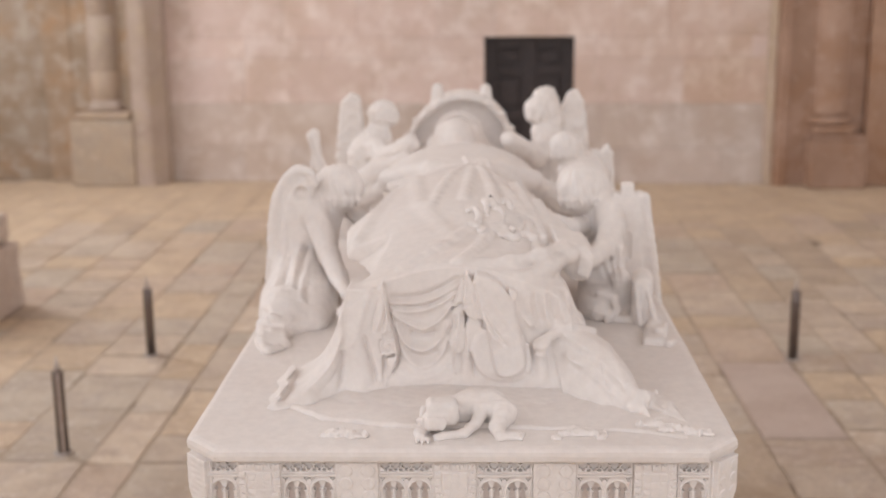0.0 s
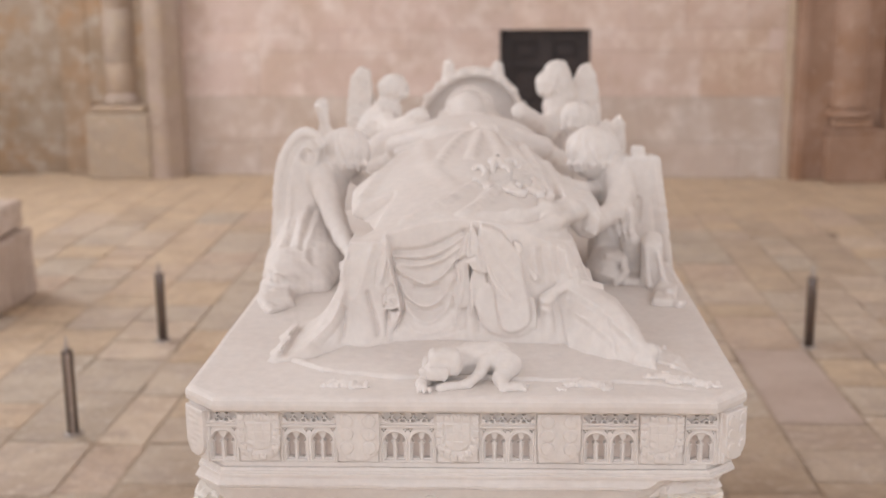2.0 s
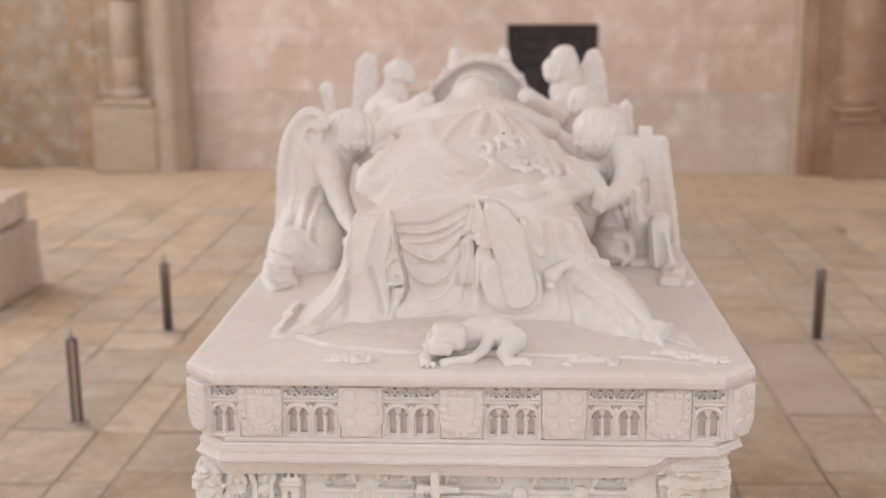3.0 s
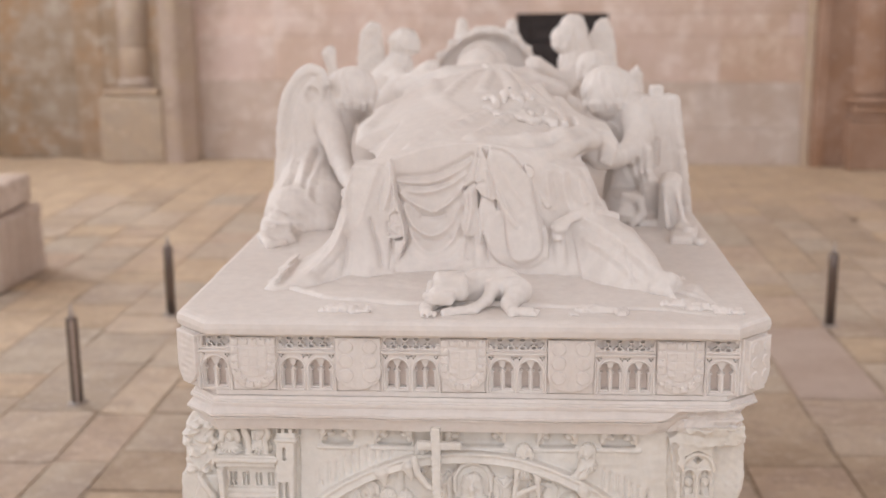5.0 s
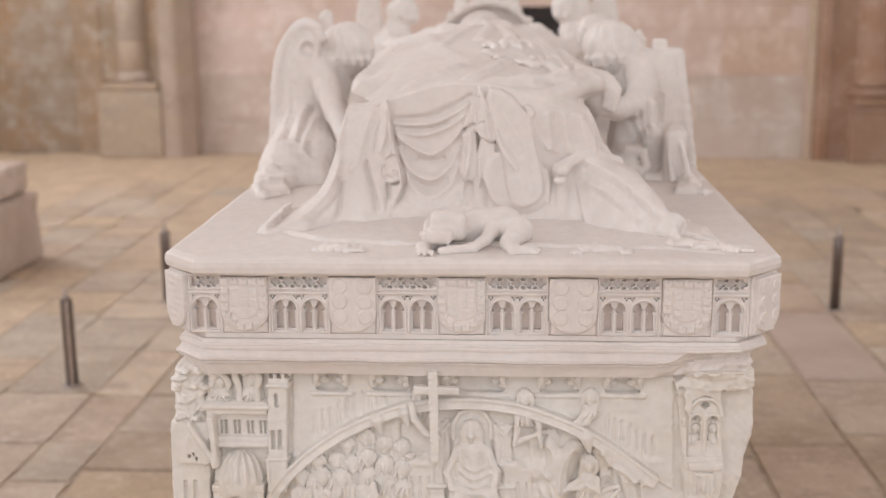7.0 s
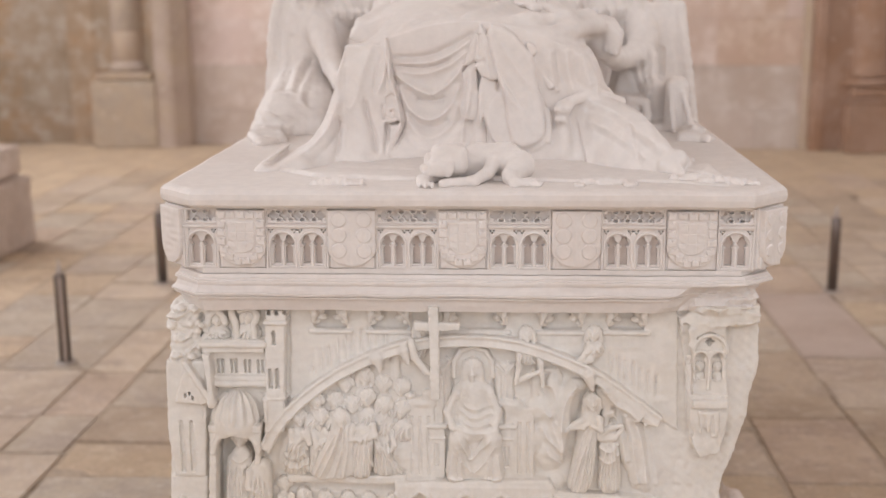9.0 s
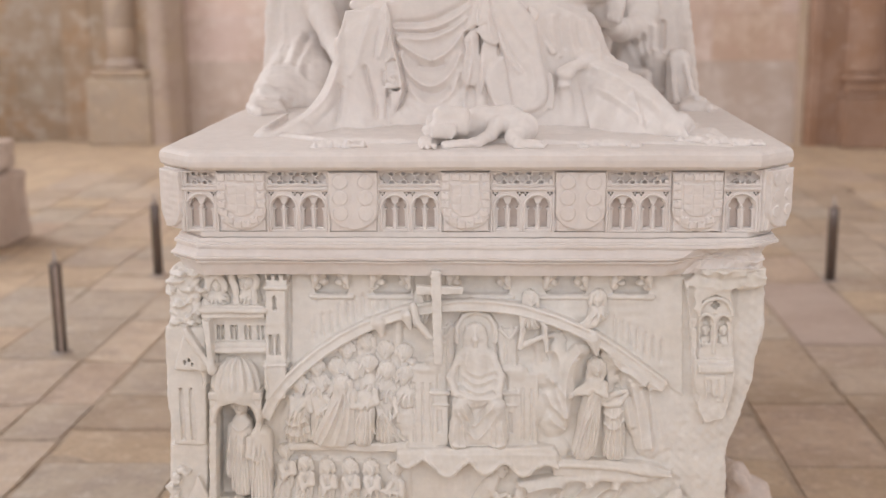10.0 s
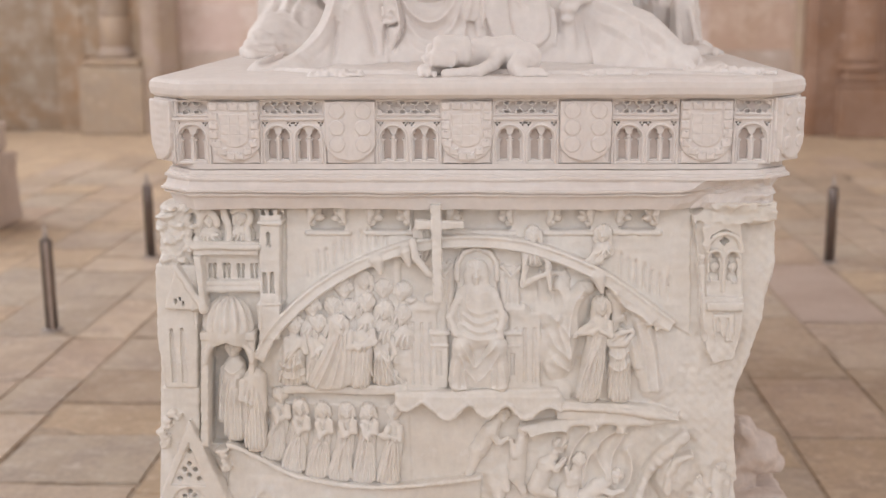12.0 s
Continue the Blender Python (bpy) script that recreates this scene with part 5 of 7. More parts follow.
def foil4(c, x, z, r, y0, y1):
    c.ball((x, (y0 + y1) / 2, z), (r * 0.55, (y1 - y0) * 0.8, r * 0.55), 0.0003, dig=True)
    for dx, dz in ((1, 0), (-1, 0), (0, 1), (0, -1)):
        c.ball((x + dx * r * 0.72, (y0 + y1) / 2, z + dz * r * 0.72), (r * 0.56, (y1 - y0) * 0.8, r * 0.56), 0.0003, dig=True)


def frieze_panel(w, arches, foils):
    """Open stonework: a band of four-lobed holes over round arches with paired lights."""
    c = Clay((-w / 2 - 0.004, -0.010, -0.004), (w / 2 + 0.004, 0.030, 0.133), 0.00105, 1)
    c.block((0, 0.011, 0.0645), (w / 2, 0.011, 0.0645), 0.0008, 0.0)
    c.block((0, 0.0, 0.0905), (w / 2, 0.006, 0.0028), 0.002, 0.001)
    c.block((0, 0.0, 0.0985), (w / 2, 0.004, 0.0018), 0.001, 0.001)
    c.block((0, 0.0, 0.1275), (w / 2, 0.004, 0.0018), 0.001, 0.001)
    for side in (-1, 1):
        c.block((side * (w / 2 - 0.002), 0.0, 0.0645), (0.002, 0.004, 0.0645), 0.001, 0.001)
    inside = w - 0.008
    step = inside / foils
    for i in range(foils):
        x = -inside / 2 + step * (i + 0.5)
        foil4(c, x, 0.1128, 0.0090, -0.004, 0.026)
        if i:
            for dz in (0.0088, -0.0088):
                c.ball((x - step / 2, 0.011, 0.1128 + dz), (0.0058, 0.02, 0.0040), 0.0003, dig=True)
    bay = inside / arches
    for i in range(arches):
        x = -inside / 2 + bay * (i + 0.5)
        r = bay * 0.44
        c.prism([(x - r, 0.006), (x + r, 0.006)] + arc(x, 0.052, r, 0, 180, 12, r * 0.95), -0.003, 0.006, 0.0008, 0.0006, dig=True)
        c.limb(at_depth(-0.0005, [(x - r, 0.004), (x - r, 0.052)] + arc(x, 0.052, r, 180, 0, 12, r * 0.95) + [(x + r, 0.052), (x + r, 0.004)]), 0.0022, 0.001)
        for s in (-1, 1):
            lx = x + s * r * 0.46
            c.prism([(lx - r * 0.27, 0.009), (lx + r * 0.27, 0.009), (lx + r * 0.27, 0.044), (lx + r * 0.10, 0.049), (lx - r * 0.10, 0.049), (lx - r * 0.27, 0.044)], -0.002, 0.026, 0.0004, 0.0003, dig=True)
            for bx, bz, br in ((0.0, 0.0625, 0.24), (0.19, 0.0545, 0.20), (-0.19, 0.0545, 0.20), (0.0, 0.054, 0.22)):
                c.ball((lx + r * bx, 0.012, bz), (r * br, 0.02, r * br * 1.15), 0.0003, dig=True)
            c.prism([(lx - r * 0.08, 0.064), (lx + r * 0.08, 0.064), (lx, 0.070)], -0.002, 0.026, 0.0002, 0.0002, dig=True)
            c.limb([(lx - r * 0.40, 0.002, 0.008), (lx - r * 0.40, 0.002, 0.046)], 0.0015, 0.0008)
        c.limb([(x, 0.004, 0.008), (x, 0.004, 0.052)], 0.0028, 0.001)
        c.ball((x, 0.004, 0.053), (0.0042, 0.004, 0.003), 0.001)
        for s in (-1, 1):
            for dx, dz in ((0.0, 0.0), (0.0045, 0.0045), (-0.0045, 0.0045)):
                px = x + s * (bay / 2 - 0.006) + dx * 0.8
                if abs(px) < w / 2 - 0.004:
                    c.ball((px, 0.004, 0.0775 + dz), (0.0022, 0.016, 0.0022), 0.0002, dig=True)
    return c.cast("tracery_panel")


def shield(kind, w=0.1015, h=0.122, back=0.014):
    """A coat of arms: a round-footed shield with flat discs, or with a border of little towers."""
    c = Clay((-w / 2 - 0.012, -0.022, -0.012), (w / 2 + 0.012, 0.030, h + 0.012), 0.0011, 1)
    c.block((0, back + 0.003, h / 2), (w / 2 + 0.0040, back, h / 2 + 0.003), 0.001, 0.0)
    c.block((0, 0.004, 0.010), (w / 2 - 0.004, 0.006, 0.012), 0.001, 0.001)
    line = [(-w / 2, h), (-w / 2, h * 0.36)] + arc(0, h * 0.36, w / 2, 180, 360, 16, h * 0.34) + [(w / 2, h)]
    c.prism(line, -0.011, 0.014, 0.003, 0.0012)
    if kind == "roundels":
        for i in range(3):
            for s in (-1, 1):
                c.prism(arc(s * w * 0.26, h * (0.84 - 0.27 * i), w * 0.155, 0, 340, 17), -0.0138, -0.006, 0.0016, 0.0006)
    elif kind == "towers":
        edge = [(-w * 0.40 + w * 0.20 * i, h * 0.92) for i in range(5)] + [(s * w * 0.41, h * (0.765 - 0.15 * i)) for i in range(3) for s in (-1, 1)]
        edge += [(-w * 0.37, h * 0.32), (w * 0.37, h * 0.32), (-w * 0.25, h * 0.19), (w * 0.25, h * 0.19), (-w * 0.085, h * 0.115), (w * 0.085, h * 0.115)]
        for x, z in edge:
            c.block((x, -0.0115, z), (w * 0.078, 0.0036, h * 0.058), 0.001, 0.0006, ry=-x * 250 if z < h * 0.4 else 0)
            c.block((x, -0.0145, z + h * 0.045), (w * 0.018, 0.003, h * 0.014), 0.0004, 0.0004, dig=True)
        c.prism([(-w * 0.28, h * 0.80), (-w * 0.28, h * 0.42)] + arc(0, h * 0.42, w * 0.28, 180, 360, 10, h * 0.17) + [(w * 0.28, h * 0.80)], -0.0135, 0.0, 0.0015, 0.0008)
        for x in (-0.095, 0.095):
            c.block((x * w, -0.0138, h * 0.54), (0.0009, 0.0012, h * 0.24), 0.0003, 0.0003, dig=True)
        for z in (0.46, 0.63):
            c.block((0, -0.0138, h * z), (w * 0.25, 0.0012, 0.0009), 0.0003, 0.0003, dig=True)
    c.weather(0.0010, 0.03, len(kind))
    return c.cast("shield")


part("frieze_backing", courses(X0, X1, Y0, Y1, 0.03, [(-0.040, 1.4685), (-0.040, 1.5955)]), RECESS, tomb)
part("band_backing", courses(X0, X1, Y0, Y1, 0.03, [(-0.029, 1.566), (-0.029, 1.5955)]), TOMB, tomb)
WIDE_PANEL, NARROW_PANEL = frieze_panel(0.132, 2, 5), frieze_panel(0.076, 1, 3)
FRIEZE_Y = 2.441
for x in (-0.350, -0.118, 0.1145, 0.350):
    part("tracery_panel", WIDE_PANEL, TOMB, tomb, m=pose(x, FRIEZE_Y, 1.468))
for x in (-0.5545, 0.5595):
    part("tracery_panel", NARROW_PANEL, TOMB, tomb, m=pose(x, FRIEZE_Y, 1.468))
ROUNDELS, TOWERS, WORN = shield("roundels"), shield("towers"), shield("worn", 0.076, 0.122, 0.004)
for x, me in ((-0.466, TOWERS), (-0.234, ROUNDELS), (-0.002, TOWERS), (0.2325, ROUNDELS), (0.4685, TOWERS)):
    part("shield", me, TOMB, tomb, m=pose(x, FRIEZE_Y - 0.001, 1.472))
part("shield", WORN, TOMB, tomb, "worn blank corner shield", m=pose(-0.617, 2.465, 1.474, 0, 0, -45))
part("shield", shield("roundels", 0.080, 0.122, 0.004), TOMB, tomb, m=pose(0.636, 2.465, 1.474, 0, 0, 45))

YB = 2.490  # ground of the relief


class Relief(Clay):
    """Clay in which every ridge stands on the ground of the panel."""

    def limb(self, pts, radii, k=0.01, dig=False):
        thin = radii if isinstance(radii, (int, float)) else min(radii)
        deep = 0.0
        Clay.limb(self, pts, radii, k, dig)
        while not dig and max(p[1] for p in pts) + deep < YB - 0.004 and deep < 0.08:
            deep += max(thin, 0.005)
            Clay.limb(self, [(p[0], p[1] + deep, p[2]) for p in pts], radii, 0.002)
        return self


r = Relief((-0.71, 2.392, 0.62), (0.67, 2.560, 1.384), 0.0022, 1, 0.03)
r.prism([(-0.640, 1.378), (0.620, 1.380), (0.626, 1.294), (0.605, 1.128), (0.583, 1.065), (0.555, 0.962), (0.569, 0.756), (0.575, 0.620), (-0.686, 0.600)], YB, 2.60, 0.004, 0.0)
# corner pier with leaves, gablets and mouldings
r.prism([(-0.652, 1.254), (-0.562, 1.254), (-0.576, 0.984), (-0.646, 0.984), (-0.657, 1.096)], 2.462, YB + 0.02, 0.006, 0.004)
r.prism([(-0.656, 0.983), (-0.574, 0.984), (-0.593, 0.608), (-0.683, 0.607)], 2.470, YB + 0.02, 0.006, 0.004)
rng = random.Random(3)
for x, z, s in ((-0.625, 1.352, 0.018), (-0.613, 1.368, 0.016), (-0.603, 1.338, 0.018), (-0.582, 1.369, 0.014), (-0.633, 1.335, 0.014), (-0.590, 1.316, 0.015), (-0.582, 1.293, 0.015), (-0.621, 1.304, 0.018), (-0.597, 1.272, 0.014), (-0.630, 1.266, 0.016), (-0.572, 1.338, 0.012)):
    for _ in range(3):
        r.ball((x + rng.uniform(-0.008, 0.008), 2.466 + rng.uniform(-0.006, 0.008), z + rng.uniform(-0.007, 0.007)), (s * rng.uniform(0.4, 0.7), s * 0.7, s * rng.uniform(0.3, 0.5)), 0.003)
r.prism([(-0.638, 1.378), (-0.575, 1.378), (-0.574, 1.254), (-0.643, 1.254)], 2.468, YB + 0.02, 0.008, 0.006)
r.ripple((-0.648, 2.40, 1.254), (-0.565, 2.50, 1.384), lambda x, y, z: 0.0022 * np.sin(z * 260 + 3 * np.sin(x * 80)) * np.sin(x * 170 + 2 * np.sin(z * 90)))
r.prism([(-0.604, 1.257), (-0.634, 1.162), (-0.551, 1.159)], 2.446, 2.50, 0.004, 0.003)
r.limb(at_depth(2.444, [(-0.604, 1.252), (-0.550, 1.163)]), 0.0065, 0.002)
r.prism([(-0.565, 1.276), (-0.551, 1.271), (-0.545, 1.175), (-0.556, 1.167)], 2.440, 2.49, 0.003, 0.002)
for x, z in ((-0.609, 1.179), (-0.599, 1.184), (-0.593, 1.175)):
    r.ball((x, 2.446, z), (0.003, 0.02, 0.006), 0.001, dig=True)
for px, pz in ((-0.625, 0.996), (-0.603, 0.996)):
    lancet(r, px, pz, pz + 0.115, 0.0052, 2.44, 2.470, 0.005)
# lower gable with crockets and pierced tracery
r.prism([(-0.595, 0.918), (-0.679, 0.713), (-0.688, 0.607), (-0.518, 0.609), (-0.515, 0.728)], 2.448, YB, 0.004, 0.003)
r.prism([(-0.598, 0.867), (-0.643, 0.768), (-0.565, 0.769)], 2.43, 2.456, 0.003, 0.001, dig=True)
r.prism([(-0.651, 0.607), (-0.644, 0.733), (-0.628, 0.756), (-0.603, 0.766), (-0.579, 0.756), (-0.564, 0.734), (-0.570, 0.608)], 2.43, 2.460, 0.003, 0.001, dig=True)
for x, z in ((-0.599, 0.844), (-0.601, 0.816), (-0.612, 0.803), (-0.589, 0.803), (-0.623, 0.782), (-0.581, 0.782), (-0.602, 0.790), (-0.604, 0.751), (-0.616, 0.740), (-0.593, 0.740)):
    r.ball((x, 2.46, z), (0.0055, 0.02, 0.0055), 0.001, dig=True)
for x, z in ((-0.643, 0.905), (-0.630, 0.923), (-0.653, 0.863), (-0.545, 0.883), (-0.565, 0.919), (-0.529, 0.845), (-0.519, 0.809), (-0.523, 0.830), (-0.655, 0.882)):
    for k in range(7):
        t, b = rng.uniform(0, 6.28), rng.uniform(0.006, 0.016)
        r.limb([(x, 2.462, z), (x + b * math.cos(t) * 0.6, 2.456, z + b * math.sin(t) * 0.6), (x + b * math.cos(t + 0.5), 2.462, z + b * math.sin(t + 0.5))], [0.004, 0.0045, 0.002], 0.003)
# gallery over the domed porch
r.prism([(-0.569, 1.302), (-0.433, 1.303), (-0.434, 1.275), (-0.571, 1.275)], 2.458, YB + 0.01, 0.003, 0.002)
r.prism([(-0.559, 1.278), (-0.432, 1.279), (-0.435, 1.195), (-0.563, 1.194)], 2.480, YB + 0.01, 0.003, 0.002)
for x, z in ((-0.536, 1.221), (-0.506, 1.221), (-0.476, 1.221), (-0.448, 1.221)):
    for s in (-1, 1):
        lancet(r, x + s * 0.0048, z, z + 0.028, 0.0030, 2.46, 2.492, 0.0036)
for y, pts in ((2.474, [(-0.560, 1.212), (-0.437, 1.213)]), (2.470, [(-0.560, 1.199), (-0.437, 1.200)]), (2.454, [(-0.570, 1.293), (-0.433, 1.293)])):
    r.limb(at_depth(y, pts), 0.006, 0.002)
for line in ([(-0.580, 1.366), (-0.562, 1.370), (-0.554, 1.354), (-0.558, 1.336)], [(-0.554, 1.354), (-0.538, 1.367), (-0.524, 1.354), (-0.520, 1.337)], [(-0.505, 1.370), (-0.503, 1.351), (-0.496, 1.337), (-0.496, 1.301)], [(-0.486, 1.365), (-0.464, 1.372), (-0.449, 1.360), (-0.452, 1.343)], [(-0.457, 1.337), (-0.456, 1.301)]):
    r.limb(at_depth(2.474, eased(line)), 0.006, 0.004)
# slim tower with battlements
r.prism([(-0.429, 1.371), (-0.378, 1.371), (-0.386, 1.348), (-0.396, 1.095), (-0.438, 1.095), (-0.428, 1.348)], 2.456, YB + 0.01, 0.003, 0.002)
for x, z in ((-0.421, 1.366), (-0.404, 1.366), (-0.386, 1.366)):
    r.block((x, 2.45, z), (0.0045, 0.03, 0.006), 0.001, 0.001, dig=True)
for x, z, w, t in ((-0.411, 1.293, 0.004, 0.030), (-0.422, 1.195, 0.0045, 0.040), (-0.407, 1.195, 0.0045, 0.040)):
    lancet(r, x, z, z + t, w, 2.44, 2.472, 0.0045 if t > 0.035 else 0)
r.limb(at_depth(2.454, [(-0.429, 1.344), (-0.385, 1.344)]), 0.005, 0.002)
r.limb(at_depth(2.456, [(-0.436, 1.170), (-0.391, 1.171)]), 0.003, 0.002)
# melon dome over an arched porch
dx, dz = (-0.504, 1.111)
r.ball((dx, 2.490, dz), (0.056, 0.062, 0.072), 0.003)
r.ripple((dx - 0.07, 2.40, dz), (dx + 0.07, 2.55, dz + 0.08), lambda x, y, z: 0.0042 * np.cos(np.arctan2(x - dx, (2.50 - y)) * 19) * rise(z, dz + 0.0, dz + 0.015) * (1 - rise(z, dz + 0.055, dz + 0.075)))
r.prism([(-0.562, 1.111), (-0.445, 1.112), (-0.446, 1.095), (-0.563, 1.094)], 2.446, YB, 0.004, 0.002)
r.prism([(-0.561, 1.096), (-0.448, 1.097), (-0.458, 0.858), (-0.573, 0.857)], 2.452, YB + 0.01, 0.003, 0.002)
r.prism([(-0.557, 0.850), (-0.548, 1.057), (-0.533, 1.082), (-0.503, 1.094), (-0.475, 1.082), (-0.462, 1.057), (-0.468, 0.850)], 2.42, 2.520, 0.002, 0.001, dig=True)
r.limb(at_depth(2.450, [(-0.554, 1.047), (-0.550, 1.069), (-0.535, 1.089), (-0.503, 1.100), (-0.473, 1.089), (-0.457, 1.070), (-0.455, 1.048)]), 0.006, 0.002)
# the great arch and its spandrels
r.prism([(-0.377, 1.371), (-0.115, 1.372), (-0.117, 1.282), (-0.208, 1.260), (-0.303, 1.201), (-0.386, 1.112)], 2.484, YB + 0.01, 0.003, 0.003)
r.prism([(-0.056, 1.372), (0.452, 1.372), (0.461, 1.103), (0.419, 1.127), (0.313, 1.208), (0.220, 1.260), (0.105, 1.297), (-0.056, 1.304)], 2.484, YB + 0.01, 0.003, 0.003)
ARCH = [(-0.442, 1.048), (-0.425, 1.090), (-0.392, 1.132), (-0.339, 1.183), (-0.279, 1.226), (-0.219, 1.258), (-0.161, 1.282), (-0.116, 1.294), (-0.056, 1.304), (0.025, 1.307), (0.105, 1.299), (0.174, 1.278), (0.243, 1.250), (0.302, 1.216), (0.360, 1.172), (0.419, 1.127)]
ARCH = eased(ARCH, 2)
ways = [(b[0] - a[0], b[1] - a[1]) for a, b in zip(ARCH, ARCH[1:] + ARCH[-1:])]
ways[-1] = ways[-2]
norms = [(-dz / math.hypot(dx, dz), dx / math.hypot(dx, dz)) for dx, dz in ways]
r.prism([(x + n[0] * 0.0125, z + n[1] * 0.0125) for (x, z), n in zip(ARCH, norms)] + [(x - n[0] * 0.0125, z - n[1] * 0.0125) for (x, z), n in zip(ARCH, norms)][::-1], 2.458, YB + 0.01, 0.003, 0.002)
for o, amp in ((0.009, 0.003), (-0.0095, 0.004), (0.003, -0.002)):
    r.press([(x + n[0] * o, z + n[1] * o) for (x, z), n in zip(ARCH, norms)][::3], amp, 0.0034, 2.40, 2.475, 1.6)
for x, z, t in ((-0.189, 1.258, 0.018), (-0.128, 1.275, 0.018), (0.267, 1.224, 0.022)):
    r.limb([(x, 2.458, z + 0.008), (x + 0.006, 2.456, z - t)], [0.014, 0.005], 0.006)
for x, z in ((-0.332, 1.219), (-0.314, 1.225), (-0.296, 1.231), (-0.278, 1.244), (-0.260, 1.251), (-0.243, 1.260), (-0.225, 1.268), (-0.207, 1.277), (-0.190, 1.284), (-0.172, 1.289), (0.313, 1.222), (0.329, 1.215), (0.345, 1.208), (0.362, 1.199), (0.378, 1.189), (0.394, 1.180), (0.413, 1.173)):
    r.press([(x, z), (x, z + 0.055)], -0.006, 0.0042, 2.40, 2.52, 2.0)
r.prism([(-0.343, 1.291), (-0.317, 1.291), (-0.318, 1.236), (-0.345, 1.236)], 2.486, YB, 0.002, 0.002)
# row of cusped openings under the cornice
r.prism([(-0.373, 1.378), (0.454, 1.379), (0.454, 1.370), (-0.373, 1.369)], 2.472, YB + 0.01, 0.003, 0.002)
for (x0, z0), (x1, z1) in (((-0.327, 1.324), (-0.256, 1.374)), ((-0.204, 1.324), (-0.122, 1.374)), ((-0.042, 1.325), (0.087, 1.374)), ((0.164, 1.325), (0.250, 1.374)), ((0.306, 1.326), (0.383, 1.375))):
    xm, zm, hw, hh = (x0 + x1) / 2, (z0 + z1) / 2, (x1 - x0) / 2, (z1 - z0) / 2
    r.block((xm, 2.480, zm), (hw, 0.021, hh), 0.006, 0.001, dig=True)
    for s in (-1, 1):
        ex = xm + s * hw
        r.limb([(ex, 2.468, z1 + 0.01), (ex - s * 0.004, 2.466, z1 - 0.012), (ex, 2.470, z1 - 0.030)], [0.006, 0.007, 0.004], 0.004)
        r.ball((ex - s * 0.008, 2.486, z1 - 0.010), (0.016, 0.012, 0.012), 0.001)
        r.ball((ex - s * 0.018, 2.486, z1 - 0.024), (0.011, 0.011, 0.008), 0.001)
        r.ball((ex - s * 0.005, 2.486, z1 - 0.034), (0.008, 0.010, 0.007), 0.001)
    r.limb([(x0 - 0.008, 2.482, z0 - 0.006), (x1 + 0.008, 2.482, z0 - 0.006)], 0.005, 0.002)
# seat of the judge, stalls at both sides
r.prism([(-0.025, 0.976), (-0.024, 1.256), (-0.010, 1.280), (0.016, 1.289), (0.043, 1.280), (0.059, 1.257), (0.060, 0.977)], 2.480, YB + 0.01, 0.003, 0.003)
r.limb(at_depth(2.476, [(-0.024, 1.221), (-0.023, 1.256), (-0.009, 1.279), (0.016, 1.287), (0.043, 1.279), (0.058, 1.257), (0.059, 1.221)]), 0.005, 0.002)
for c0, c1, top in (((-0.130, 0.976), (-0.067, 1.166), 0), ((0.086, 0.987), (0.150, 1.152), 0)):
    r.block(((c0[0] + c1[0]) / 2, 2.494, (c0[1] + c1[1]) / 2), ((c1[0] - c0[0]) / 2, 0.021, (c1[1] - c0[1]) / 2), 0.005, 0.004)
    w = (c1[0] - c0[0]) / 5
    for i in (1, 2.5, 4):
        r.block((c0[0] + w * i, 2.471, (c0[1] + c1[1]) / 2 - 0.010), (w * 0.30, 0.006, (c1[1] - c0[1]) * 0.36), 0.002, 0.001, dig=True)
    for _ in range(7):
        r.ball((rng.uniform(c0[0], c1[0]), 2.482, c1[1] + rng.uniform(-0.008, 0.012)), (rng.uniform(0.008, 0.020), 0.012, rng.uniform(0.006, 0.014)), 0.006)
for (x0, z0), (x1, z1) in (((-0.056, 0.989), (-0.054, 1.232)), ((-0.037, 1.148), (-0.039, 1.244)), ((0.075, 1.100), (0.071, 1.233)), ((0.094, 1.149), (0.094, 1.233)), ((-0.151, 1.148), (-0.149, 1.256)), ((0.153, 1.149), (0.149, 1.221)), ((0.182, 1.138), (0.198, 1.222))):
    r.limb([(x0, 2.486, z0), (x1, 2.486, z1)], 0.0075, 0.004)
    r.limb([(x1 - 0.009, 2.488, z1), (x1, 2.486, z1 + 0.016), (x1 + 0.009, 2.488, z1)], 0.004, 0.002)
# raised ground behind the crowd, boxes and slim gabled panels by the throne, feathers beside the angel
r.prism([(-0.417, 1.027), (-0.390, 1.108), (-0.316, 1.187), (-0.244, 1.230), (-0.150, 1.254), (-0.136, 0.986), (-0.418, 0.983)], 2.484, YB + 0.01, 0.008, 0.010)
r.prism([(-0.441, 0.964), (-0.395, 0.952), (-0.129, 0.942), (-0.123, 0.769), (-0.279, 0.770), (-0.400, 0.805)], 2.483, YB + 0.01, 0.006, 0.006)
for lo, hi, slit in (((-0.077, 0.986), (-0.044, 1.107), ((-0.068, 1.014), (-0.057, 1.066))), ((0.075, 0.987), (0.105, 1.108), ((0.087, 1.015), (0.096, 1.062)))):
    r.prism([(lo[0], lo[1]), (hi[0], lo[1]), (hi[0], hi[1]), (lo[0], hi[1])], 2.474, YB + 0.01, 0.003, 0.003)
    r.limb(at_depth(2.472, [(lo[0] - 0.002, hi[1]), (hi[0] + 0.002, hi[1])]), 0.005, 0.002)
    r.limb(at_depth(2.473, [(lo[0], hi[1] - 0.028), (hi[0], hi[1] - 0.028)]), 0.003, 0.002)
    (sx0, sz0), (sx1, sz1) = slit
    r.block(((sx0 + sx1) / 2, 2.470, (sz0 + sz1) / 2), (abs(sx1 - sx0) / 2, 0.010, (sz1 - sz0) / 2), 0.002, 0.001, dig=True)
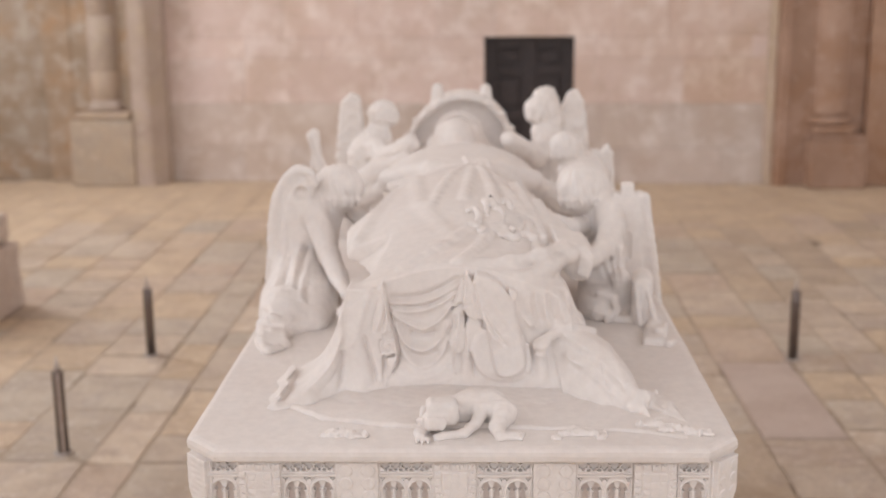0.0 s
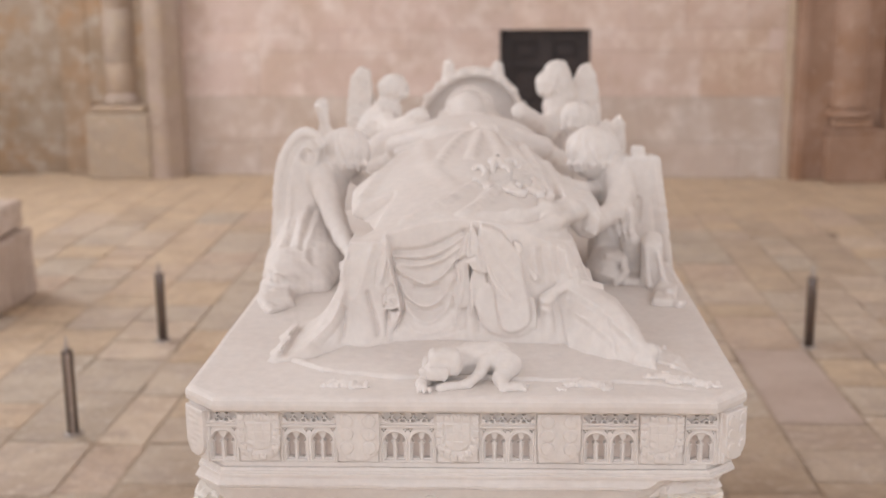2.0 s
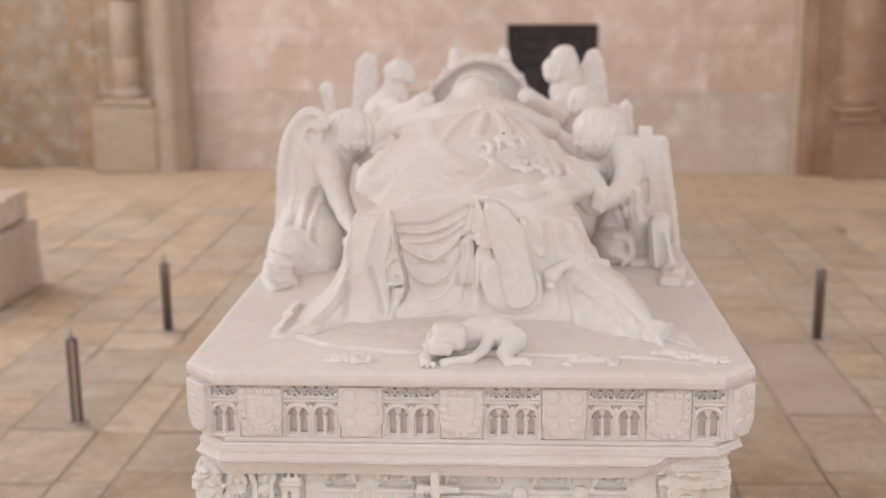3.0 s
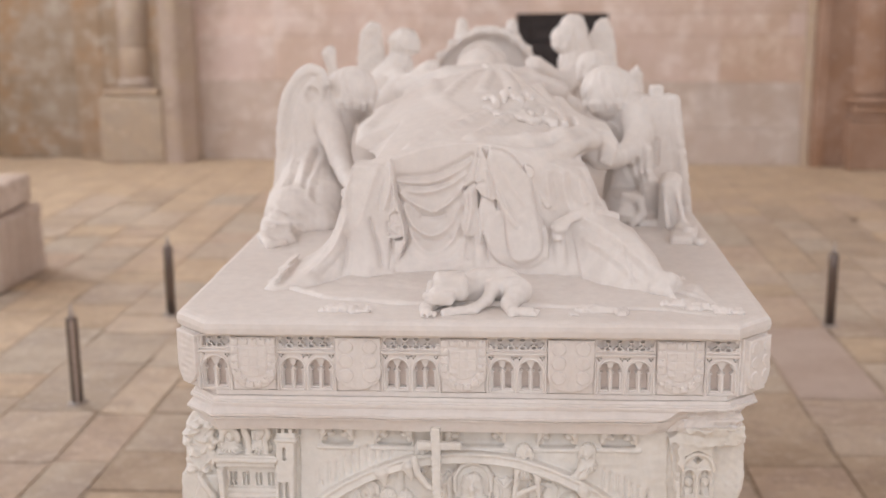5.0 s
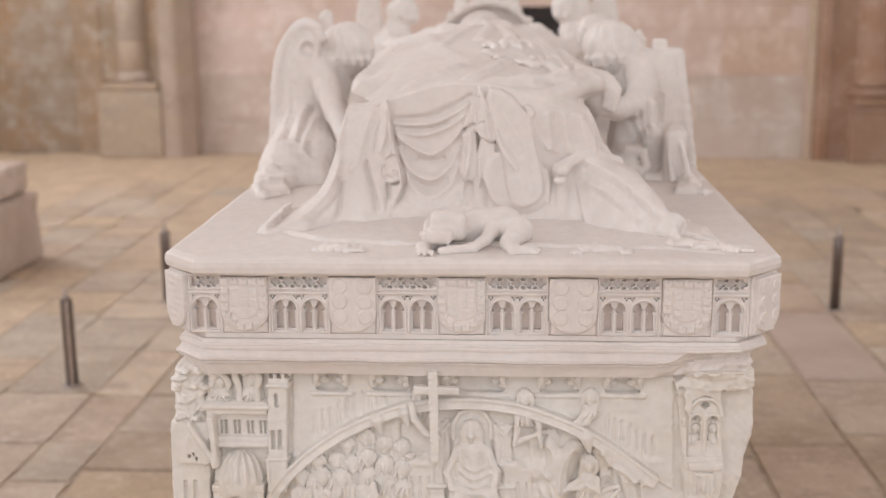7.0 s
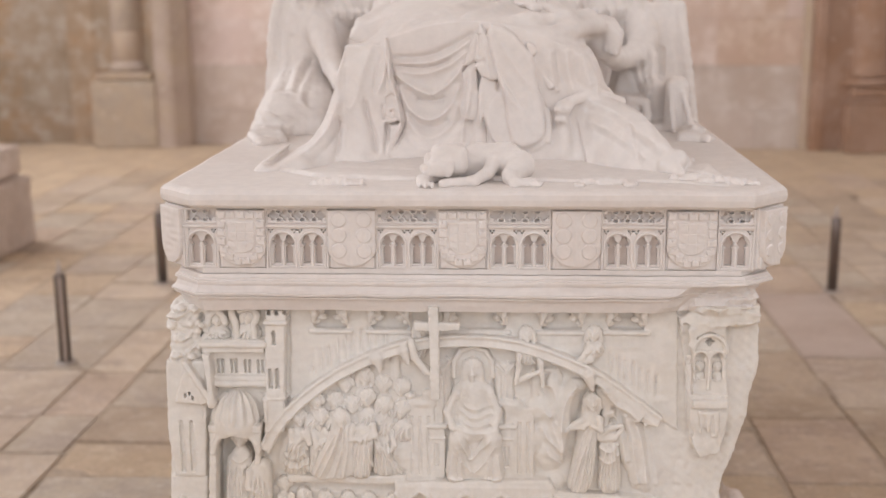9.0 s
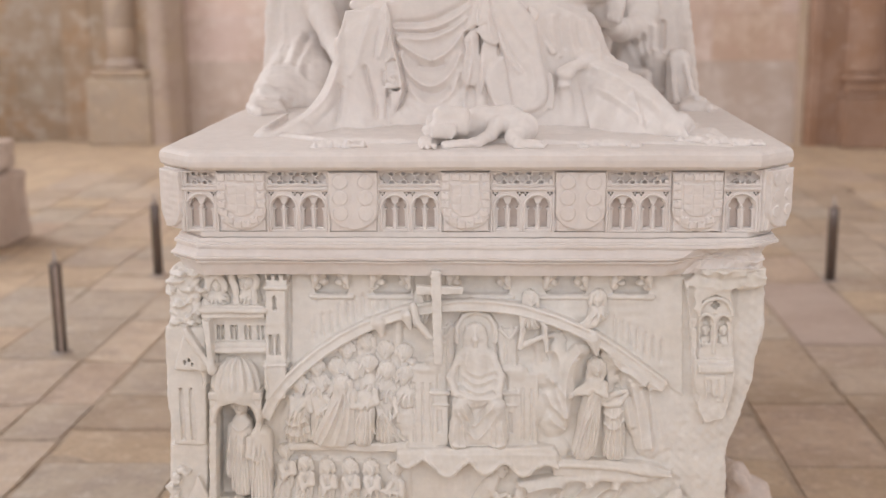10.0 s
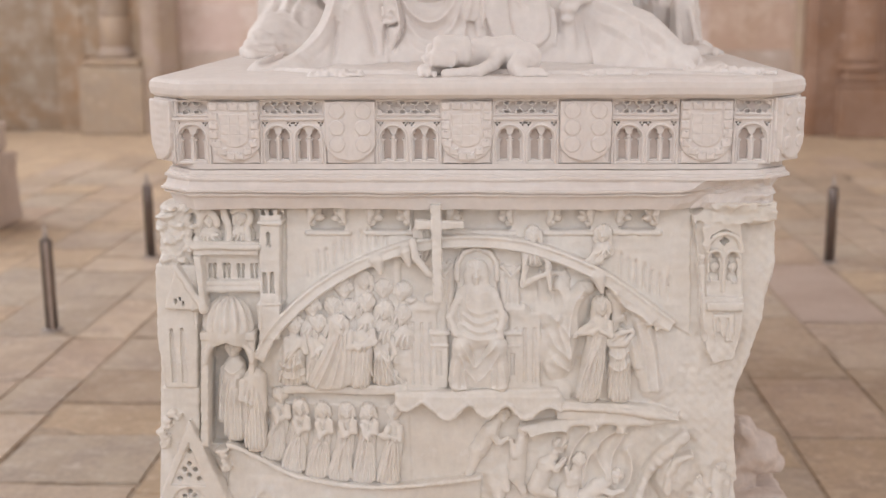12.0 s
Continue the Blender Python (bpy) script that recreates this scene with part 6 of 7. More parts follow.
for lo, hi in (((0.069, 1.111), (0.106, 1.248)), ((-0.067, 1.110), (-0.034, 1.252))):
    r.prism([(lo[0], lo[1]), (hi[0], lo[1]), (hi[0], hi[1]), (lo[0], hi[1])], 2.482, YB + 0.01, 0.002, 0.002)
    xm, w = (lo[0] + hi[0]) / 2, (hi[0] - lo[0]) / 2
    for a in (-0.72, 0.0, 0.72):
        r.limb(at_depth(2.481, [(xm + a * w, lo[1]), (xm + a * w, hi[1] - 0.028)]), 0.0035, 0.002)
    r.limb(at_depth(2.480, [(xm - w, hi[1]), (xm, hi[1] - 0.022), (xm + w, hi[1])]), 0.004, 0.002)
r.ball((-0.136, 2.492, 1.035), (0.030, 0.022, 0.040), 0.006)
for cx, cz, sw, sh in ((*(0.188, 1.099), 0.030, 0.042), (*(0.183, 1.038), 0.030, 0.040), (*(0.190, 0.976), 0.030, 0.030), (*(0.159, 1.148), 0.030, 0.034), (*(0.148, 1.074), 0.024, 0.040)):
    r.ball((cx, 2.494, cz), (sw, 0.020, sh), 0.003)
for line, rad in (([(0.212, 1.111), (0.213, 1.166), (0.222, 1.194), (0.239, 1.206), (0.251, 1.202)], 0.006), ([(0.299, 1.100), (0.306, 1.136), (0.303, 1.172), (0.291, 1.196)], 0.006), ([(0.356, 1.155), (0.369, 1.100), (0.376, 1.039), (0.393, 0.972)], 0.005), ([(0.334, 1.088), (0.353, 1.039), (0.372, 0.978)], 0.005), ([(0.187, 1.220), (0.202, 1.196), (0.203, 1.166), (0.188, 1.148)], 0.005)):
    r.limb(at_depth(2.480, eased(line)), rad, 0.008)
r.ball((0.234, 2.494, 1.166), (0.018, 0.016, 0.034), 0.006)
# ledges: crowd's floor, cloud edge, the path of the blessed, floor at the broken side
r.prism([(-0.395, 0.988), (-0.134, 0.993), (-0.128, 0.974), (-0.226, 0.970), (-0.300, 0.974), (-0.394, 0.972)], 2.464, YB + 0.01, 0.006, 0.006)
r.prism([(-0.154, 0.980), (0.184, 0.991), (0.202, 0.959), (-0.154, 0.955)], 2.456, YB + 0.01, 0.006, 0.004)
CLOUD = eased([(-0.154, 0.957), (-0.135, 0.940), (-0.114, 0.953), (-0.097, 0.966), (-0.078, 0.949), (-0.057, 0.926), (-0.035, 0.924), (-0.014, 0.949), (0.005, 0.962), (0.024, 0.934), (0.043, 0.927), (0.065, 0.950), (0.084, 0.960), (0.103, 0.933), (0.125, 0.925), (0.149, 0.948), (0.172, 0.958), (0.193, 0.944)], 1)
r.prism([(-0.154, 0.975), *CLOUD, (0.192, 0.978)][::-1], 2.452, YB, 0.005, 0.004)
r.limb(at_depth(2.452, CLOUD), 0.0034, 0.006)
r.prism([(0.184, 0.961), (0.331, 0.955), (0.443, 0.936), (0.438, 0.916), (0.320, 0.915), (0.185, 0.923)], 2.462, YB + 0.01, 0.005, 0.003)
r.limb(at_depth(2.460, [(0.202, 0.949), (0.296, 0.946), (0.379, 0.937), (0.438, 0.924)]), 0.006, 0.004)
r.limb(at_depth(2.466, [(0.114, 0.900), (0.179, 0.911), (0.273, 0.917), (0.379, 0.915)]), 0.006, 0.004)
HILL = [(-0.519, 0.858), (-0.471, 0.838), (-0.429, 0.813), (-0.376, 0.785), (-0.303, 0.770), (-0.218, 0.761), (-0.133, 0.765), (-0.048, 0.776), (0.024, 0.787)]
HILL = eased(HILL)
r.prism([*HILL, (0.024, 0.611), (-0.531, 0.602)], 2.478, YB + 0.01, 0.006, 0.004)
r.limb(at_depth(2.466, HILL), 0.0042, 0.006)
r.prism([(-0.128, 0.919), (0.024, 0.921), (0.024, 0.787), (-0.130, 0.775)], 2.492, YB + 0.01, 0.008, 0.006)
# wings of the standing angel, hanging drapery, flames, the great jaw
for line, amp in (([(0.214, 1.053), (0.206, 1.126), (0.219, 1.186), (0.242, 1.210)], 0.020), ([(0.182, 1.150), (0.188, 1.113), (0.205, 1.071), (0.215, 1.034)], 0.014), ([(0.228, 1.101), (0.222, 1.150), (0.235, 1.192)], 0.012),
                  ([(0.300, 1.204), (0.319, 1.168), (0.347, 1.160), (0.379, 1.133)], 0.018), ([(0.319, 1.150), (0.339, 1.102), (0.350, 1.029)], 0.012), ([(0.343, 1.145), (0.363, 1.078), (0.377, 0.980)], 0.014), ([(0.361, 1.139), (0.386, 1.078), (0.396, 0.980)], 0.014),
                  ([(0.169, 1.198), (0.187, 1.210), (0.199, 1.174), (0.182, 1.138)], 0.012), ([(-0.163, 1.148), (-0.146, 1.099), (-0.155, 1.037)], 0.012), ([(0.385, 1.127), (0.408, 1.054), (0.424, 0.973)], 0.010)):
    r.press(eased(line), amp, 0.010, 2.40, 2.53, 1.3)
ring = [0.181, 1.204]
r.limb(at_depth(2.486, arc(ring[0], ring[1], 0.024, -60, 230, 16, 0.031)), 0.005, 0.004)
for line in ([(0.171, 1.150), (0.195, 1.126), (0.211, 1.106)], [(0.167, 1.111), (0.181, 1.077), (0.210, 1.060)], [(0.175, 1.057), (0.189, 1.040), (0.213, 1.023)], [(0.214, 1.053), (0.219, 1.089), (0.225, 1.114)]):
    r.press(eased(line), 0.010, 0.008, 2.40, 2.52, 1.3)
FLAMES = ([(0.126, 0.884), (0.161, 0.901), (0.214, 0.904), (0.191, 0.853)], [(0.205, 0.757), (0.213, 0.838), (0.244, 0.885), (0.273, 0.907)], [(0.241, 0.758), (0.251, 0.835), (0.284, 0.877), (0.330, 0.902)],
          [(0.274, 0.867), (0.270, 0.829), (0.297, 0.791), (0.286, 0.752)], [(0.306, 0.765), (0.299, 0.829), (0.322, 0.870), (0.335, 0.895)], [(0.154, 0.763), (0.158, 0.827), (0.185, 0.859), (0.210, 0.872)], [(0.334, 0.855), (0.349, 0.823), (0.345, 0.778), (0.319, 0.746)])
for line in FLAMES:
    r.press(eased(line), 0.018, 0.0085, 2.40, 2.53, 1.3)
JAW = [(0.361, 0.727), (0.367, 0.771), (0.385, 0.815), (0.412, 0.848), (0.439, 0.871), (0.453, 0.884)]
r.limb(at_depth(2.466, eased(JAW)), 0.012, 0.004)
for i in range(11):
    t = i / 10 * (len(JAW) - 1)
    k = min(int(t), len(JAW) - 2)
    x, z = [JAW[k][q] + (JAW[k + 1][q] - JAW[k][q]) * (t - k) for q in (0, 1)]
    r.ball((x, 2.456, z), (0.0085, 0.006, 0.0085), 0.0012)
r.ball((0.453, 2.462, 0.886), (0.012, 0.012, 0.012), 0.004)
r.ball((0.436, 2.505, 0.792), (0.055, 0.05, 0.065), 0.01)
r.limb(at_depth(2.456, [(0.419, 0.767), (0.423, 0.805), (0.441, 0.837), (0.470, 0.844)]), 0.006, 0.004)
# blessed and damned below, half worn away
for x, z, s in ((0.072, 0.788, 0.022), (0.500, 0.819, 0.03), (0.490, 0.767, 0.034), (0.531, 0.781, 0.03), (0.061, 0.762, 0.030), (-0.426, 0.743, 0.022), (-0.450, 0.755, 0.016), (-0.304, 0.731, 0.024)):
    r.ball((x, 2.496, z), (s, 0.022, s * 0.9), 0.010)
    r.limb([(x, 2.484, z), (x + rng.uniform(-0.02, 0.02), 2.474, z - s * 1.4)], [s * 0.45, s * 0.3], 0.008)
# broken corner: the surviving tower with its window, then rough stone
r.prism([(0.454, 1.359), (0.549, 1.359), (0.565, 1.152), (0.549, 1.055), (0.505, 1.043), (0.483, 1.091), (0.466, 1.293)], 2.458, YB + 0.02, 0.005, 0.004)
r.prism([(0.535, 1.359), (0.621, 1.359), (0.626, 1.259), (0.605, 1.134), (0.558, 1.104)], 2.488, YB + 0.02, 0.012, 0.008)
r.prism([(0.483, 1.190), (0.480, 1.286), (0.492, 1.319), (0.518, 1.333), (0.546, 1.319), (0.561, 1.287), (0.566, 1.190)], 2.44, 2.468, 0.002, 0.001, dig=True)
x, z = (0.520, 1.303)
r.limb(at_depth(2.462, arc(x, z - 0.016, 0.035, 0, 180, 10, 0.036)), 0.004, 0.002)
foil4(r, x, z + 0.003, 0.0075, 2.45, 2.482)
for s in (-1, 1):
    r.limb(at_depth(2.464, arc(x + s * 0.0178, z - 0.030, 0.0145, 0, 180, 8)), 0.003, 0.002)
    lancet(r, x + s * 0.0178, z - 0.080, z - 0.032, 0.0105, 2.45, 2.482, 0.009)
r.limb([(x, 2.464, z - 0.018), (x, 2.464, z - 0.10)], 0.0035, 0.002)
r.prism([(0.486, 1.181), (0.561, 1.182), (0.562, 1.164), (0.487, 1.163)], 2.446, 2.49, 0.004, 0.002)
r.prism([(0.501, 1.156), (0.544, 1.156), (0.545, 1.096), (0.504, 1.089)], 2.452, 2.462, 0.003, 0.002)
r.prism([(0.508, 1.149), (0.515, 1.149), (0.517, 1.103), (0.510, 1.103)], 2.445, 2.456, 0.001, 0.001, dig=True)
r.prism([(0.526, 1.149), (0.533, 1.149), (0.535, 1.104), (0.528, 1.103)], 2.445, 2.456, 0.001, 0.001, dig=True)
r.limb([(0.466, 2.466, 1.340), (0.478, 2.470, 1.258), (0.481, 2.472, 1.103)], 0.009, 0.003, dig=True)
r.prism([(0.396, 1.115), (0.472, 1.097), (0.549, 1.055), (0.555, 0.962), (0.568, 0.781), (0.463, 0.881), (0.437, 0.931), (0.377, 0.980)], 2.485, YB + 0.02, 0.014, 0.015)
r.prism([(0.478, 1.395), (0.555, 1.409), (0.627, 1.412), (0.621, 1.350), (0.536, 1.342), (0.463, 1.356)], 2.446, YB + 0.02, 0.012, 0.01)
chips = random.Random(17)
for _ in range(46):
    bx, bz = chips.uniform(*(0.467, 0.635)), chips.uniform(1.338, 1.412)
    r.ball((bx, 2.438 + chips.uniform(0, 0.016), bz), (chips.uniform(0.010, 0.030), chips.uniform(0.008, 0.020), chips.uniform(0.006, 0.016)), 0.004, dig=True)
BROKEN = np.random.RandomState(7).normal(size=(14, 4))


def rubble(x, y, z):
    """Uneven broken stone: a few crossing waves of different size."""
    out = 0
    for i, (a, b, c, d) in enumerate(BROKEN):
        size = 60 if i < 8 else 210
        out = out + (0.0012 if i < 8 else 0.0004) * np.sin(size * (a * x + b * z) * 0.7 + 40 * c * y + d * 6)
    mask = rise(x + 0.10 * rise(z, 1.05, 0.95), 0.399, 0.486)
    return out * mask * (1 - rise(z, 1.10, 1.14) * (1 - rise(z, 1.36, 1.37)) * (1 - rise(x, 0.557, 0.575)))


r.ripple((0.339, 2.39, 0.70), (0.67, 2.56, 1.384), rubble)
r.weather(0.0012, 0.045, 4)
part("relief_front", r.cast("relief_front"), RELIEF, tomb, "carved judgement scene under an arch")
part("lower_front", rough_box((-0.655, 2.478, 0.615), (0.585, 2.56, 0.648), 0.012, 0.008, 0.004, 8), RELIEF, tomb)

# cross before the arch
cross = Clay((-0.20, 2.40, 1.10), (0.06, 2.50, 1.42), 0.0022)
cross.prism([(-0.075, 1.388), (-0.054, 1.388), (-0.052, 1.182), (-0.071, 1.184)], 2.424, 2.442, 0.002, 0.001)
cross.prism([(-0.106, 1.355), (-0.008, 1.353), (-0.008, 1.338), (-0.107, 1.336)], 2.426, 2.444, 0.002, 0.001)
cross.limb([(-0.065, 2.44, 1.380), (-0.065, 2.52, 1.380)], 0.008, 0.002)
cross.weather(0.0012, 0.03, 2)
part("cross", cross.cast("cross"), RELIEF, tomb)


def bounds(points, pad):
    xs, zs = [p[0] for p in points], [p[1] for p in points]
    return min(xs) - pad, min(zs) - pad, max(xs) + pad, max(zs) + pad


def carved_head(c, hx, hz, deep, r, face, veil, sx, sz, wide):
    """A smooth head: skull, oval face, a cap of hair or a veil round it; face turns it to one side."""
    fx = hx + face * 0.24 * r
    c.ball((hx, deep + 0.85 * r, hz + 0.06 * r), (1.02 * r, 1.05 * r, 1.08 * r), 0.003)
    c.ball((fx, deep + 0.30 * r, hz - 0.16 * r), (0.66 * r, 0.60 * r, 0.86 * r), 0.002)
    c.ball((fx + face * 0.08 * r, deep - 0.06 * r, hz - 0.78 * r), (0.24 * r, 0.22 * r, 0.20 * r), 0.003)
    for t in (-1, 1):
        c.ball((fx + (t * 0.28 + face * 0.12) * r, deep - 0.44 * r, hz - 0.04 * r), (0.18 * r, 0.22 * r, 0.11 * r), 0.002, dig=True)
    c.limb([(fx + face * 0.15 * r, deep - 0.22 * r, hz + 0.06 * r), (fx + face * 0.24 * r, deep - 0.36 * r, hz - 0.30 * r)], [0.07 * r, 0.12 * r], 0.0016)
    lap = 118 if veil else 96
    c.limb([(fx + math.sin(radians(a)) * 0.80 * r, deep + 0.34 * r, hz - 0.10 * r + math.cos(radians(a)) * 0.92 * r) for a in range(-lap, lap + 1, 12)], 0.20 * r, 0.003)
    c.ripple((hx - 1.3 * r, deep - r, hz + 0.3 * r), (hx + 1.3 * r, deep + 2 * r, hz + 1.3 * r), lambda x, y, z: 0.0006 * np.sin(14 * np.arctan2(x - hx, z - hz + 0.2 * r)))
    if veil:
        for t in (-1, 1):
            c.limb([(fx + t * 0.78 * r, deep + 0.40 * r, hz + 0.25 * r), (fx + t * 0.92 * r, deep + 0.5 * r, hz - 0.7 * r), (sx + t * wide * 0.6, deep + 0.6 * r, sz)], [0.22 * r, 0.26 * r, 0.26 * r], 0.005)


def person(head, foot, wide, hem, deep=2.466, face=0.0, arms=(), folds=7, veil=False, r=0.0165, robe=None, seed=0, headless=False, lines=(), arm=1.0):
    """A robed figure in the relief: head and foot as (x, z), half widths at shoulder and hem, the depth of its front."""
    (hx, hz), (fx, fz) = head, foot
    g = random.Random(seed)
    x0, z0, x1, z1 = bounds([head, foot, (fx - hem, fz), (fx + hem, fz), (hx, hz + r)] + [p for a in arms for p in a] + list(robe or ()), 0.014)
    c = Clay((x0, deep - 0.026, z0), (x1, YB + 0.016, z1), 0.00155, 1, 0.012)
    sx, sz = hx + (fx - hx) * 0.10, hz - 1.75 * r
    tall = sz - fz
    mx, mz = sx + (fx - sx) * 0.45, sz - tall * 0.45
    outline = robe or [(sx - wide * 0.72, sz + 0.002), (sx - wide, sz - tall * 0.16), (mx - (wide + hem) * 0.46, mz), (fx - hem, fz), (fx + hem, fz), (mx + (wide + hem) * 0.46, mz), (sx + wide, sz - tall * 0.16), (sx + wide * 0.72, sz + 0.002)]
    c.prism(eased(outline, 1, True), deep + 0.004, YB + 0.012, 0.007, 0.0)
    if not robe:
        c.limb([(sx, deep + wide * 0.72, sz - 0.008), (mx, deep + wide * 0.74, mz), (fx, deep + hem * 0.62, fz + hem * 0.7)], [wide * 0.72, wide * 0.72, hem * 0.68], 0.014)
    if not headless:
        c.limb([(sx, deep + 0.016, sz), (hx, deep + 0.014, hz)], r * 0.6, 0.006)
        carved_head(c, hx, hz, deep, r, face, veil, sx, sz, wide)
    for a in arms:
        n = len(a)
        c.limb([(px, deep - 0.003 + 0.006 * (k == 0), pz) for k, (px, pz) in enumerate(a)], [(0.0076 - 0.0034 * k / max(n - 1, 1)) * arm for k in range(n)], 0.005)
    for k in range(folds):
        u = (k + 0.5) / folds * 2 - 1 + g.uniform(-0.06, 0.06)
        sway = g.uniform(-0.004, 0.004)
        line = eased([(sx + u * wide * 0.55, sz - tall * g.uniform(0.16, 0.36)), (mx + u * (wide + hem) * 0.42 + sway, mz - tall * 0.12), (fx + u * hem * 0.96, fz + 0.004)])
        c.press(line, 0.0052, 0.0034, deep - 0.03, YB + 0.01, 1.5)
        c.press([(px + hem * 0.8 / folds, pz) for px, pz in line], -0.0040, 0.0028, deep - 0.03, YB + 0.01, 1.5)
    for amp, line in lines:
        c.press(eased(line), amp, 0.0034, deep - 0.03, YB + 0.01, 1.5)
    c.weather(0.0008, 0.03, seed)
    part("relief_figure", c.cast("relief_figure"), RELIEF, tomb)


# the crowd, back row first: head, foot, half widths, depth, way it faces
BACK = [(-0.263, 1.201), (-0.220, 1.219), (-0.176, 1.201), (-0.137, 1.194), (-0.330, 1.162), (-0.285, 1.163), (-0.249, 1.156), (-0.213, 1.172), (-0.174, 1.155), (-0.135, 1.146)]
for k, (hx, hz) in enumerate(BACK):
    person((hx, hz), (hx - 0.004, hz - 0.075), 0.021, 0.024, 2.474 - 0.006 * (k > 3), (0.6, 0.4, -0.4, -0.6, 0.8, 0.6, 0.5, -0.2, -0.5, -0.6)[k], (), 3, k in (1, 6, 8), 0.0192, None, k)
person((-0.180, 1.121), (-0.177, 0.988), 0.021, 0.026, 2.468, -0.6, ([(-0.197, 1.091), (-0.190, 1.057), (-0.164, 1.050)], [(-0.161, 1.094), (-0.155, 1.065), (-0.169, 1.045)]), 6, False, 0.0190, None, 31, False, [(0.005, [(-0.197, 1.089), (-0.176, 1.057), (-0.160, 1.013)]), (0.004, [(-0.197, 1.074), (-0.181, 1.037), (-0.168, 0.995)])])
person((-0.368, 1.123), (-0.374, 0.986), 0.021, 0.034, 2.470, 0.9, ([(-0.384, 1.090), (-0.383, 1.056), (-0.354, 1.083), (-0.346, 1.103)], [(-0.356, 1.090), (-0.342, 1.066), (-0.344, 1.098)]), 7, False, 0.0190, None, 32, False, [(0.006, [(-0.408, 1.018), (-0.374, 1.003), (-0.334, 1.024)]), (0.006, [(-0.410, 1.040), (-0.379, 1.028), (-0.355, 1.041)]), (-0.005, [(-0.410, 1.029), (-0.377, 1.016), (-0.343, 1.031)])])
person((-0.320, 1.127), (-0.321, 0.986), 0.020, 0.026, 2.466, 0.9, ([(-0.334, 1.095), (-0.326, 1.063), (-0.299, 1.076), (-0.282, 1.096)], [(-0.308, 1.096), (-0.294, 1.083), (-0.280, 1.101)]), 7, False, 0.0190, None, 33)
person((-0.222, 1.140), (-0.230, 0.987), 0.024, 0.023, 2.456, -0.4, ([(-0.246, 1.113), (-0.249, 1.081), (-0.216, 1.084), (-0.204, 1.099)], [(-0.201, 1.113), (-0.195, 1.091), (-0.218, 1.079)]), 7, False, 0.0185, None, 34, True, [(0.005, [(-0.209, 1.074), (-0.208, 1.025), (-0.187, 0.990)])])
person((-0.273, 1.129), (-0.299, 0.984), 0.024, 0.04, 2.450, 0.9, (), 0, True, 0.0190, [(-0.284, 1.125), (-0.299, 1.086), (-0.324, 1.036), (-0.345, 0.984), (-0.247, 0.985), (-0.243, 1.037), (-0.244, 1.098), (-0.255, 1.128)], 35, False,
       [(0.006, [(-0.270, 1.110), (-0.290, 1.049), (-0.321, 0.989)]), (0.006, [(-0.263, 1.111), (-0.271, 1.049), (-0.290, 0.989)]), (-0.004, [(-0.268, 1.098), (-0.283, 1.044), (-0.306, 0.989)]), (0.005, [(-0.256, 1.111), (-0.257, 1.049), (-0.268, 0.989)]), (0.005, [(-0.280, 1.098), (-0.307, 1.049), (-0.333, 0.994)])])
person((-0.164, 1.050), (-0.161, 0.988), 0.022, 0.030, 2.474, -0.6, (), 4, False, 0.015, None, 36, True)
# in the porch and beside it
person((-0.499, 1.070), (-0.502, 0.862), 0.025, 0.027, 2.472, -0.3, (), 7, False, 0.0175, None, 41, False, [(0.004, [(-0.521, 1.027), (-0.502, 1.012), (-0.480, 1.030)])])
person((-0.520, 1.047), (-0.529, 0.899), 0.012, 0.012, 2.486, 0.2, (), 4, False, 0.013, None, 42, True)
person((-0.453, 1.048), (-0.456, 0.846), 0.024, 0.025, 2.452, 0.4, ([(-0.476, 1.003), (-0.480, 0.967), (-0.459, 0.955)],), 6, False, 0.016, None, 43, True)
# procession along the path, hands raised to the face
WALKERS = [((-0.404, 0.966), (-0.423, 0.826)), ((-0.362, 0.941), (-0.378, 0.798)), ((-0.314, 0.934), (-0.327, 0.785)), ((-0.263, 0.934), (-0.277, 0.780)), ((-0.217, 0.932), (-0.226, 0.775)), ((-0.159, 0.931), (-0.171, 0.774))]
for k, (head, foot) in enumerate(WALKERS):
    (hx, hz) = head
    last = k == 5
    up = [(hx - 0.010, hz - 0.030), (hx - 0.003, hz - 0.054), (hx + 0.014, hz - 0.042), (hx + 0.016, hz - 0.018)]
    over = [(hx + 0.012, hz - 0.030), (hx + 0.020, hz - 0.044), (hx + 0.021, hz - 0.022)]
    if last:
        up, over = [(hx - 0.012, hz - 0.034), (hx - 0.022, hz - 0.052), (hx - 0.038, hz - 0.046)], [(hx + 0.012, hz - 0.032), (hx + 0.012, hz - 0.058), (hx - 0.016, hz - 0.052)]
    (qx, qz) = foot
    robe = [(hx - 0.011, hz - 0.020), (hx - 0.020, hz - 0.040), (hx - 0.021, hz - 0.075), (qx - 0.025, qz + 0.03), (qx - 0.030, qz - 0.008), (qx + 0.026, qz - 0.010), (qx + 0.025, qz + 0.03), (hx + 0.018, hz - 0.075), (hx + 0.020, hz - 0.040), (hx + 0.011, hz - 0.020)]
    person(head, (qx, qz - 0.006), 0.018, 0.028, 2.470 - 0.002 * (k % 2), -0.4 if last else 0.8, (up, over), 9, not last and k != 0, 0.0162, robe, 50 + k, arm=0.95)
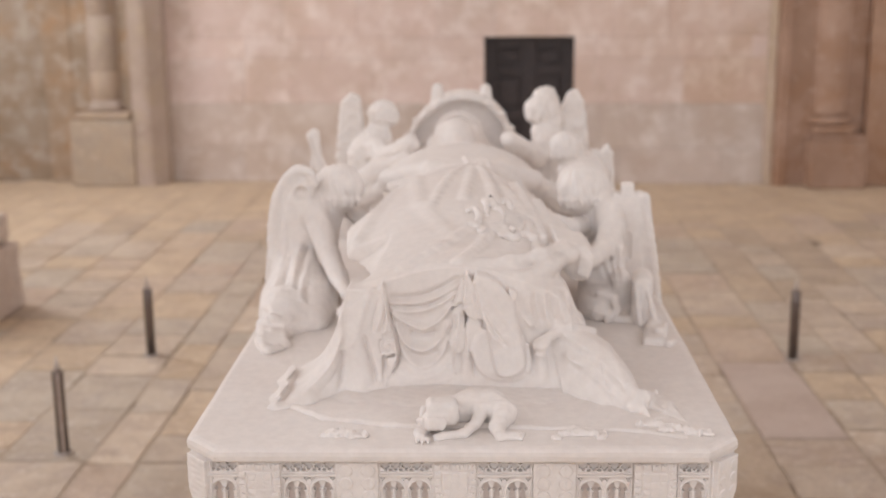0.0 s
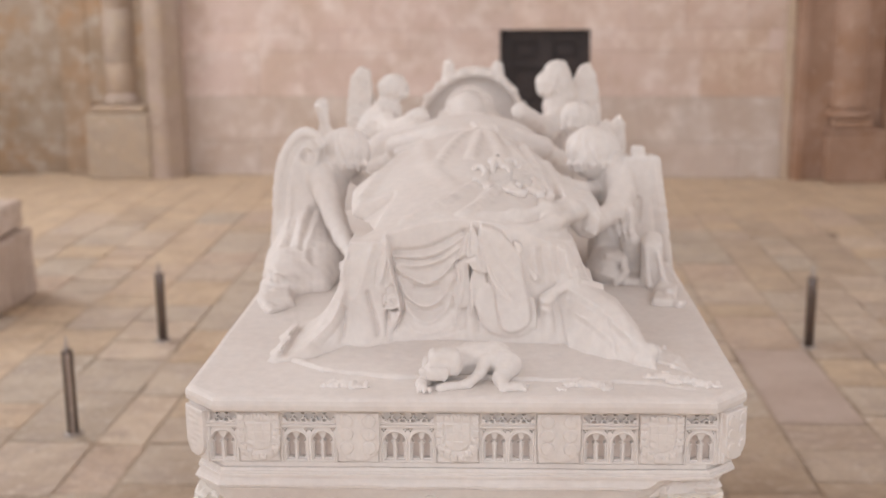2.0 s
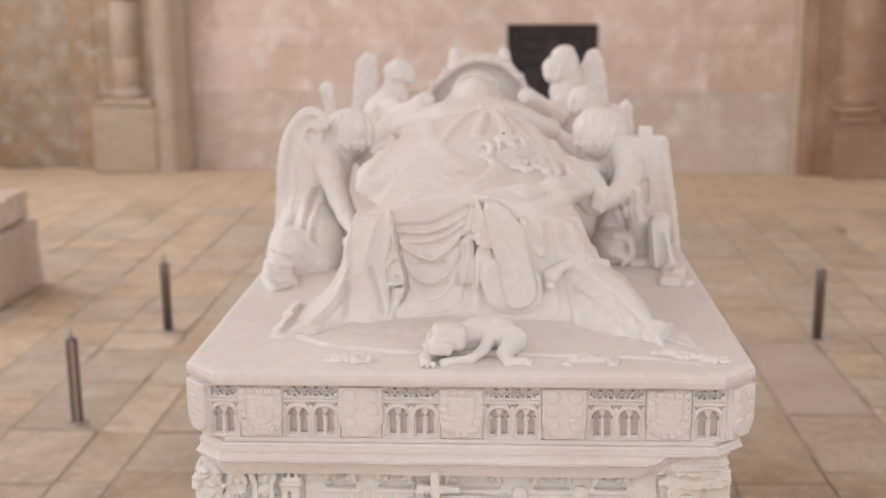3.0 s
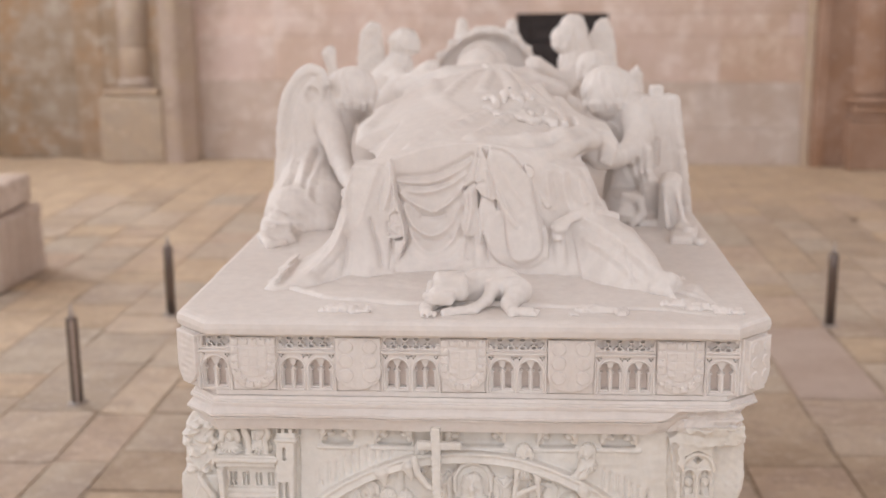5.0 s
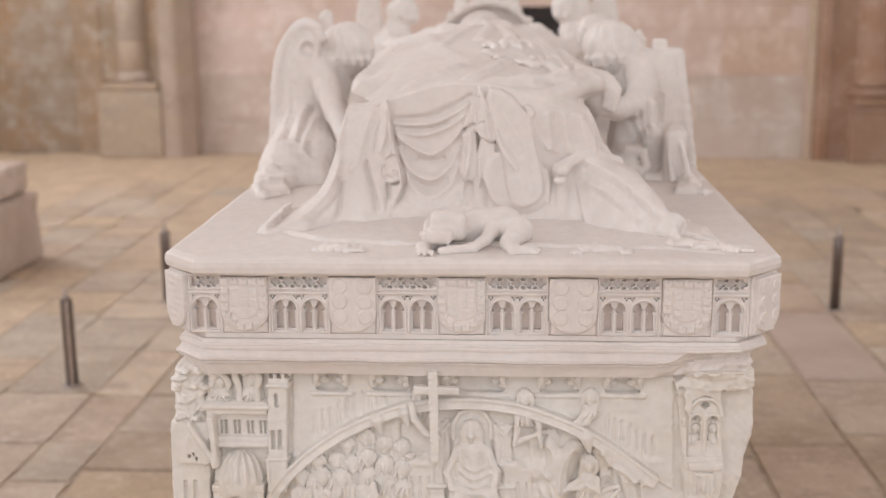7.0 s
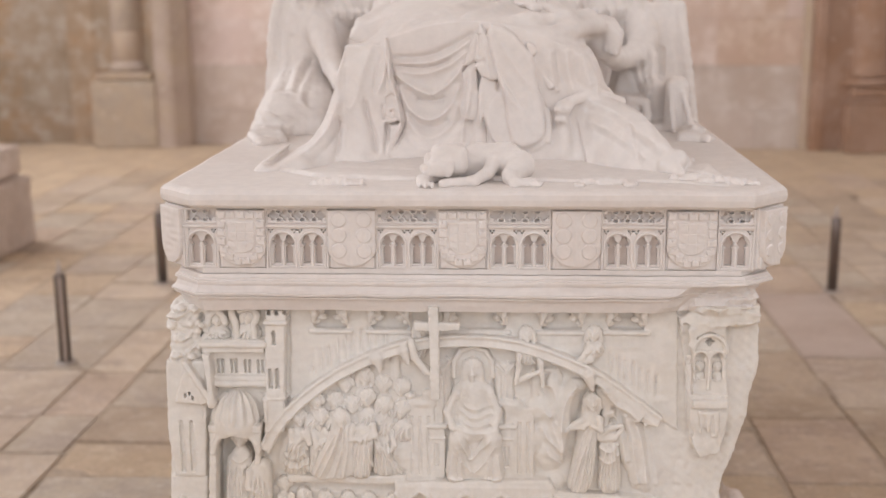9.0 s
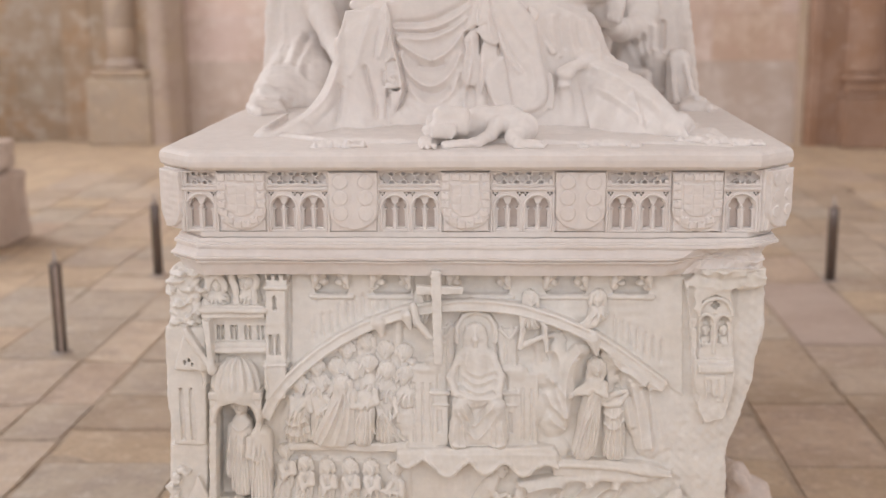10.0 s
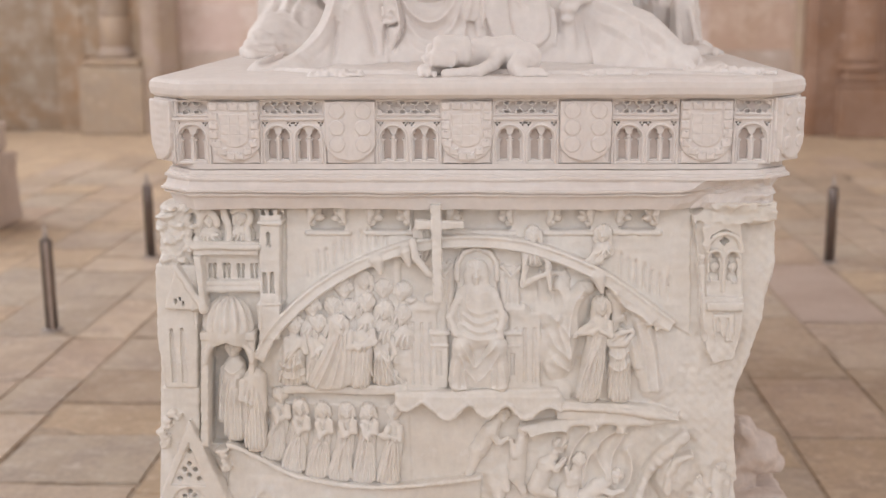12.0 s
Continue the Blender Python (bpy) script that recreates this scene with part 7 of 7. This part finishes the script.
# figures that lean over the arch
person((0.131, 1.319), (0.134, 1.252), 0.022, 0.024, 2.464, 0.5, ([(0.117, 1.292), (0.117, 1.252), (0.110, 1.212)], [(0.149, 1.292), (0.163, 1.257), (0.168, 1.207)], [(0.113, 1.214), (0.136, 1.228), (0.161, 1.238)]), 4, True, 0.0165, None, 61)
person((0.277, 1.320), (0.275, 1.274), 0.021, 0.020, 2.468, -0.7, ([(0.268, 1.293), (0.250, 1.267), (0.223, 1.257)], [(0.284, 1.293), (0.268, 1.265), (0.232, 1.250)]), 3, True, 0.0170, None, 62)
person((-0.099, 1.319), (-0.109, 1.256), 0.018, 0.020, 2.468, 0.7, ([(-0.112, 1.292), (-0.105, 1.266), (-0.082, 1.244), (-0.061, 1.232)],), 3, True, 0.0160, None, 63)
# the standing angel, and the figure beside it with a swaddled bundle
person((0.273, 1.168), (0.249, 0.957), 0.023, 0.026, 2.464, 0.4, ([(0.253, 1.128), (0.223, 1.111), (0.255, 1.114), (0.267, 1.121)], [(0.292, 1.131), (0.295, 1.107), (0.276, 1.116)]), 9, True, 0.0185, None, 71)
person((0.315, 1.134), (0.317, 0.957), 0.020, 0.026, 2.468, -0.5, ([(0.293, 1.095), (0.316, 1.112), (0.339, 1.117)], [(0.295, 1.085), (0.323, 1.088), (0.341, 1.110)]), 7, False, 0.013, None, 72, True, [(0.006, [(0.291, 1.065), (0.315, 1.053), (0.335, 1.075)]), (0.005, [(0.292, 1.041), (0.313, 1.026), (0.336, 1.049)])])
# scenes of gallery and window
for k, (head, foot, wide) in enumerate((((-0.541, 1.345), (-0.539, 1.296), 0.027), ((-0.470, 1.350), (-0.471, 1.296), 0.026), ((-0.561, 1.326), (-0.563, 1.297), 0.012), ((0.502, 1.249), (0.503, 1.209), 0.012), ((0.542, 1.249), (0.544, 1.209), 0.012))):
    person(head, foot, wide, wide * 1.1, 2.476, (0.8, -0.8, 0.5, 0.4, -0.4)[k], ([(head[0] - 0.010, head[1] - 0.026), (head[0] + (0.02 if k == 0 else -0.015), head[1] - 0.030)],) if k < 2 else (), 5, k < 2, 0.0150 if k < 3 else 0.010, None, 80 + k)
# the risen and the lost, below: bent bodies
for k, (head, back, hip, knee, hand, deep) in enumerate((
        ((0.071, 0.925), (0.046, 0.887), (0.020, 0.843), (-0.002, 0.784), (0.082, 0.872), 2.474), ((0.120, 0.893), (0.106, 0.844), (0.101, 0.788), (0.116, 0.750), (0.089, 0.870), 2.470), ((0.191, 0.859), (0.166, 0.815), (0.147, 0.760), (0.181, 0.745), (0.204, 0.830), 2.468),
        ((0.237, 0.826), (0.224, 0.782), (0.210, 0.746), (0.241, 0.738), (0.206, 0.810), 2.468), ((0.312, 0.791), (0.279, 0.765), (0.248, 0.741), (0.301, 0.732), (0.329, 0.760), 2.468), ((0.497, 0.780), (0.491, 0.747), (0.483, 0.716), (0.519, 0.716), (0.513, 0.750), 2.474), ((0.536, 0.811), (0.542, 0.771), (0.539, 0.730), (0.559, 0.714), (0.526, 0.768), 2.482))):
    x0, z0, x1, z1 = bounds((head, back, hip, knee, hand), 0.036)
    c = Clay((x0, 2.44, z0), (x1, YB + 0.012, z1), 0.00165, 1, 0.012)
    c.limb([(*back[:1], deep + 0.016, back[1]), (*hip[:1], deep + 0.020, hip[1])], [0.018, 0.021], 0.010)
    c.limb([(*hip[:1], deep + 0.014, hip[1]), (*knee[:1], deep + 0.012, knee[1])], [0.014, 0.009], 0.008)
    c.limb([(*back[:1], deep + 0.014, back[1]), (*head[:1], deep + 0.012, head[1])], [0.015, 0.010], 0.010)
    carved_head(c, head[0], head[1], deep + 0.002, 0.0145, (0.7, -0.7, 0.8, -0.6, 0.8, -0.4, -0.5)[k], False, back[0], back[1], 0.012)
    c.limb([(*back[:1], deep + 0.006, back[1]), ((back[0] + hand[0]) / 2, deep + 0.002, min(back[1], hand[1]) - 0.008), (*hand[:1], deep + 0.004, hand[1])], [0.0085, 0.007, 0.005], 0.004)
    c.prism([(back[0] - 0.012, back[1]), (hip[0] - 0.016, hip[1]), (hip[0] + 0.016, hip[1]), (back[0] + 0.012, back[1])], deep + 0.014, YB + 0.01, 0.006, 0.008)
    part("relief_figure", c.weather(0.0012, 0.03, k).cast("relief_figure"), RELIEF, tomb)

# the enthroned judge: slim, a mantle over one shoulder and across the lap
jc = Clay((-0.075, 2.418, 0.955), (0.105, YB + 0.016, 1.29), 0.0016, 1, 0.012)
jx, jz = (0.016, 1.245)
jc.prism(eased([(-0.027, 1.195), (-0.038, 1.146), (-0.027, 1.110), (-0.035, 1.049), (-0.047, 0.989), (0.090, 0.990), (0.075, 1.049), (0.064, 1.111), (0.075, 1.152), (0.059, 1.198), (0.036, 1.212), (-0.004, 1.212)], 1, True), 2.463, YB + 0.012, 0.014, 0.0)
(wx, wz), (tx, tz) = (0.020, 1.108), (0.017, 1.193)
jc.limb([(tx, 2.470, tz), (wx, 2.468, wz)], [0.020, 0.020], 0.014)
jc.limb([(tx - 0.030, 2.474, tz), (tx, 2.470, tz + 0.012), (tx + 0.032, 2.474, tz + 0.002)], [0.009, 0.011, 0.009], 0.010)
for line in ([(0.001, 1.095), (-0.013, 1.083), (-0.021, 1.036), (-0.025, 0.992)], [(0.043, 1.096), (0.060, 1.084), (0.065, 1.037), (0.069, 0.992)]):
    jc.limb([(x, y, z) for (x, z), y in zip(line, (2.470, 2.460, 2.466, 2.466))], [0.018, 0.017, 0.012, 0.013], 0.016)
jc.limb([(-0.020, 2.468, 1.183), (-0.038, 2.464, 1.144), (-0.027, 2.456, 1.112), (-0.013, 2.454, 1.108)], [0.009, 0.0085, 0.0075, 0.006], 0.005)
jc.limb([(0.055, 2.468, 1.186), (0.071, 2.464, 1.147), (0.064, 2.456, 1.106), (0.050, 2.454, 1.096)], [0.009, 0.009, 0.008, 0.006], 0.005)
jc.limb([(jx, 2.472, jz - 0.034), (jx, 2.470, jz)], 0.010, 0.006)
carved_head(jc, jx, jz, 2.462, 0.0185, 0.0, False, jx, jz - 0.034, 0.03)
jc.limb([(jx, 2.456, jz - 0.014), (jx, 2.458, jz - 0.025)], [0.007, 0.005], 0.004)
for t in (-1, 1):
    jc.limb([(jx + t * 0.014, 2.474, jz + 0.006), (jx + t * 0.016, 2.474, jz - 0.014), (jx + t * 0.017, 2.474, jz - 0.030)], [0.007, 0.009, 0.008], 0.010)
for amp, line in ((0.005, [(-0.004, 1.205), (-0.008, 1.165), (0.024, 1.152), (0.064, 1.165)]), (0.005, [(-0.013, 1.151), (0.019, 1.132), (0.062, 1.145)]), (-0.004, [(-0.008, 1.156), (0.022, 1.142), (0.064, 1.154)]), (0.006, [(-0.015, 1.130), (0.019, 1.113), (0.064, 1.123)]), (-0.004, [(-0.013, 1.139), (0.020, 1.122), (0.064, 1.135)]), (0.005, [(-0.013, 1.110), (0.020, 1.096), (0.060, 1.106)]), (-0.004, [(-0.013, 1.120), (0.020, 1.104), (0.062, 1.114)]),
                  (0.007, [(-0.013, 1.093), (0.001, 1.059), (0.010, 1.034)]), (0.007, [(0.057, 1.093), (0.031, 1.054), (0.013, 1.034)]), (-0.006, [(-0.002, 1.093), (0.013, 1.054), (0.015, 1.039)]), (-0.006, [(0.043, 1.093), (0.027, 1.061), (0.020, 1.044)]), (0.006, [(-0.020, 1.071), (-0.002, 1.024), (0.015, 1.004)]), (0.006, [(0.064, 1.071), (0.039, 1.022), (0.020, 1.004)]), (0.005, [(-0.028, 1.049), (-0.032, 1.018), (-0.037, 0.991)]), (0.005, [(0.072, 1.049), (0.076, 1.018), (0.081, 0.992)]),
                  (0.005, [(-0.009, 1.036), (-0.009, 1.012), (-0.004, 0.989)]), (0.005, [(0.050, 1.037), (0.050, 1.012), (0.048, 0.990)]), (-0.005, [(-0.016, 1.049), (-0.018, 1.014), (-0.016, 0.989)]), (-0.005, [(0.060, 1.049), (0.060, 1.015), (0.058, 0.990)]), (0.006, [(-0.035, 0.994), (0.018, 0.984), (0.079, 0.995)]), (-0.010, [(-0.020, 1.171), (-0.021, 1.151), (-0.018, 1.132)])):
    jc.press(eased(line), amp * (0.5 if line[0][1] > 1.10 else 0.8), 0.0036, 2.42, YB, 1.5)
part("relief_figure", jc.weather(0.0008, 0.03, 6).cast("relief_figure"), RELIEF, tomb, "enthroned robed figure in relief")
for pts, rad in (([(-0.114, 1.309), (-0.107, 1.274), (-0.082, 1.242), (-0.052, 1.230)], 0.008),):
    c = Clay([min(p[0] for p in pts) - 0.03, 2.40, min(p[1] for p in pts) - 0.03], [max(p[0] for p in pts) + 0.03, 2.50, max(p[1] for p in pts) + 0.03], 0.0025)
    c.limb(at_depth(2.446, pts), [rad, rad, rad * 0.9, rad * 0.6][:len(pts)], 0.004)
    part("draped_arm", c.cast("draped_arm"), RELIEF, tomb)


# crouching beasts that carry the chest
def beast(seed):
    """A crouching animal on a slab, its head thrust out sideways from under the chest."""
    c = Clay((-0.42, -0.36, -0.01), (0.46, 0.34, 0.80), 0.010)
    c.block((0, 0, 0.03), (0.34, 0.28, 0.035), 0.015, 0.01)
    c.block((-0.08, 0, 0.34), (0.20, 0.20, 0.32), 0.06, 0.05)
    c.limb([(-0.12, 0, 0.26), (0.08, 0, 0.30), (0.17, 0, 0.36)], [0.17, 0.15, 0.10], 0.06)
    c.limb([(0.12, -0.02, 0.44), (0.24, -0.05, 0.58)], [0.10, 0.07], 0.04)
    c.ball((0.325, -0.06, 0.640), (0.058, 0.062, 0.056), 0.012)
    c.ball((0.290, -0.05, 0.700), (0.036, 0.045, 0.036), 0.010)
    c.ball((0.375, -0.07, 0.614), (0.026, 0.034, 0.022), 0.010)
    for s in (-1, 1):
        c.limb([(0.300, -0.06 + s * 0.045, 0.69), (0.27, -0.06 + s * 0.06, 0.735)], [0.020, 0.010], 0.008)
        c.limb([(0.16, s * 0.13, 0.36), (0.27, s * 0.15, 0.22), (0.31, s * 0.13, 0.085)], [0.065, 0.050, 0.038], 0.02)
        c.limb([(-0.10, s * 0.17, 0.24), (0.06, s * 0.20, 0.10)], [0.09, 0.06], 0.03)
        for k in range(3):
            c.limb([(0.30, s * 0.13 + 0.028 * (k - 1), 0.085), (0.355, s * 0.13 + 0.034 * (k - 1), 0.07)], [0.022, 0.017], 0.006)
    g = random.Random(seed)
    for _ in range(22):
        a, b = g.uniform(0, 6.28), g.uniform(0.48, 0.68)
        c.ball((0.24 + 0.07 * math.cos(a), -0.04 + 0.09 * math.sin(a), b), g.uniform(0.014, 0.026), 0.008)
    c.block((0.30, -0.05, 0.545), (0.09, 0.10, 0.012), 0.008, 0.006)
    return c.weather(0.007, 0.09, seed).cast("beast")


BEAST = beast(2)
BEAST.materials.append(WORN_STONE)
for x, y, rz in ((0.40, 3.06, 0), (0.40, 5.6, 0), (-0.40, 3.06, 180), (-0.40, 5.6, 180)):
    ob = new("beast_support", BEAST)
    ob.matrix_basis = pose(x, y, 0, 0, 0, rz)
    tagged(ob, "crouching limestone beast carrying the tomb chest on its back", "statue", "beasts under the tomb")

# ---- paving, wall blocks ----
rng = random.Random(5)


def slab_mesh(w, l, seed):
    """One paving slab, its edges worn and a little uneven."""
    r = random.Random(seed)
    bm = bmesh.new()
    brick_form(bm, (-w / 2, -l / 2, -0.05), (w / 2, l / 2, 0.0))
    for v in bm.verts:
        v.co.x += r.uniform(-0.011, 0.004) * (1 if v.co.x > 0 else -1)
        v.co.y += r.uniform(-0.016, 0.005) * (1 if v.co.y > 0 else -1)
        if v.co.z > -0.01:
            v.co.z += r.uniform(-0.004, 0.002)
    top = [e for e in bm.edges if all(v.co.z > -0.02 for v in e.verts)]
    bmesh.ops.bevel(bm, geom=top, offset=0.007, segments=2, affect="EDGES")
    me = bpy.data.meshes.new("floor_slab")
    bm.to_mesh(me)
    bm.free()
    return me


rest = bmesh.new()
SPECIAL = (1.73, 2.25, 6.52, 7.96)
LANES = [-8.6, -8.0, -7.3, -6.7, -6.1, -5.55, -5.08, -4.62, -4.15, -3.66, -3.2, -2.72, -2.2, -1.9, -1.28, -0.8, -0.3, 0.2, 0.75, 1.25, 1.73, 2.25, 2.62, 2.97, 3.42, 3.9, 4.34, 4.85, 5.4, 6.0, 6.6, 7.3, 8.0, 8.7, 9.4]
n = 0
for a, b in zip(LANES, LANES[1:]):
    special = a == SPECIAL[0]
    y = -6.9 + rng.uniform(0, 0.5)
    while y < 15.5:
        l = rng.choice((0.36, 0.42, 0.5, 0.58, 0.66, 0.8, 1.0)) * rng.uniform(0.92, 1.08)
        for edge in SPECIAL[2:]:
            if special and y < edge < y + l + 0.2:
                l = edge - y
        if special and SPECIAL[2] - 0.01 <= y and y + l <= SPECIAL[3] + 0.21:
            y = SPECIAL[3]
            continue
        g = rng.uniform(0.002, 0.008)
        if n < 299 and y + l > 4.1 and abs((a + b) / 2) < 4.7 and y < 12.5 and not (abs((a + b) / 2) < 0.9 and y < 9.5):
            part("floor_slab", slab_mesh(b - a - g, l - g, n), FLOOR, floor, m=pose((a + b) / 2, y + l / 2, rng.uniform(-0.004, 0.002), rng.uniform(-0.25, 0.25), rng.uniform(-0.25, 0.25), rng.uniform(-0.9, 0.9)))
            n += 1
        else:
            brick_form(rest, (a + g / 2, y + g / 2, -0.05), (b - g / 2, y + l - g / 2, -0.001), 0.006)
        y += l
tagged(part("outer_paving", rest, FLOOR, floor), kind="stuff")
a, b, c, d = SPECIAL
part("floor_slab", slab_mesh(b - a - 0.012, d - c - 0.012, 900), FLOOR_GREY, floor, "smooth pale grey slab", m=pose((a + b) / 2, (c + d) / 2, 0.002))

# ashlar of the wall behind: ochre by the column, pale low courses, rosy stone towards the pier


def wall_stone(x, z):
    if x < -5.3 and 1.0 < z < 1.4:
        return WALL_IRON
    if x < -4.3:
        return WALL_WARM
    if x > 2.5 and z > 0.9:
        return WALL_RUST
    return WALL_PALE if z < 0.8 else WALL


z, course, blocks = 0.0, 0, 0
far, far_ochre = bmesh.new(), bmesh.new()
while z < 4.2:
    hgt = rng.choice((0.40, 0.46, 0.52, 0.58))
    if z < DOOR[2] < z + hgt + 0.2:
        hgt = DOOR[2] - z
    x = -9.5 - rng.uniform(0, 0.6)
    while x < 9.8:
        w = rng.uniform(0.6, 1.5)
        spans = [(x, x + w)]
        if z < DOOR[2] and x < DOOR[1] and x + w > DOOR[0]:
            spans = [(x, DOOR[0]), (DOOR[1], x + w)]
        for a, b in spans:
            if b - a < 0.03:
                continue
            top = z + hgt
            if a >= DOOR[0] - 0.01 and b <= DOOR[1] + 0.01 and z < DOOR[2] < top:
                continue
            g = 0.0012
            lo, hi = (a + g, -0.028 + rng.uniform(-0.002, 0.002), z + g), (b - g, 0.02, top - g)
            if blocks < 300 and -6.6 < a and b < 4.4 and z < 3.1:
                part("stone_block", box(lo, hi, 0.003), wall_stone((a + b) / 2, z), wall_north, local=True)
                blocks += 1
            else:
                brick_form(far_ochre if (a + b) / 2 < -4.86 else far, lo, hi)
        x += w
    z += hgt
    course += 1
tagged(part("upper_blocks", far, WALL, wall_north, local=True), kind="stuff")
tagged(part("ochre_blocks", far_ochre, WALL_WARM, wall_north, local=True), kind="stuff")
